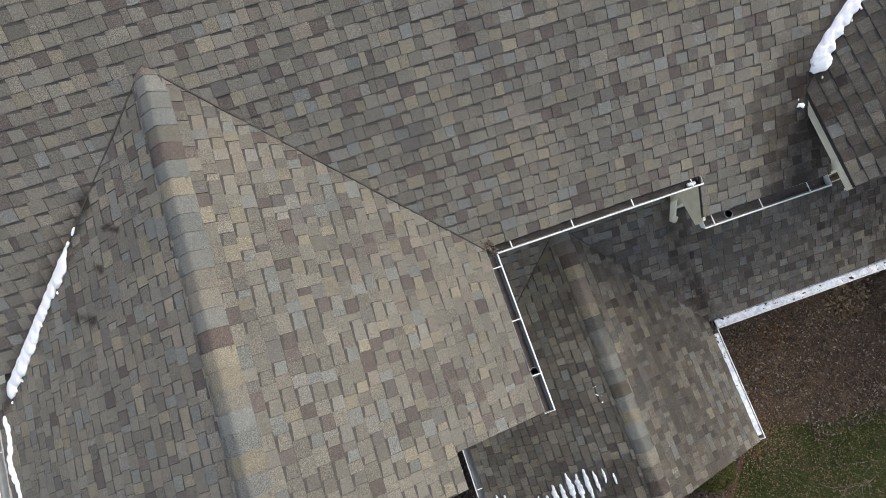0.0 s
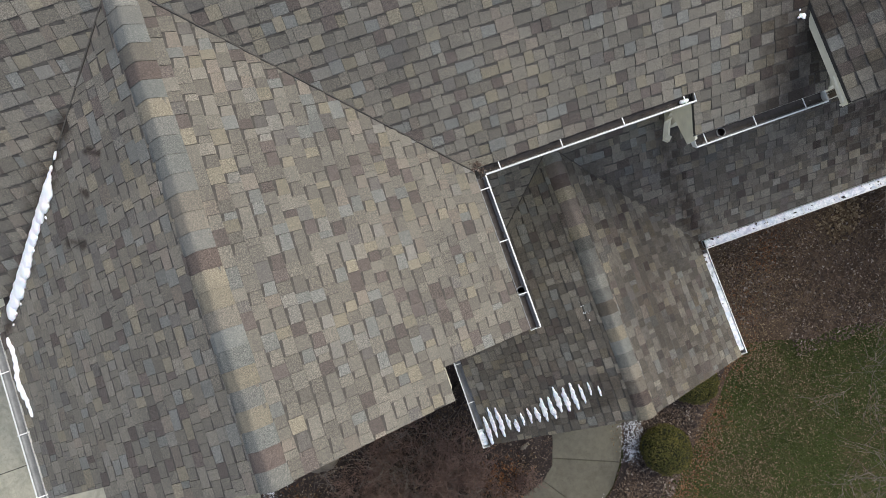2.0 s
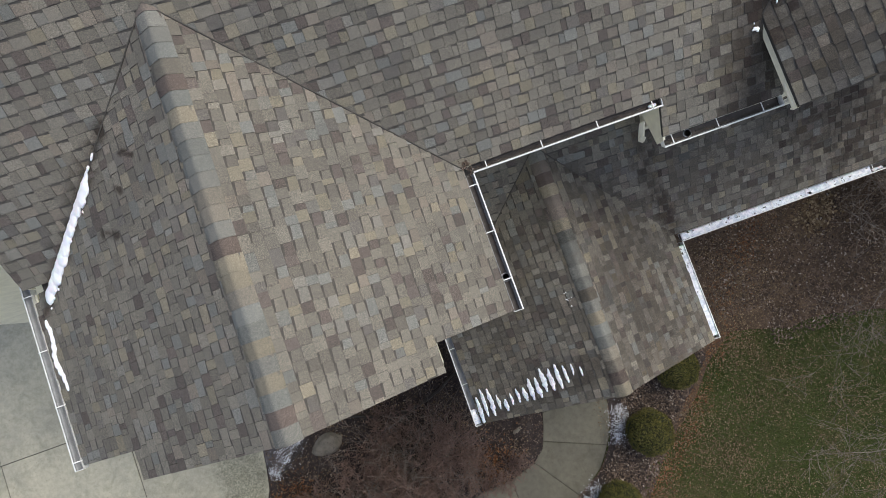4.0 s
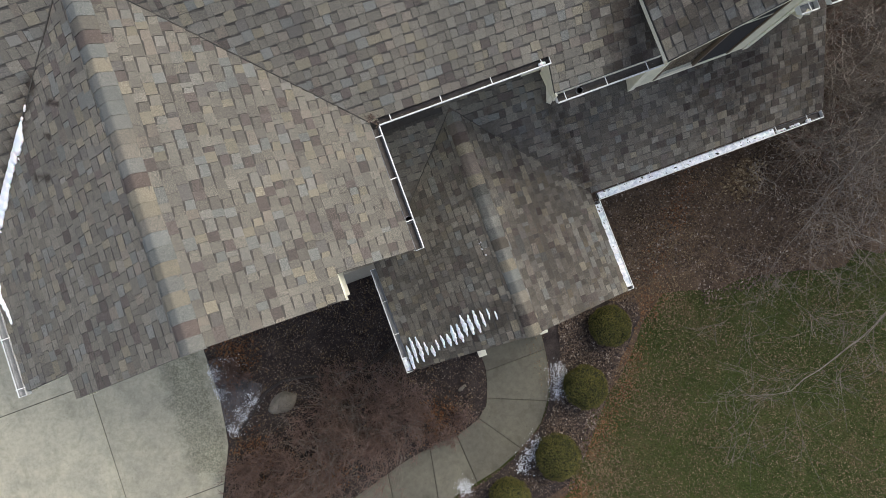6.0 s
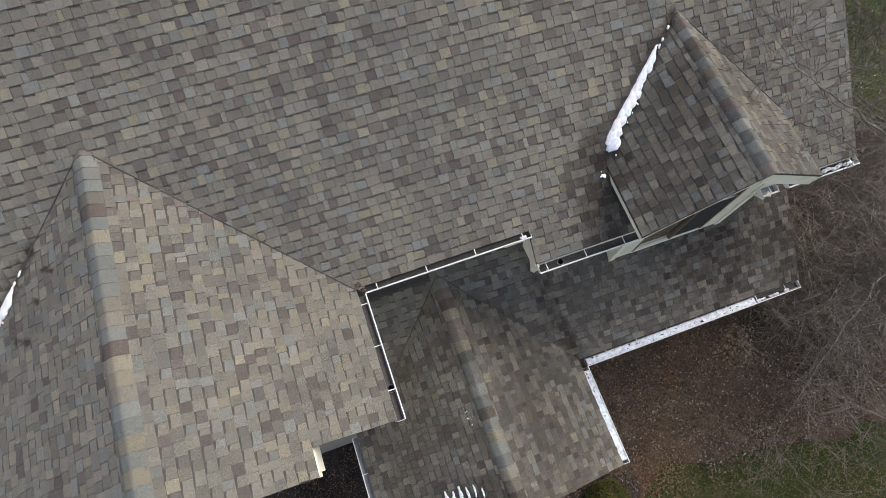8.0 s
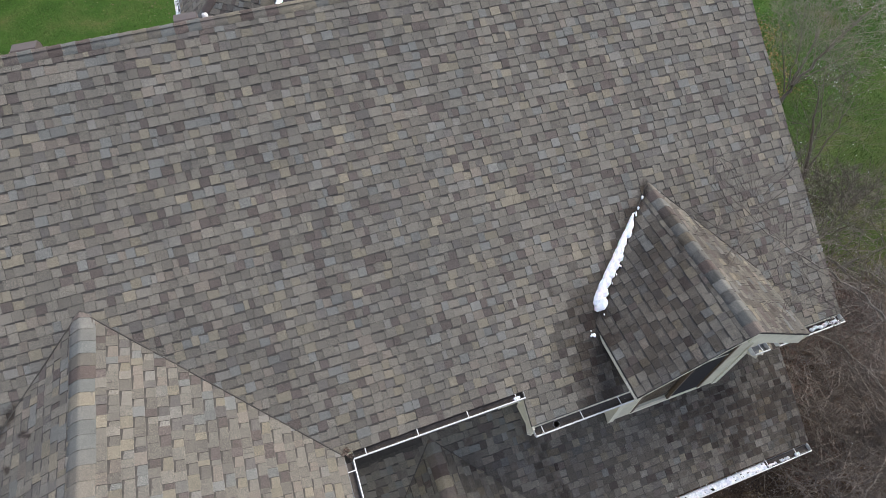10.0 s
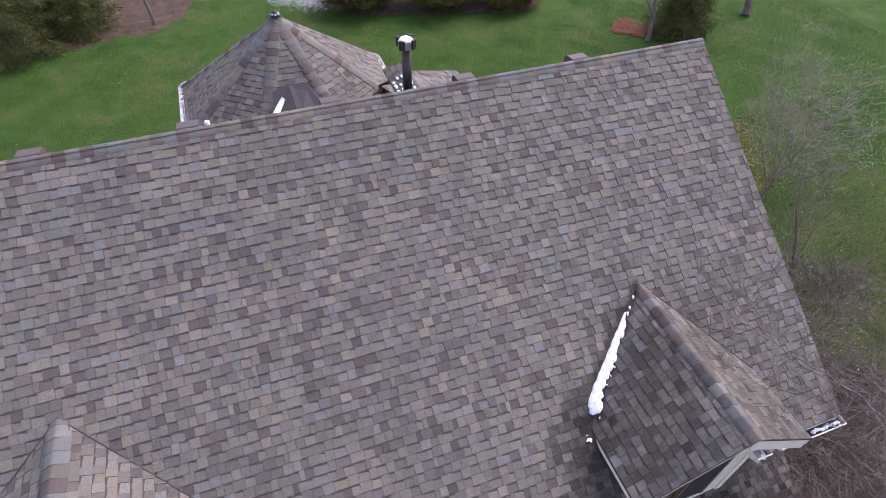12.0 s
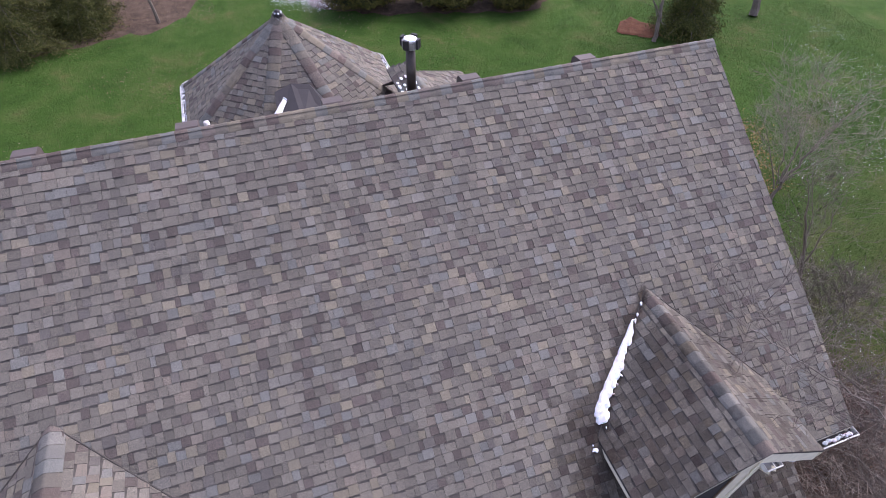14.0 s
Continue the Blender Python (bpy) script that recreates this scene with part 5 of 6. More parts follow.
for x in (-1.65, 0.30, 2.28, 4.39, 6.39):
    ridge_vent(x)

flue = thing("chimney_flue", "dark metal flue pipe with a snow-topped steel cap", "chimney", at=(3.56, 6.1, 8.85))
bm = bmesh.new()
tube(bm, [(3.56, 6.1, 8.80), (3.56, 6.1, 9.70)], 0.072, 20)
flue_pipe = part("pipe", bm, DARK_METAL, flue, "dark brown metal pipe", True)
bm = bmesh.new()
tube(bm, [(3.56, 6.1, 9.70), (3.56, 6.1, 9.72), (3.56, 6.1, 9.83)], [0.085, 0.13, 0.13], 8)
part("cap", bm, GALVANIZED, flue_pipe, "eight-sided galvanised cap")
bm = bmesh.new()
tube(bm, [(3.56, 6.1, 8.86), (3.56, 6.1, 8.95), (3.56, 6.1, 8.97)], [0.17, 0.10, 0.085], 20)
part("flashing_collar", bm, GALVANIZED, flue)
for i in range(4):
    a = math.pi * (0.25 + 0.5 * i)
    part("fin", box(bmesh.new(), -0.012, 0.022, -0.045, 0.045, 9.725, 9.865, m=Matrix.Translation((3.56 + 0.125 * math.cos(a), 6.1 + 0.125 * math.sin(a), 0)) @ Matrix.Rotation(a, 4, "Z")), BLACK, flue, "black cap fin")
part("flashing_plate", hull(bmesh.new(), [(3.28, 5.82, 9.12), (3.84, 5.82, 9.12), (3.84, 6.36, 8.755), (3.28, 6.36, 8.755)], (0, 0, -0.01)), GALVANIZED, flue)
snow("snow_mound", [(3.56, 6.1, 9.84, 0.105, 0.105, 0.035, 0, None)], "cap of snow on top of the steel flue cap", 90)
pipe = thing("vent_pipe", "short white plastic vent pipe behind the ridge", "pipe", at=(0.53, 6.0, 8.9))
bm = bmesh.new()
tube(bm, [(0.53, 6.0, 8.85), (0.53, 6.0, 9.13)], 0.040, 14)
part("pipe", bm, PVC, pipe, "", True)
part("collar", tube(bmesh.new(), [(0.53, 6.0, 8.93), (0.53, 6.0, 9.02)], [0.09, 0.05], 14), BLACK, pipe)

CR = 7.74
bm = bmesh.new()
hull(bm, [(1.95, 9.15, CR), (1.95, 7.7, CR), (1.52, 7.9, 7.60), (1.60, 9.02, 7.68)], (0, 0, -0.03))
hull(bm, [(1.95, 7.7, CR), (1.95, 9.15, CR), (2.30, 9.05, 7.72), (2.50, 8.7, 7.56), (2.62, 7.9, 7.50)], (0, 0, -0.03))
bmesh.ops.recalc_face_normals(bm, faces=bm.faces)
solid("roof_cricket", bm, FELT, "dark membrane saddle between ridge and pointed roof", "roof")
snow("snow_drift", [(1.76 - 0.026 * i, 8.66 - 0.050 * i, 7.71 - 0.008 * i, 0.010 + 0.0065 * i, 0.08, 0.026, 0.45, None) for i in range(9)], "white drift of snow on the dark saddle", 91)
WING_X, WING_Z, WS = 4.20, 8.16, 0.66
WING_L, WING_R = WING_Z - WS * (WING_X - 3.84), WING_Z - WS * (5.8 - WING_X)
roof_wing = roof_structure("roof_wing", "small hipped shingle roof behind the main ridge", [
    [(WING_X, 6.6, WING_Z), (WING_X, 8.1, WING_Z), (3.84, 8.8, WING_L), (3.84, 7.2, WING_L)],
    [(WING_X, 8.1, WING_Z), (WING_X, 6.6, WING_Z), (5.8, 6.9, WING_R), (5.8, 9.6, WING_R)],
    [(WING_X, 8.1, WING_Z), (5.8, 9.6, WING_R), (3.9, 9.6, WING_R)]])
shingle_slope(roof_wing, (5.8, 0, WING_R), (0, 1, 0), (-1, 0, WS), 16, lambda d: [(6.7, 8.1 + 1.5 * (1 - d / 1.92))], lambda p: False, 92, top=1.6 * math.hypot(1, WS))
shingle_slope(roof_wing, (3.84, 0, WING_L), (0, -1, 0), (1, 0, WS), 4, lambda d: [(-8.8 + 0.7 * d, -6.8)], lambda p: False, 93, top=0.36 * math.hypot(1, WS))
cap_row(roof_wing, (WING_X, 8.1, WING_Z + 0.012), (WING_X, 6.7, WING_Z + 0.012), (-1, 0, -WS), (1, 0, -WS), 0.13, 0.165, seed=48)
rnd = random.Random(94)
for i in range(4):
    for j in range(6):
        x = 3.88 + 0.085 * i
        blob = [(x, 7.1 + 0.21 * j + rnd.uniform(-0.04, 0.04), WING_Z - WS * (WING_X - x) + 0.02, 0.035, 0.075 * rnd.uniform(0.6, 1.2), 0.014, 0, None)]
        tagged(snow("snow_streak", blob, "small patch of melting snow on the wing roof", 95 + i * 7 + j), group="snow patches on the rear roof")
# turret walls
bm = bmesh.new()
prism(bm, [(TUR_X + 0.86 * (c.x - TUR_X), TUR_Y + 0.86 * (c.y - TUR_Y)) for c in corner], 0, TUR_Z - 0.03)
solid("wall_turret", bm, SIDING, "cream walls of the eight-sided rear bay", "wall")
finial = thing("roof_finial", "small black cap with frost on the pointed roof", "finial", at=apex)
part("cap", tube(bmesh.new(), [apex + Vector((0, 0, -0.05)), apex + Vector((0, 0, 0.03)), apex + Vector((0, 0, 0.09)), apex + Vector((0, 0, 0.11))], [0.11, 0.10, 0.05, 0.02], 8), BLACK, finial)
for i in range(7):
    part("frost", snow_mesh([(apex.x + 0.075 * math.cos(i * 0.9 + 0.3), apex.y + 0.075 * math.sin(i * 0.9 + 0.3), apex.z + 0.04, 0.018, 0.018, 0.024, 0, None)], 120 + i), SNOW, finial, "patch of white frost", True)

# bricks of the gable front
rnd = random.Random(97)
wall_gable = bpy.data.objects["wall_gable"]
brick_mesh = mesh_of(box(bmesh.new(), -0.098, 0.098, -0.012, 0.01, -0.028, 0.028, 0.003), "brick", BRICK)
for row in range(42):
    z = 2.95 + row * 0.070
    for k in range(6):
        x = -0.72 + k * 0.208 + (0.104 if row % 2 else 0)
        if x + 0.1 < 0.36 and z + 0.03 < gz(x + 0.1) - 0.16:
            ob = new("brick", brick_mesh)
            ob.parent = wall_gable
            ob.matrix_basis = Matrix.Translation((x, GW + rnd.uniform(-0.002, 0.002), z))

# ---------------------------------------------------------------- plants
class Growth:
    """Collects three-sided tapering twigs into one mesh."""

    def __init__(self, seed):
        self.rnd, self.verts, self.faces = random.Random(seed), [], []

    def bar(self, points, r0, r1, sides=3):
        base, n = len(self.verts), len(points)
        for i, p in enumerate(points):
            d = (points[min(i + 1, n - 1)] - points[max(i - 1, 0)]).normalized()
            a = d.cross(Vector((0.3, 0.2, 0.93))).normalized()
            b = a.cross(d)
            r = r0 + (r1 - r0) * i / (n - 1)
            for k in range(sides):
                t = 2 * math.pi * k / sides
                self.verts.append(p + r * (math.cos(t) * a + math.sin(t) * b))
        for i in range(n - 1):
            for k in range(sides):
                self.faces.append((base + i * sides + k, base + i * sides + (k + 1) % sides, base + (i + 1) * sides + (k + 1) % sides, base + (i + 1) * sides + k))

    def limb(self, p, d, length, r, level, spread=0.6, lift=0.15, kids=(4, 6), shrink=0.62, wander=0.16, thin=0.0042, main=None):
        rnd = self.rnd
        pts, steps = [p.copy()], 5 if level > 0 else 4
        for _ in range(steps):
            d = (d + Vector((rnd.gauss(0, wander), rnd.gauss(0, wander), rnd.gauss(0, wander) + lift * 0.2))).normalized()
            p = p + d * length / steps
            pts.append(p.copy())
        end = max(thin, r * 0.42)
        (main or self).bar(pts, r, end, 5 if r > 0.02 else 3)
        if level == 0:
            return
        for _ in range(rnd.randint(*kids)):
            f = rnd.uniform(0.25, 1.0)
            i = min(int(f * steps), steps - 1)
            q = pts[i].lerp(pts[i + 1], f * steps - i)
            side = Vector((rnd.gauss(0, 1), rnd.gauss(0, 1), rnd.gauss(0, 0.7))).normalized()
            way = (d * (1 - spread) + side * spread + Vector((0, 0, lift))).normalized()
            self.limb(q, way, length * shrink * rnd.uniform(0.7, 1.15), max(thin, r * (1 - f * 0.55) * 0.55), level - 1, spread, lift, kids, shrink, wander, thin)

    def mesh(self, name, material):
        me = bpy.data.meshes.new(name)
        me.from_pydata([tuple(q) for q in self.verts], [], self.faces)
        me.materials.append(material)
        return me


def bare_shrub(x, y, label, seed, stems=9, high=1.2, wide=0.8, level=3, material=RED_TWIG, r=0.016, group="", kids=(4, 6), z=0.0, wander=0.13, shrink=0.62):
    s = thing("bare_shrub", label, "shrub", group=group, at=(x, y, z))
    g = Growth(seed)
    for i in range(stems):
        a = 2 * math.pi * (i + g.rnd.random() * 0.7) / stems
        out = g.rnd.uniform(0.3, 1.0) * wide
        d = Vector((math.cos(a) * out, math.sin(a) * out, high)).normalized()
        stem = Growth(seed * 50 + i)
        g.limb(Vector((x + 0.08 * math.cos(a), y + 0.08 * math.sin(a), z)), d, math.hypot(high, out) * 0.62, r * g.rnd.uniform(0.6, 1.1), level, 0.55, 0.10, kids, shrink, wander, main=stem)
        part("stem", stem.mesh("stem", material), material, s)
    part("brushwood", g.mesh("brushwood", material), material, s, kind="stuff")
    return s


def leaf_cloud(spots, size, seed, tilt=1.0, long=1.0):
    """Many small leaves or needle sprays: spots are points with outward directions."""
    rnd = random.Random(seed)
    verts, faces = [], []
    for p, out in spots:
        d = (out + Vector((rnd.gauss(0, tilt), rnd.gauss(0, tilt), rnd.gauss(0, tilt)))).normalized()
        a = d.cross(Vector((rnd.gauss(0, 1), rnd.gauss(0, 1), rnd.gauss(0, 1)))).normalized()
        b = d.cross(a)
        s = size * rnd.uniform(0.6, 1.4)
        base = len(verts)
        verts += [p - a * s * 0.5, p + b * s * 0.35 * 0.5 + d * s * 0.1, p + a * s * 0.6 * long, p - b * s * 0.35 * 0.5 + d * s * 0.1]
        faces.append((base, base + 1, base + 2, base + 3))
    return verts, faces


def leaves_part(name, verts, faces, material, parent, label=""):
    me = bpy.data.meshes.new(name)
    me.from_pydata([tuple(q) for q in verts], [], faces)
    me.materials.append(material)
    return part(name, me, material, parent, label)


def clipped_shrub(x, y, r, high, seed):
    """A rounded clipped evergreen: many small leaves round a core coloured dark for its inner shade."""
    s = thing("boxwood_shrub", "rounded clipped green shrub in dark mulch", "shrub", group="clipped shrubs along the walkway", at=(x, y, 0.03))
    rnd = random.Random(seed)
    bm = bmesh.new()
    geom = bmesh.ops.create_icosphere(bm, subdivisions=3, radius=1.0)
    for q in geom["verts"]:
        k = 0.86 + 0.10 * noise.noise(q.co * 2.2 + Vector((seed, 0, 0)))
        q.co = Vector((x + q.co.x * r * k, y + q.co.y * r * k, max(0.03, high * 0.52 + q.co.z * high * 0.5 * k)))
    part("core", bm, SHADE_CORE, s, "", True)
    spots = []
    for _ in range(8500):
        d = Vector((rnd.gauss(0, 1), rnd.gauss(0, 1), rnd.gauss(0, 1) + 0.35)).normalized()
        k = (0.90 + 0.10 * noise.noise(d * 2.2 + Vector((seed, 0, 0))) + rnd.uniform(-0.05, 0.045) + 0.05 * noise.noise(d * 9))
        p = Vector((x + d.x * r * k, y + d.y * r * k, high * 0.52 + d.z * high * 0.5 * k))
        if p.z > 0.05:
            spots.append((p, d))
    leaves_part("leaves", *leaf_cloud(spots, 0.040, seed, 0.7), YEW, s)
    return s


SHADE_CORE = flat_material("shaded_core_dark", (0.022, 0.026, 0.012), 0.95, 0.3, 20)
for i, (x, y, r) in enumerate(((4.12, -3.93, 0.50), (3.10, -5.02, 0.52), (1.96, -6.25, 0.54), (0.62, -6.74, 0.50))):
    clipped_shrub(x, y, r, 0.86, 300 + i)

LAB_RED = "bare reddish-brown shrub with dense fine twigs in mulch"
for i, (x, y, stems, high, wide) in enumerate(((-1.30, -4.05, 12, 1.5, 1.5), (-2.75, -4.15, 10, 1.1, 1.2), (-4.15, -4.25, 11, 0.9, 0.9), (-2.2, -3.2, 8, 0.9, 1.0), (-3.4, -5.0, 9, 0.9, 1.0), (-0.4, -4.6, 7, 0.7, 0.8), (-4.9, -5.2, 10, 0.8, 0.9), (-4.4, -1.9, 5, 0.5, 0.4))):
    bare_shrub(x, y, LAB_RED, 400 + i, stems, high, wide, 3, RED_TWIG, 0.012, "bare shrubs in the front bed", (5, 7))
LAB_LONG = "bare shrub with long arching grey-brown stems over mulch"
for i, (x, y) in enumerate(((-2.0, -4.2), (-1.0, -3.6), (-3.1, -4.6), (-2.6, -3.5))):
    bare_shrub(x, y, LAB_LONG, 480 + i, 9, 1.5, 1.9, 2, DARK_TWIG, 0.009, "bare shrubs in the front bed", (3, 5), wander=0.10, shrink=0.6)
LAB_SIDE = "bare brown thicket of thin twigs at the house corner"
for i, (x, y, stems, high, wide, mat) in enumerate(((10.0, 0.6, 12, 1.7, 1.2, RED_TWIG), (11.2, 1.8, 12, 1.9, 1.3, RED_TWIG), (12.3, 3.2, 12, 2.2, 1.4, DARK_TWIG), (10.9, 3.6, 10, 2.0, 1.3, DARK_TWIG), (13.2, 1.2, 11, 1.8, 1.4, RED_TWIG),
                                                   (10.1, 2.4, 10, 1.6, 1.1, RED_TWIG), (11.8, 5.0, 11, 2.2, 1.5, DARK_TWIG), (9.9, -1.0, 8, 1.1, 0.9, RED_TWIG), (15.2, 4.0, 10, 2.0, 1.5, DARK_TWIG), (10.6, -2.0, 12, 3.0, 2.2, DARK_TWIG), (12.0, -2.9, 12, 3.2, 2.3, DARK_TWIG), (12.6, -0.9, 12, 3.2, 2.2, DARK_TWIG), (9.9, -0.2, 9, 2.6, 1.6, DARK_TWIG), (11.0, 0.6, 10, 3.4, 2.0, DARK_TWIG))):
    bare_shrub(x, y, LAB_SIDE, 430 + i, stems + (4 if mat is RED_TWIG else 0), high * (1.1 if mat is RED_TWIG or y < 1 else 1.25), wide, 3, mat, 0.010, "bare thicket beside the house", (4, 6), wander=0.09, shrink=0.68)


def bare_tree(x, y, label, seed, limbs, trunk_r=0.08, level=3, material=BARK, twig=DARK_TWIG, name="bare_tree", kids=(3, 4), shrink=0.68, spread=0.55, twigs=2):
    """A leafless tree: limbs are lists of points that the main stems follow, with twigs grown along them."""
    t = thing(name, label, "tree", at=(x, y, 0))
    fine = Growth(seed)
    for pts in limbs:
        pts = [Vector(p) for p in pts]
        smooth = []
        for i in range(len(pts) - 1):
            for k in range(4):
                smooth.append(pts[i].lerp(pts[i + 1], k / 4) + Vector((fine.rnd.gauss(0, 0.03), fine.rnd.gauss(0, 0.03), 0)))
        smooth.append(pts[-1])
        big = Growth(seed + 1)
        r0 = trunk_r * (1.0 if pts[0].z < 0.1 else 0.38)
        big.bar(smooth, r0, r0 * 0.13, 7)
        part("limb" if pts[0].z > 0.1 else "trunk", big.mesh("limb", material), material, t)
        n = len(smooth)
        for i in range(max(1, n // 4), n):
            for _ in range(twigs):
                d = (smooth[i] - smooth[i - 1]).normalized()
                side = Vector((fine.rnd.gauss(0, 1), fine.rnd.gauss(0, 1), fine.rnd.gauss(0, 0.6))).normalized()
                f = i / n
                fine.limb(smooth[i], (d * 0.5 + side * 0.7 + Vector((0, 0, 0.15))).normalized(), fine.rnd.uniform(0.6, 1.5) * (1.25 - 0.65 * f), r0 * (1 - 0.75 * f) * 0.17, level - 1, spread, 0.1, kids, shrink, 0.07, 0.0031)
    part("twig_crown", fine.mesh("twig_crown", twig), twig, t, kind="stuff")
    return t


bare_tree(10.7, -1.9, "leaning bare birch with pale peeling bark beside the house", 500, [
    [(11.6, -1.2, 0), (11.4, -1.3, 2.0), (10.6, -1.5, 4.0), (9.4, -1.2, 5.6), (8.6, -0.5, 6.4), (8.15, 0.09, 6.8), (7.7, 0.62, 6.95), (7.32, 1.25, 7.05), (7.0, 1.7, 7.2)],
    [(11.3, -1.35, 2.4), (10.04, -1.70, 3.0), (9.0, -2.22, 3.1), (7.9, -2.85, 3.0), (6.9, -3.5, 2.8), (6.1, -4.15, 2.7)],
    [(11.1, -1.45, 3.6), (11.6, -2.6, 4.6), (12.0, -3.8, 5.2)],
    [(11.2, -1.4, 3.0), (12.3, -0.4, 4.6), (13.0, 1.0, 5.6)],
    [(10.9, -1.45, 3.0), (10.0, -0.6, 3.9), (9.2, 0.1, 4.6), (8.4, 0.4, 5.1)],
    [(10.8, -1.5, 4.6), (10.0, -2.6, 5.4), (9.4, -3.6, 5.4)]], 0.034, 3, PALE_BARK, DARK_TWIG, twigs=2)
bare_tree(13.5, -6.4, "bare birch with long drooping limbs over the lawn", 505, [
    [(13.5, -6.4, 0), (12.6, -6.2, 1.6), (11.2, -5.7, 2.4), (9.6, -5.2, 2.9), (8.41, -4.99, 3.0), (7.44, -5.38, 3.0), (6.14, -5.73, 2.9), (5.4, -5.66, 2.8)],
    [(9.6, -5.2, 2.9), (8.6, -4.0, 3.4), (7.7, -3.1, 3.7), (7.0, -2.5, 3.9)],
    [(11.2, -5.7, 2.4), (10.4, -4.4, 3.3), (9.6, -3.2, 3.9), (9.0, -2.2, 4.1)],
    [(11.8, -5.9, 2.1), (10.6, -6.8, 2.8), (9.2, -7.4, 3.1), (7.8, -7.6, 3.2)],
    [(12.6, -6.2, 1.6), (12.4, -4.6, 3.0), (11.8, -3.2, 4.0)]], 0.034, 3, PALE_BARK, DARK_TWIG, twigs=2)
bare_tree(18.0, 9.3, "small bare tree with spreading grey twigs on the lawn", 510, [
    [(18.0, 9.2, 0), (18.3, 9.3, 0.8), (19.2, 9.5, 1.8), (20.6, 9.9, 2.6), (22.0, 10.4, 3.2)],
    [(18.3, 9.3, 0.8), (19.0, 9.9, 1.8), (20.0, 10.8, 2.8), (20.8, 11.8, 3.4)],
    [(18.2, 9.3, 0.6), (18.5, 9.9, 1.7), (18.9, 10.8, 2.8), (19.3, 11.8, 3.6)],
    [(18.3, 9.3, 0.8), (19.6, 9.2, 1.6), (21.0, 9.0, 2.2)],
    [(18.2, 9.3, 0.7), (19.4, 10.2, 1.9), (21.2, 11.2, 2.9)],
    [(18.15, 9.3, 0.5), (18.0, 10.0, 1.6), (17.9, 10.9, 2.6)]], 0.075, 3, BARK, GREY_TWIG, twigs=3)
bare_tree(15.6, 6.2, "bare shrub-like tree with grey twigs beside the lawn", 520, [
    [(15.4, 5.4, 0), (15.5, 5.6, 1.2), (15.2, 6.0, 2.6), (14.9, 6.4, 3.8)], [(15.5, 5.6, 1.0), (16.3, 6.0, 2.2), (17.0, 6.6, 3.2)], [(15.5, 5.6, 1.2), (15.9, 6.4, 2.4), (16.0, 7.2, 3.6)]], 0.08, 3)
bare_tree(-2.93, 31.3, "thin bare sapling in a mulch bed at the lawn edge", 530, [[(-2.93, 31.3, 0), (-3.0, 31.4, 1.6), (-3.2, 31.5, 3.2), (-3.1, 31.6, 4.6)]], 0.10, 2)
bare_tree(28.5, 22.3, "grey tree trunk standing on the far lawn", 540, [[(28.5, 22.3, 0), (28.6, 22.5, 1.4), (28.2, 23.0, 3.2), (28.0, 23.3, 5.0)], [(28.6, 22.4, 1.0), (29.2, 22.9, 2.6), (29.7, 23.5, 4.4)]], 0.24, 2)


def conifer(x, y, high, wide, label, seed, material=SPRUCE, name="spruce_tree", droop=0.25, tiers=16, per=14, spray=0.19, dense=2.0):
    """An evergreen of drooping boughs, each a spray of needle tufts."""
    t = thing(name, label, "tree", at=(x, y, 0))
    part("trunk", tube(bmesh.new(), [(x, y, 0), (x, y, high * 0.5), (x, y, high)], [wide * 0.06, wide * 0.04, 0.02], 7), BARK, t)
    rnd = random.Random(seed)
    spots, boughs = [], Growth(seed)
    for k in range(tiers):
        f = (k + 0.5) / tiers
        z = high * (0.05 + 0.93 * f)
        reach = wide * (1 - f) ** 0.75
        n = max(4, int(per * (1 - f * 0.6)))
        for i in range(n):
            a = 2 * math.pi * (i + rnd.random()) / n
            r = reach * rnd.uniform(0.65, 1.12)
            end = Vector((x + r * math.cos(a), y + r * math.sin(a), z - droop * r + rnd.uniform(-0.2, 0.2)))
            start = Vector((x, y, z))
            boughs.bar([start, start.lerp(end, 0.5) + Vector((0, 0, 0.06 * r)), end], 0.018, 0.005)
            m = int((10 + 26 * r) * dense)
            for _ in range(m):
                s = rnd.random() ** 0.6
                p = start.lerp(end, s)
                w = 0.22 * r * (1.1 - s) + 0.10
                p += Vector((rnd.gauss(0, w), rnd.gauss(0, w), rnd.gauss(0, 0.09) - 0.05))
                spots.append((p, (end - start).normalized() + Vector((0, 0, 0.3))))
    part("bough", boughs.mesh("bough", BARK), BARK, t, kind="stuff")
    leaves_part("needles", *leaf_cloud(spots, spray, seed, 0.5), material, t)
    return t


conifer(23.4, 21.6, 5.2, 1.9, "young green spruce with drooping boughs on the lawn", 600, dense=4.5, spray=0.11)
for i, (x, y, h, wd) in enumerate(((-9.4, 30.4, 6.2, 3.0), (-6.6, 31.9, 5.0, 2.3), (-12.8, 30.0, 6.2, 3.0), (-10.6, 34.0, 6.5, 2.6))):
    conifer(x, y, h, wd, "dense green evergreen at the lawn edge", 610 + i, name="evergreen_tree", dense=8.0, spray=0.095)


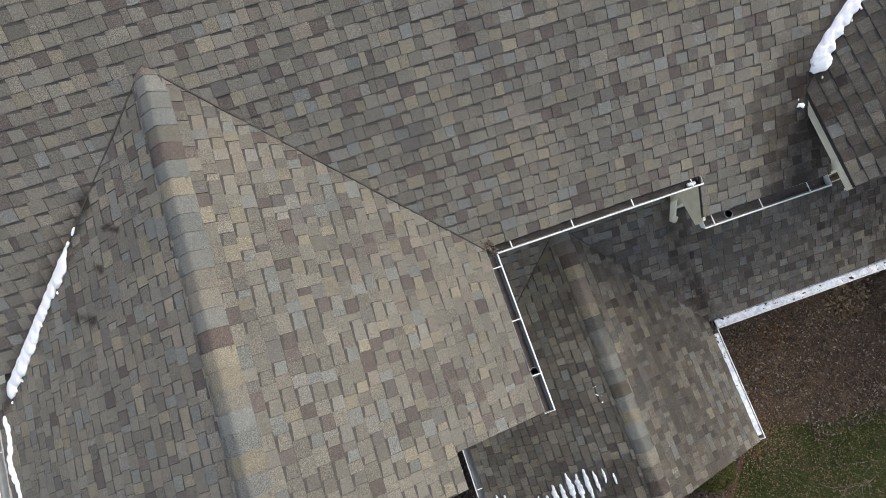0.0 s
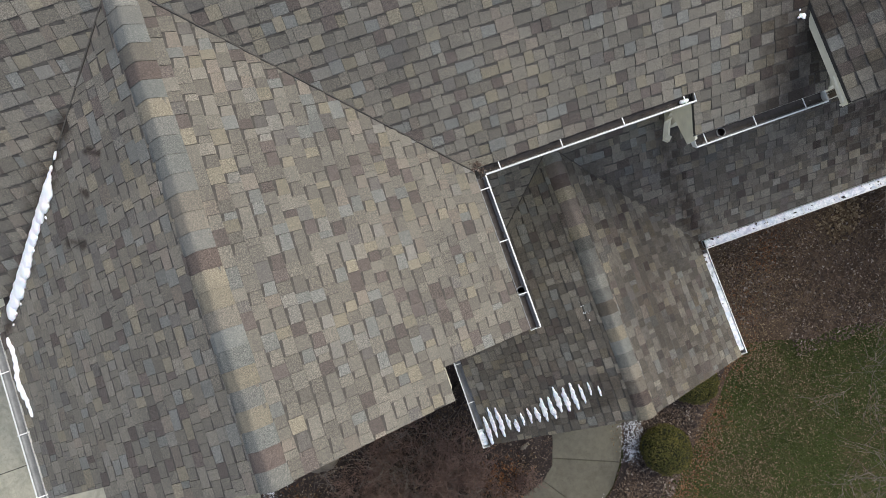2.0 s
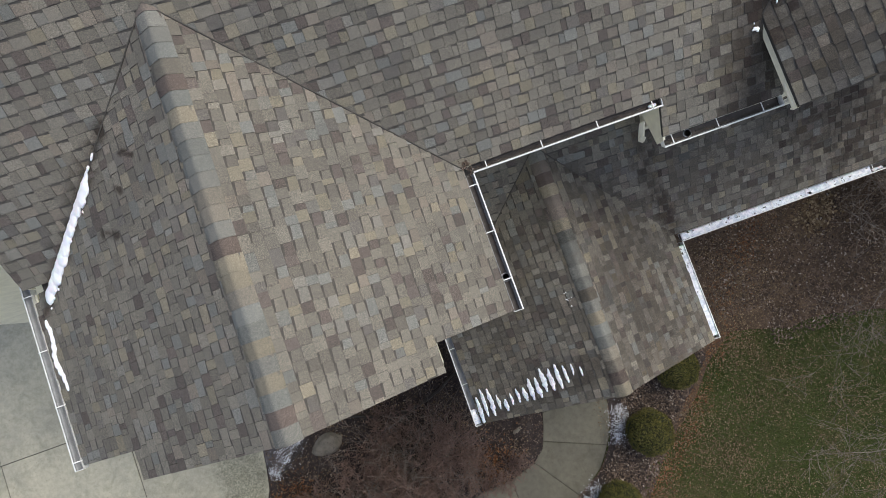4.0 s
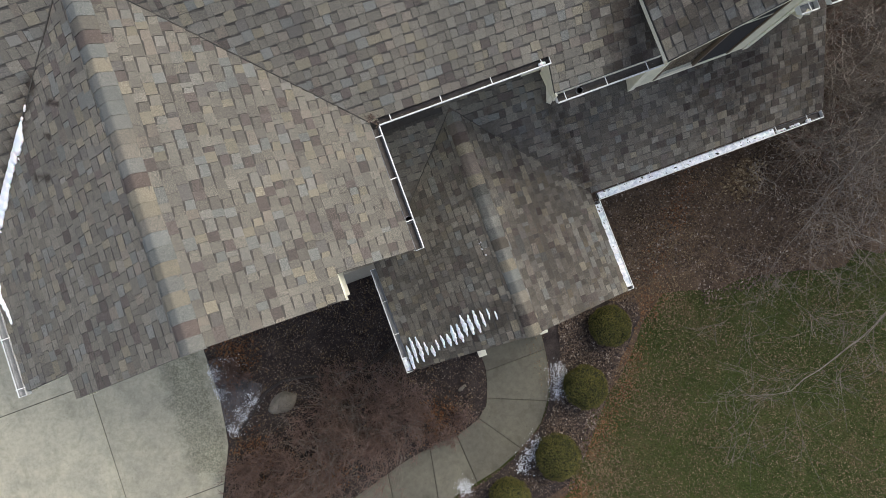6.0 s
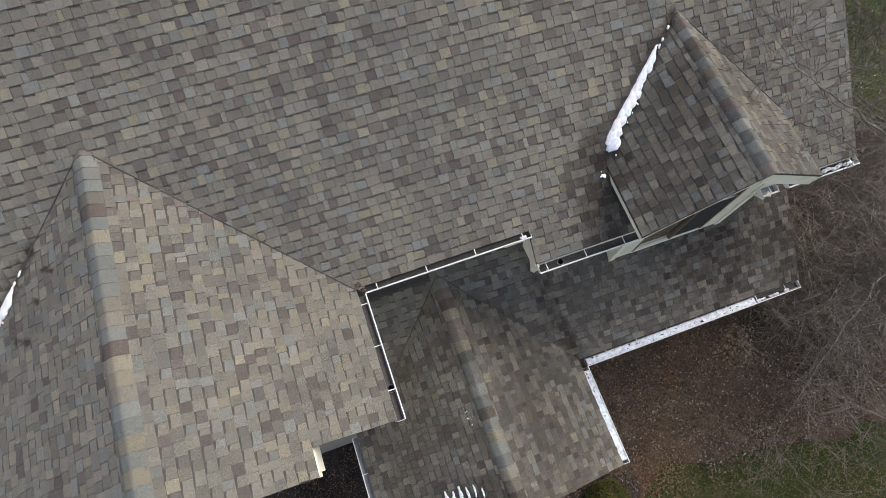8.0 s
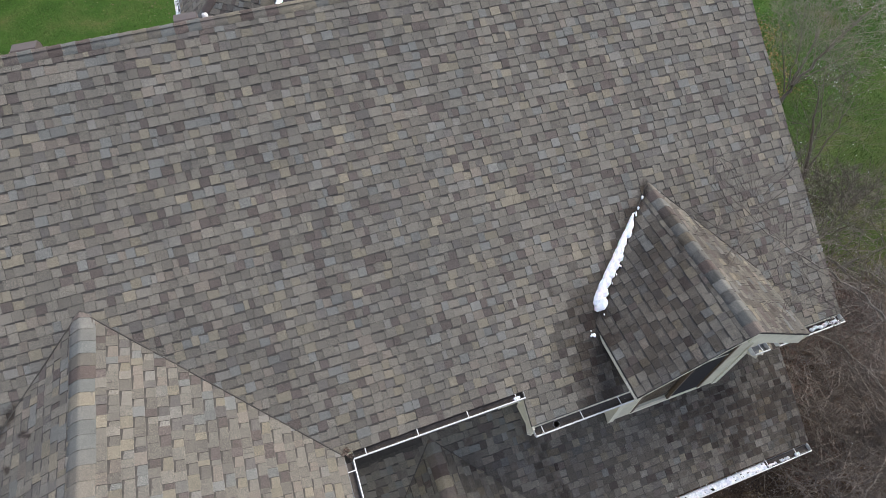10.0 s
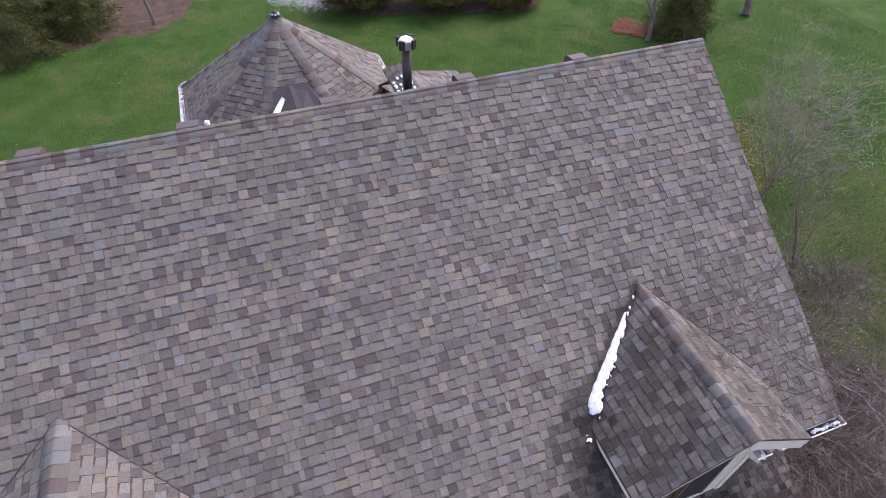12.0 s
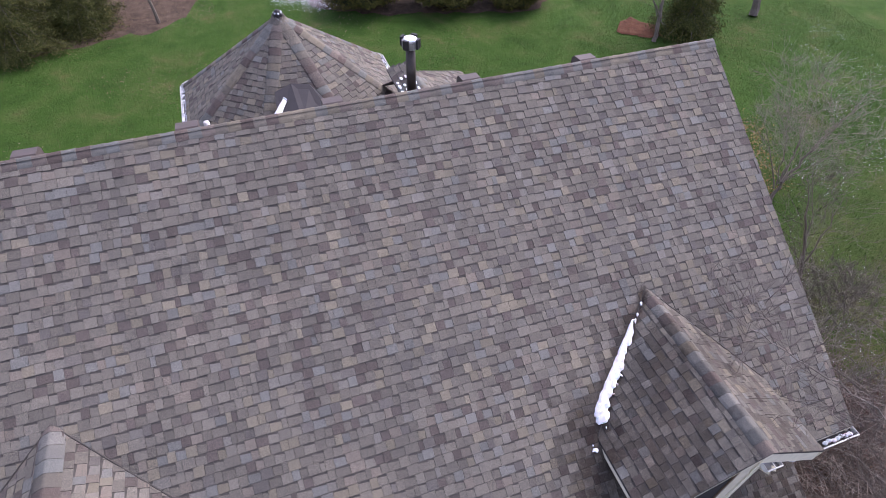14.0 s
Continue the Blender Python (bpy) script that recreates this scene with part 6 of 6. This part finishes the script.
def yew_mass(x, y, rx, ry, high, label, seed):
    s = thing("yew_shrub", label, "shrub", group="dark yews on the lawn", at=(x, y, 0))
    rnd = random.Random(seed)
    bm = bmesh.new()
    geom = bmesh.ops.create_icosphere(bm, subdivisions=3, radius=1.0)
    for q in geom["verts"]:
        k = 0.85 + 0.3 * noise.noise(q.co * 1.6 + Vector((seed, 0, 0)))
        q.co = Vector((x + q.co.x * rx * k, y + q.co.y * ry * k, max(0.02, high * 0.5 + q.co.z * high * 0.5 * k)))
    # core coloured near-black in place of the shade between needles
    part("core", bm, SHADE_CORE, s, "", True)
    spots = []
    for _ in range(9000):
        d = Vector((rnd.gauss(0, 1), rnd.gauss(0, 1), rnd.gauss(0, 1) + 0.3)).normalized()
        k = 0.90 + 0.3 * noise.noise(d * 1.6 + Vector((seed, 0, 0))) + rnd.uniform(-0.06, 0.10) + 0.10 * noise.noise(d * 7)
        p = Vector((x + d.x * rx * k, y + d.y * ry * k, high * 0.5 + d.z * high * 0.5 * k))
        if p.z > 0.05:
            spots.append((p, d + Vector((0, 0, 0.4))))
    leaves_part("needles", *leaf_cloud(spots, 0.17, seed, 0.6), YEW, s)


yew_mass(8.2, 30.0, 2.5, 1.9, 2.6, "dark green yew, dense and rounded", 640)
yew_mass(12.4, 28.8, 2.4, 1.9, 2.4, "dark green yew, dense and rounded", 641)
yew_mass(16.2, 27.8, 2.1, 1.7, 2.2, "dark green yew, dense and rounded", 642)

ytree = bare_tree(21.3, 21.3, "small tree with a few yellow-green leaves in red mulch", 650, [[(21.3, 21.3, 0), (21.4, 21.6, 1.2), (21.7, 22.2, 2.6), (21.6, 22.6, 3.8)], [(21.4, 21.6, 1.2), (20.7, 22.0, 2.4), (20.3, 22.4, 3.2)]], 0.13, 2, name="small_tree")
rnd = random.Random(651)
leaves_part("leaves", *leaf_cloud([(Vector((21.2 + rnd.gauss(0, 0.8), 22.2 + rnd.gauss(0, 0.6), 3.2 + rnd.gauss(0, 0.6))), Vector((0, 0, 1))) for _ in range(700)], 0.13, 652), YELLOW_LEAF, ytree, "sparse yellow-green leaves")

# ---------------------------------------------------------------- stones, edging, litter
def boulder(name, x, y, rx, ry, rz, turn, label, seed, material=STONE):
    bm = bmesh.new()
    geom = bmesh.ops.create_icosphere(bm, subdivisions=3, radius=1.0)
    m = Matrix.Translation((x, y, rz * 0.55)) @ Matrix.Rotation(turn, 4, "Z")
    for q in geom["verts"]:
        k = 1 + 0.28 * noise.noise(q.co * 1.3 + Vector((seed, 0, 0))) + 0.08 * noise.noise(q.co * 5)
        q.co = m @ Vector((q.co.x * rx * k, q.co.y * ry * k, q.co.z * rz * k))
    return tagged(part(name, bm, material, None, "", True), label, "stone")


boulder("boulder", -3.60, -3.02, 0.36, 0.22, 0.11, 0.15, "pale rounded boulder among bare twigs", 700)
boulder("stone", 0.45, -4.14, 0.125, 0.045, 0.05, 0.35, "small flat grey stone lying in the mulch", 701)
hose = thing("garden_edging", "curved brown bed edging half hidden by twigs", "garden edging", at=(-3.7, -2.6, 0.03))
pts = [(-4.75, -3.28), (-4.3, -3.0), (-3.9, -2.66), (-3.45, -2.53), (-2.9, -2.62), (-2.3, -2.84), (-1.7, -2.93), (-1.25, -2.85), (-0.85, -2.72), (-0.3, -2.4)]
part("strip", tube(bmesh.new(), [(x, y, 0.07) for x, y in pts], 0.038, 8), DARK_METAL, hose, "", True)


def litter(name, count, area, size, material, label, category, seed, lift=0.03, density=None, curl=0.35):
    """Loose flat flecks scattered over the ground, more of them where density says so."""
    rnd = random.Random(seed)
    verts, faces = [], []
    while len(faces) < count:
        x, y = rnd.uniform(area[0], area[1]), rnd.uniform(area[2], area[3])
        if density and rnd.random() > density(x, y):
            continue
        a = rnd.uniform(0, 2 * math.pi)
        s = size * rnd.uniform(0.35, 1.6)
        u, w = Vector((math.cos(a), math.sin(a), rnd.gauss(0, curl))), Vector((-math.sin(a), math.cos(a), rnd.gauss(0, curl)))
        p = Vector((x, y, lift + rnd.uniform(0, 0.02)))
        base = len(verts)
        verts += [p - u * s * 0.5, p + w * s * 0.27, p + u * s * 0.5, p - w * s * 0.27]
        faces.append((base, base + 1, base + 2, base + 3))
    me = bpy.data.meshes.new(name)
    me.from_pydata([tuple(q) for q in verts], [], faces)
    me.materials.append(material)
    return tagged(new(name, me), label, category, kind="stuff")


def near_points(points, reach):
    return lambda x, y: (0.35 + 1.3 * max(0.0, noise.noise(Vector((x * 7, y * 7, 2))))) * max((math.exp(-((x - px) ** 2 + (y - py) ** 2) / reach**2) for px, py in points))


def clumpy(scale, cut, seed):
    return lambda x, y: max(0.0, min(1.0, (noise.noise(Vector((x * scale + seed, y * scale, seed))) - cut) * 2.2))


WALK_OUTLINE = strip_between(WALK_L, WALK_R, 0.0, 1.0, 20)


def in_walk(x, y):
    inside, j = False, WALK_OUTLINE[-1]
    for q in WALK_OUTLINE:
        if (q[1] > y) != (j[1] > y) and x < (j[0] - q[0]) * (y - q[1]) / (j[1] - q[1]) + q[0]:
            inside = not inside
        j = q
    return inside


def front_leaves(x, y):
    near = max(0.55, 1.7 - abs((x - 4.9) - 0.85 * (y + 4.0)) * 0.45)
    return (0.35 + 0.5 * noise.noise(Vector((x * 0.9, y * 0.9, 3)))) * near if (x > 2.2 and y < -1.3) else 0.0


litter("fallen_leaves", 95000, (2.2, 16, -13, -1.3), 0.029, DEAD_LEAF, "tan and brown fallen leaves on grass and soil", "leaves", 710, 0.03, front_leaves)
litter("fallen_leaves", 3500, (-6.0, 0.6, -5.1, -1.0), 0.042, DEAD_LEAF, "brown fallen leaves among the bare shrubs", "leaves", 711, 0.05, lambda x, y: 0.0 if x < edge_x(y) + 0.1 or in_walk(x, y) else clumpy(1.1, -0.35, 2)(x, y))
litter("fallen_leaves", 12000, (-14, 40, 9, 44), 0.06, DEAD_LEAF, "pale fallen leaves over the back lawn", "leaves", 712, 0.03, clumpy(0.22, 0.02, 5))
litter("fallen_leaves", 16000, (-16, 0, 27, 38), 0.05, DEAD_LEAF, "brown leaf litter under the far evergreens", "leaves", 716, 0.05, lambda x, y: max(0.01, min(1.0, 0.5 + 0.6 * (y - 29.0 - 0.3 * max(0, x + 8)))))
RUST_LEAF = leaf_material("rusty_leaves", ((0.0, (0.085, 0.038, 0.020)), (0.5, (0.16, 0.075, 0.035)), (1.0, (0.26, 0.14, 0.07))))
GOLD_LEAF = leaf_material("golden_leaves", ((0.0, (0.14, 0.085, 0.032)), (0.6, (0.26, 0.165, 0.065)), (1.0, (0.36, 0.26, 0.12))))
MULCH_CHIP = leaf_material("mulch_chips", ((0.0, (0.040, 0.030, 0.026)), (0.5, (0.115, 0.084, 0.066)), (0.85, (0.155, 0.117, 0.092)), (1.0, (0.30, 0.265, 0.235))))
litter("mulch_chips", 34000, (-5.6, 2.2, -7.2, -0.9), 0.034, MULCH_CHIP, "dark wood chips of the mulched bed", "mulch", 713, 0.055, lambda x, y: 0.0 if x < edge_x(y) + 0.05 or in_walk(x, y) else 1.0)
litter("mulch_chips", 11000, (-0.3, 5.0, -6.9, -3.5), 0.045, MULCH_CHIP, "dark wood chips round the clipped shrubs", "mulch", 714, 0.085, lambda x, y: 1.0 if not in_walk(x, y) and x > 2.7 + 0.5 * (y + 4.6) - 0.16 * (y + 4.6) ** 2 and x < 4.2 + 0.9 * (y + 4.2) + 0.5 else 0.0)
litter("mulch_chips", 62000, (2.9, 15, -4.5, 5.5), 0.05, MULCH_CHIP, "brown chips and twigs on the bare bed", "mulch", 715, 0.055, lambda x, y: 1.0 if x > 4.2 and y > (-3.4 if x < 6.5 else -4.3) else 0.0)


def bed_edge(x, y):
    e = (x - 4.75) - 0.85 * (y + 4.0)
    return math.exp(-((e - 0.25) / 0.42) ** 2) * (0.5 + 0.8 * noise.noise(Vector((x * 1.7, y * 1.7, 6)))) if not in_walk(x, y) else 0.0


litter("fallen_leaves", 7000, (0.5, 11, -9, 1), 0.036, RUST_LEAF, "rust-brown leaves strewn along the lawn edge", "leaves", 717, 0.03, bed_edge)
SNOW_FLECK = flat_material("snow_crumbs", (0.80, 0.83, 0.88), 0.6, 0.05, 9)


litter("fallen_leaves", 4200, (-6.2, 1.0, -6.0, -1.0), 0.042, RUST_LEAF, "rust-red leaves caught round the bare shrubs", "leaves", 718, 0.09, lambda x, y: 0.0 if in_walk(x, y) or x < edge_x(y) + 0.05 else near_points(((-0.37, -4.63), (-4.6, -4.0), (-2.96, -4.76), (-4.31, -1.56), (-3.9, -5.0), (-5.2, -5.2)), 0.42)(x, y))
litter("fallen_leaves", 1500, (17, 22, 9.5, 15), 0.07, GOLD_LEAF, "golden brown leaves lying under the small bare tree", "leaves", 719, 0.05, near_points(((19.6, 12.0), (18.9, 11.0), (18.4, 10.0), (20.4, 13.2)), 0.8))
litter("fallen_leaves", 500, (7.6, 9.4, -2.7, -1.4), 0.075, DEAD_LEAF, "dry tan leaves in a clump beside the low gutter", "leaves", 725, 0.08, near_points(((8.35, -1.95), (8.6, -1.8)), 0.28))
litter("snow_crumbs", 1700, (-5.0, -3.9, -3.4, -1.5), 0.020, SNOW_FLECK, "crumbs of snow scattered over the gravel", "snow", 720, 0.09, near_points(((-4.93, -1.85), (-4.9, -2.3), (-4.55, -2.95), (-4.25, -2.72), (-4.85, -3.2), (-4.45, -1.75)), 0.17), 0.2)
litter("snow_crumbs", 1800, (-0.6, 2.9, -6.6, -4.2), 0.024, SNOW_FLECK, "crumbs of snow on the mulch beside the walkway", "snow", 721, 0.10, near_points(((2.70, -4.50), (2.62, -4.72), (2.50, -4.95), (1.62, -5.92), (1.40, -6.10), (1.15, -6.28), (-0.28, -6.28)), 0.14), 0.2)
litter("snow_crumbs", 1500, (12, 36, 0, 30), 0.036, SNOW_FLECK, "thin broken snow lying on the grass", "snow", 722, 0.04, near_points(((28.4, 17.2), (30.1, 15.5), (27.0, 14.0), (26.7, 11.4), (20.9, 9.6), (31.0, 19.5), (25.5, 13.4), (29.0, 13.0), (24.6, 9.4)), 1.1), 0.2)
litter("snow_crumbs", 3500, (3, 9, 30, 36), 0.06, SNOW_FLECK, "thin patch of snow on the far lawn", "snow", 723, 0.05, near_points(((5.8, 31.6), (4.6, 32.6), (7.2, 32.6)), 1.1), 0.2)


litter("snow_crumbs", 800, (10, 20, -2, 9), 0.030, SNOW_FLECK, "pale crumbs of snow and frost among the bare shrubs", "snow", 724, 0.06, near_points(((14.6, 2.0), (15.6, 4.2), (13.4, 0.2), (16.8, 6.2)), 1.5), 0.3)



def strewn(name, count, a, b, wide, size, material, label, category, seed, lift=0.0, bunch=0.0):
    """Bits lying along a line from a to b, gathered towards a where bunch is given."""
    rnd = random.Random(seed)
    a, b = Vector(a), Vector(b)
    verts, faces = [], []
    for _ in range(count):
        f = rnd.random() ** (1 + bunch)
        p = a.lerp(b, f) + Vector((rnd.uniform(-wide, wide), rnd.uniform(-wide, wide), lift + rnd.uniform(0, 0.012)))
        t, q = rnd.uniform(0, 6.283), size * rnd.uniform(0.4, 1.5)
        u, w = Vector((math.cos(t), math.sin(t), rnd.gauss(0, 0.3))), Vector((-math.sin(t), math.cos(t), rnd.gauss(0, 0.3)))
        base = len(verts)
        verts += [p - u * q * 0.5, p + w * q * 0.25, p + u * q * 0.5, p - w * q * 0.25]
        faces.append((base, base + 1, base + 2, base + 3))
    me = bpy.data.meshes.new(name)
    me.from_pydata([tuple(q) for q in verts], [], faces)
    me.materials.append(material)
    return tagged(new(name, me), label, category, kind="stuff")


strewn("gutter_litter", 170, (0.86, 0.57, ZE - 0.045), (3.2, 0.57, ZE - 0.06), 0.028, 0.017, MULCH_CHIP, "brown leaf bits lying in the main gutter", "leaves", 730, bunch=0.6)
strewn("gutter_litter", 110, (0.77, 0.55, ZE - 0.045), (0.77, -1.1, ZE - 0.06), 0.028, 0.017, MULCH_CHIP, "dark leaf bits lying in the gable gutter", "leaves", 731, bunch=0.8)
strewn("gutter_litter", 90, (3.4, 0.13, ZB - 0.05), (4.85, 0.13, ZB - 0.05), 0.035, 0.017, MULCH_CHIP, "dark leaf bits lying in the short gutter", "leaves", 732, bunch=0.9)
strewn("gutter_litter", 80, (0.80, 0.60, ZE + 0.02), (0.70, 0.66, ZE + 0.06), 0.06, 0.030, MULCH_CHIP, "dark wad of leaves at the gutter corner", "leaves", 733)
strewn("snow_crumbs", 26, (1.66, -1.30, 4.34), (1.72, -1.55, 4.37), 0.045, 0.018, SNOW_FLECK, "few white flecks on the porch roof", "snow", 734)

# ---------------------------------------------------------------- grass blades
def grass(name, count, area, size, material, label, seed, density):
    """Short blades, each one leaning triangle."""
    rnd = random.Random(seed)
    verts, faces = [], []
    while len(faces) < count:
        x, y = rnd.uniform(area[0], area[1]), rnd.uniform(area[2], area[3])
        if rnd.random() > density(x, y):
            continue
        a, s = rnd.uniform(0, 6.283), size * rnd.uniform(0.5, 1.5)
        c, d = math.cos(a), math.sin(a)
        w, k, z = 0.16 * s, s * rnd.uniform(0.4, 1.0), -0.015
        base = len(verts)
        verts += [(x - d * w, y + c * w, z), (x + d * w, y - c * w, z), (x + c * k, y + d * k, z + s * rnd.uniform(0.4, 0.9))]
        faces.append((base, base + 1, base + 2))
    me = bpy.data.meshes.new(name)
    me.from_pydata(verts, [], faces)
    me.materials.append(material)
    return tagged(new(name, me), label, "grass", kind="stuff")


GRASS_FRONT = leaf_material("winter_grass", ((0.0, (0.040, 0.056, 0.016)), (0.5, (0.068, 0.092, 0.027)), (0.8, (0.096, 0.108, 0.042)), (1.0, (0.19, 0.155, 0.09))))
GRASS_BACK = leaf_material("green_grass", ((0.0, (0.033, 0.070, 0.012)), (0.5, (0.050, 0.102, 0.018)), (0.85, (0.076, 0.122, 0.028)), (1.0, (0.19, 0.17, 0.08))))


def front_grass(x, y):
    edge = (x - 4.75) - 0.85 * (y + 4.0)
    return max(0.0, min(1.0, 0.45 + 0.35 * edge + 0.5 * noise.noise(Vector((x * 0.8, y * 0.8, 9))))) if edge > -1.5 and not (x > 7 and y > -4.3) else 0.0


def back_grass(x, y):
    if x < 0 and y > 29.0 + 0.3 * max(0, x + 8) or (4.2 < x < 19.6 and y > 29.2 - 0.26 * x):
        return 0.03
    return 0.55 + 0.45 * noise.noise(Vector((x * 0.35, y * 0.35, 4)))


grass("grass", 90000, (2.4, 15, -12.5, 1.5), 0.055, GRASS_FRONT, "short olive-brown winter grass on the front lawn", 800, front_grass)
grass("grass", 150000, (-15, 34, 9.5, 36), 0.07, GRASS_BACK, "short green grass on the back lawn", 801, back_grass)
grass("grass", 30000, (9.5, 30, 1.0, 14), 0.08, GRASS_BACK, "short green grass beside the house", 802, lambda x, y: 0.0 if x < 14.5 and y < 6.2 else 0.8)

# ---------------------------------------------------------------- single shingles of the nearest stretches
for roof, k, raised, m in later:
    ob = new("shingle", shared_tab(k, raised))
    ob.parent = roof
    ob.matrix_basis = m
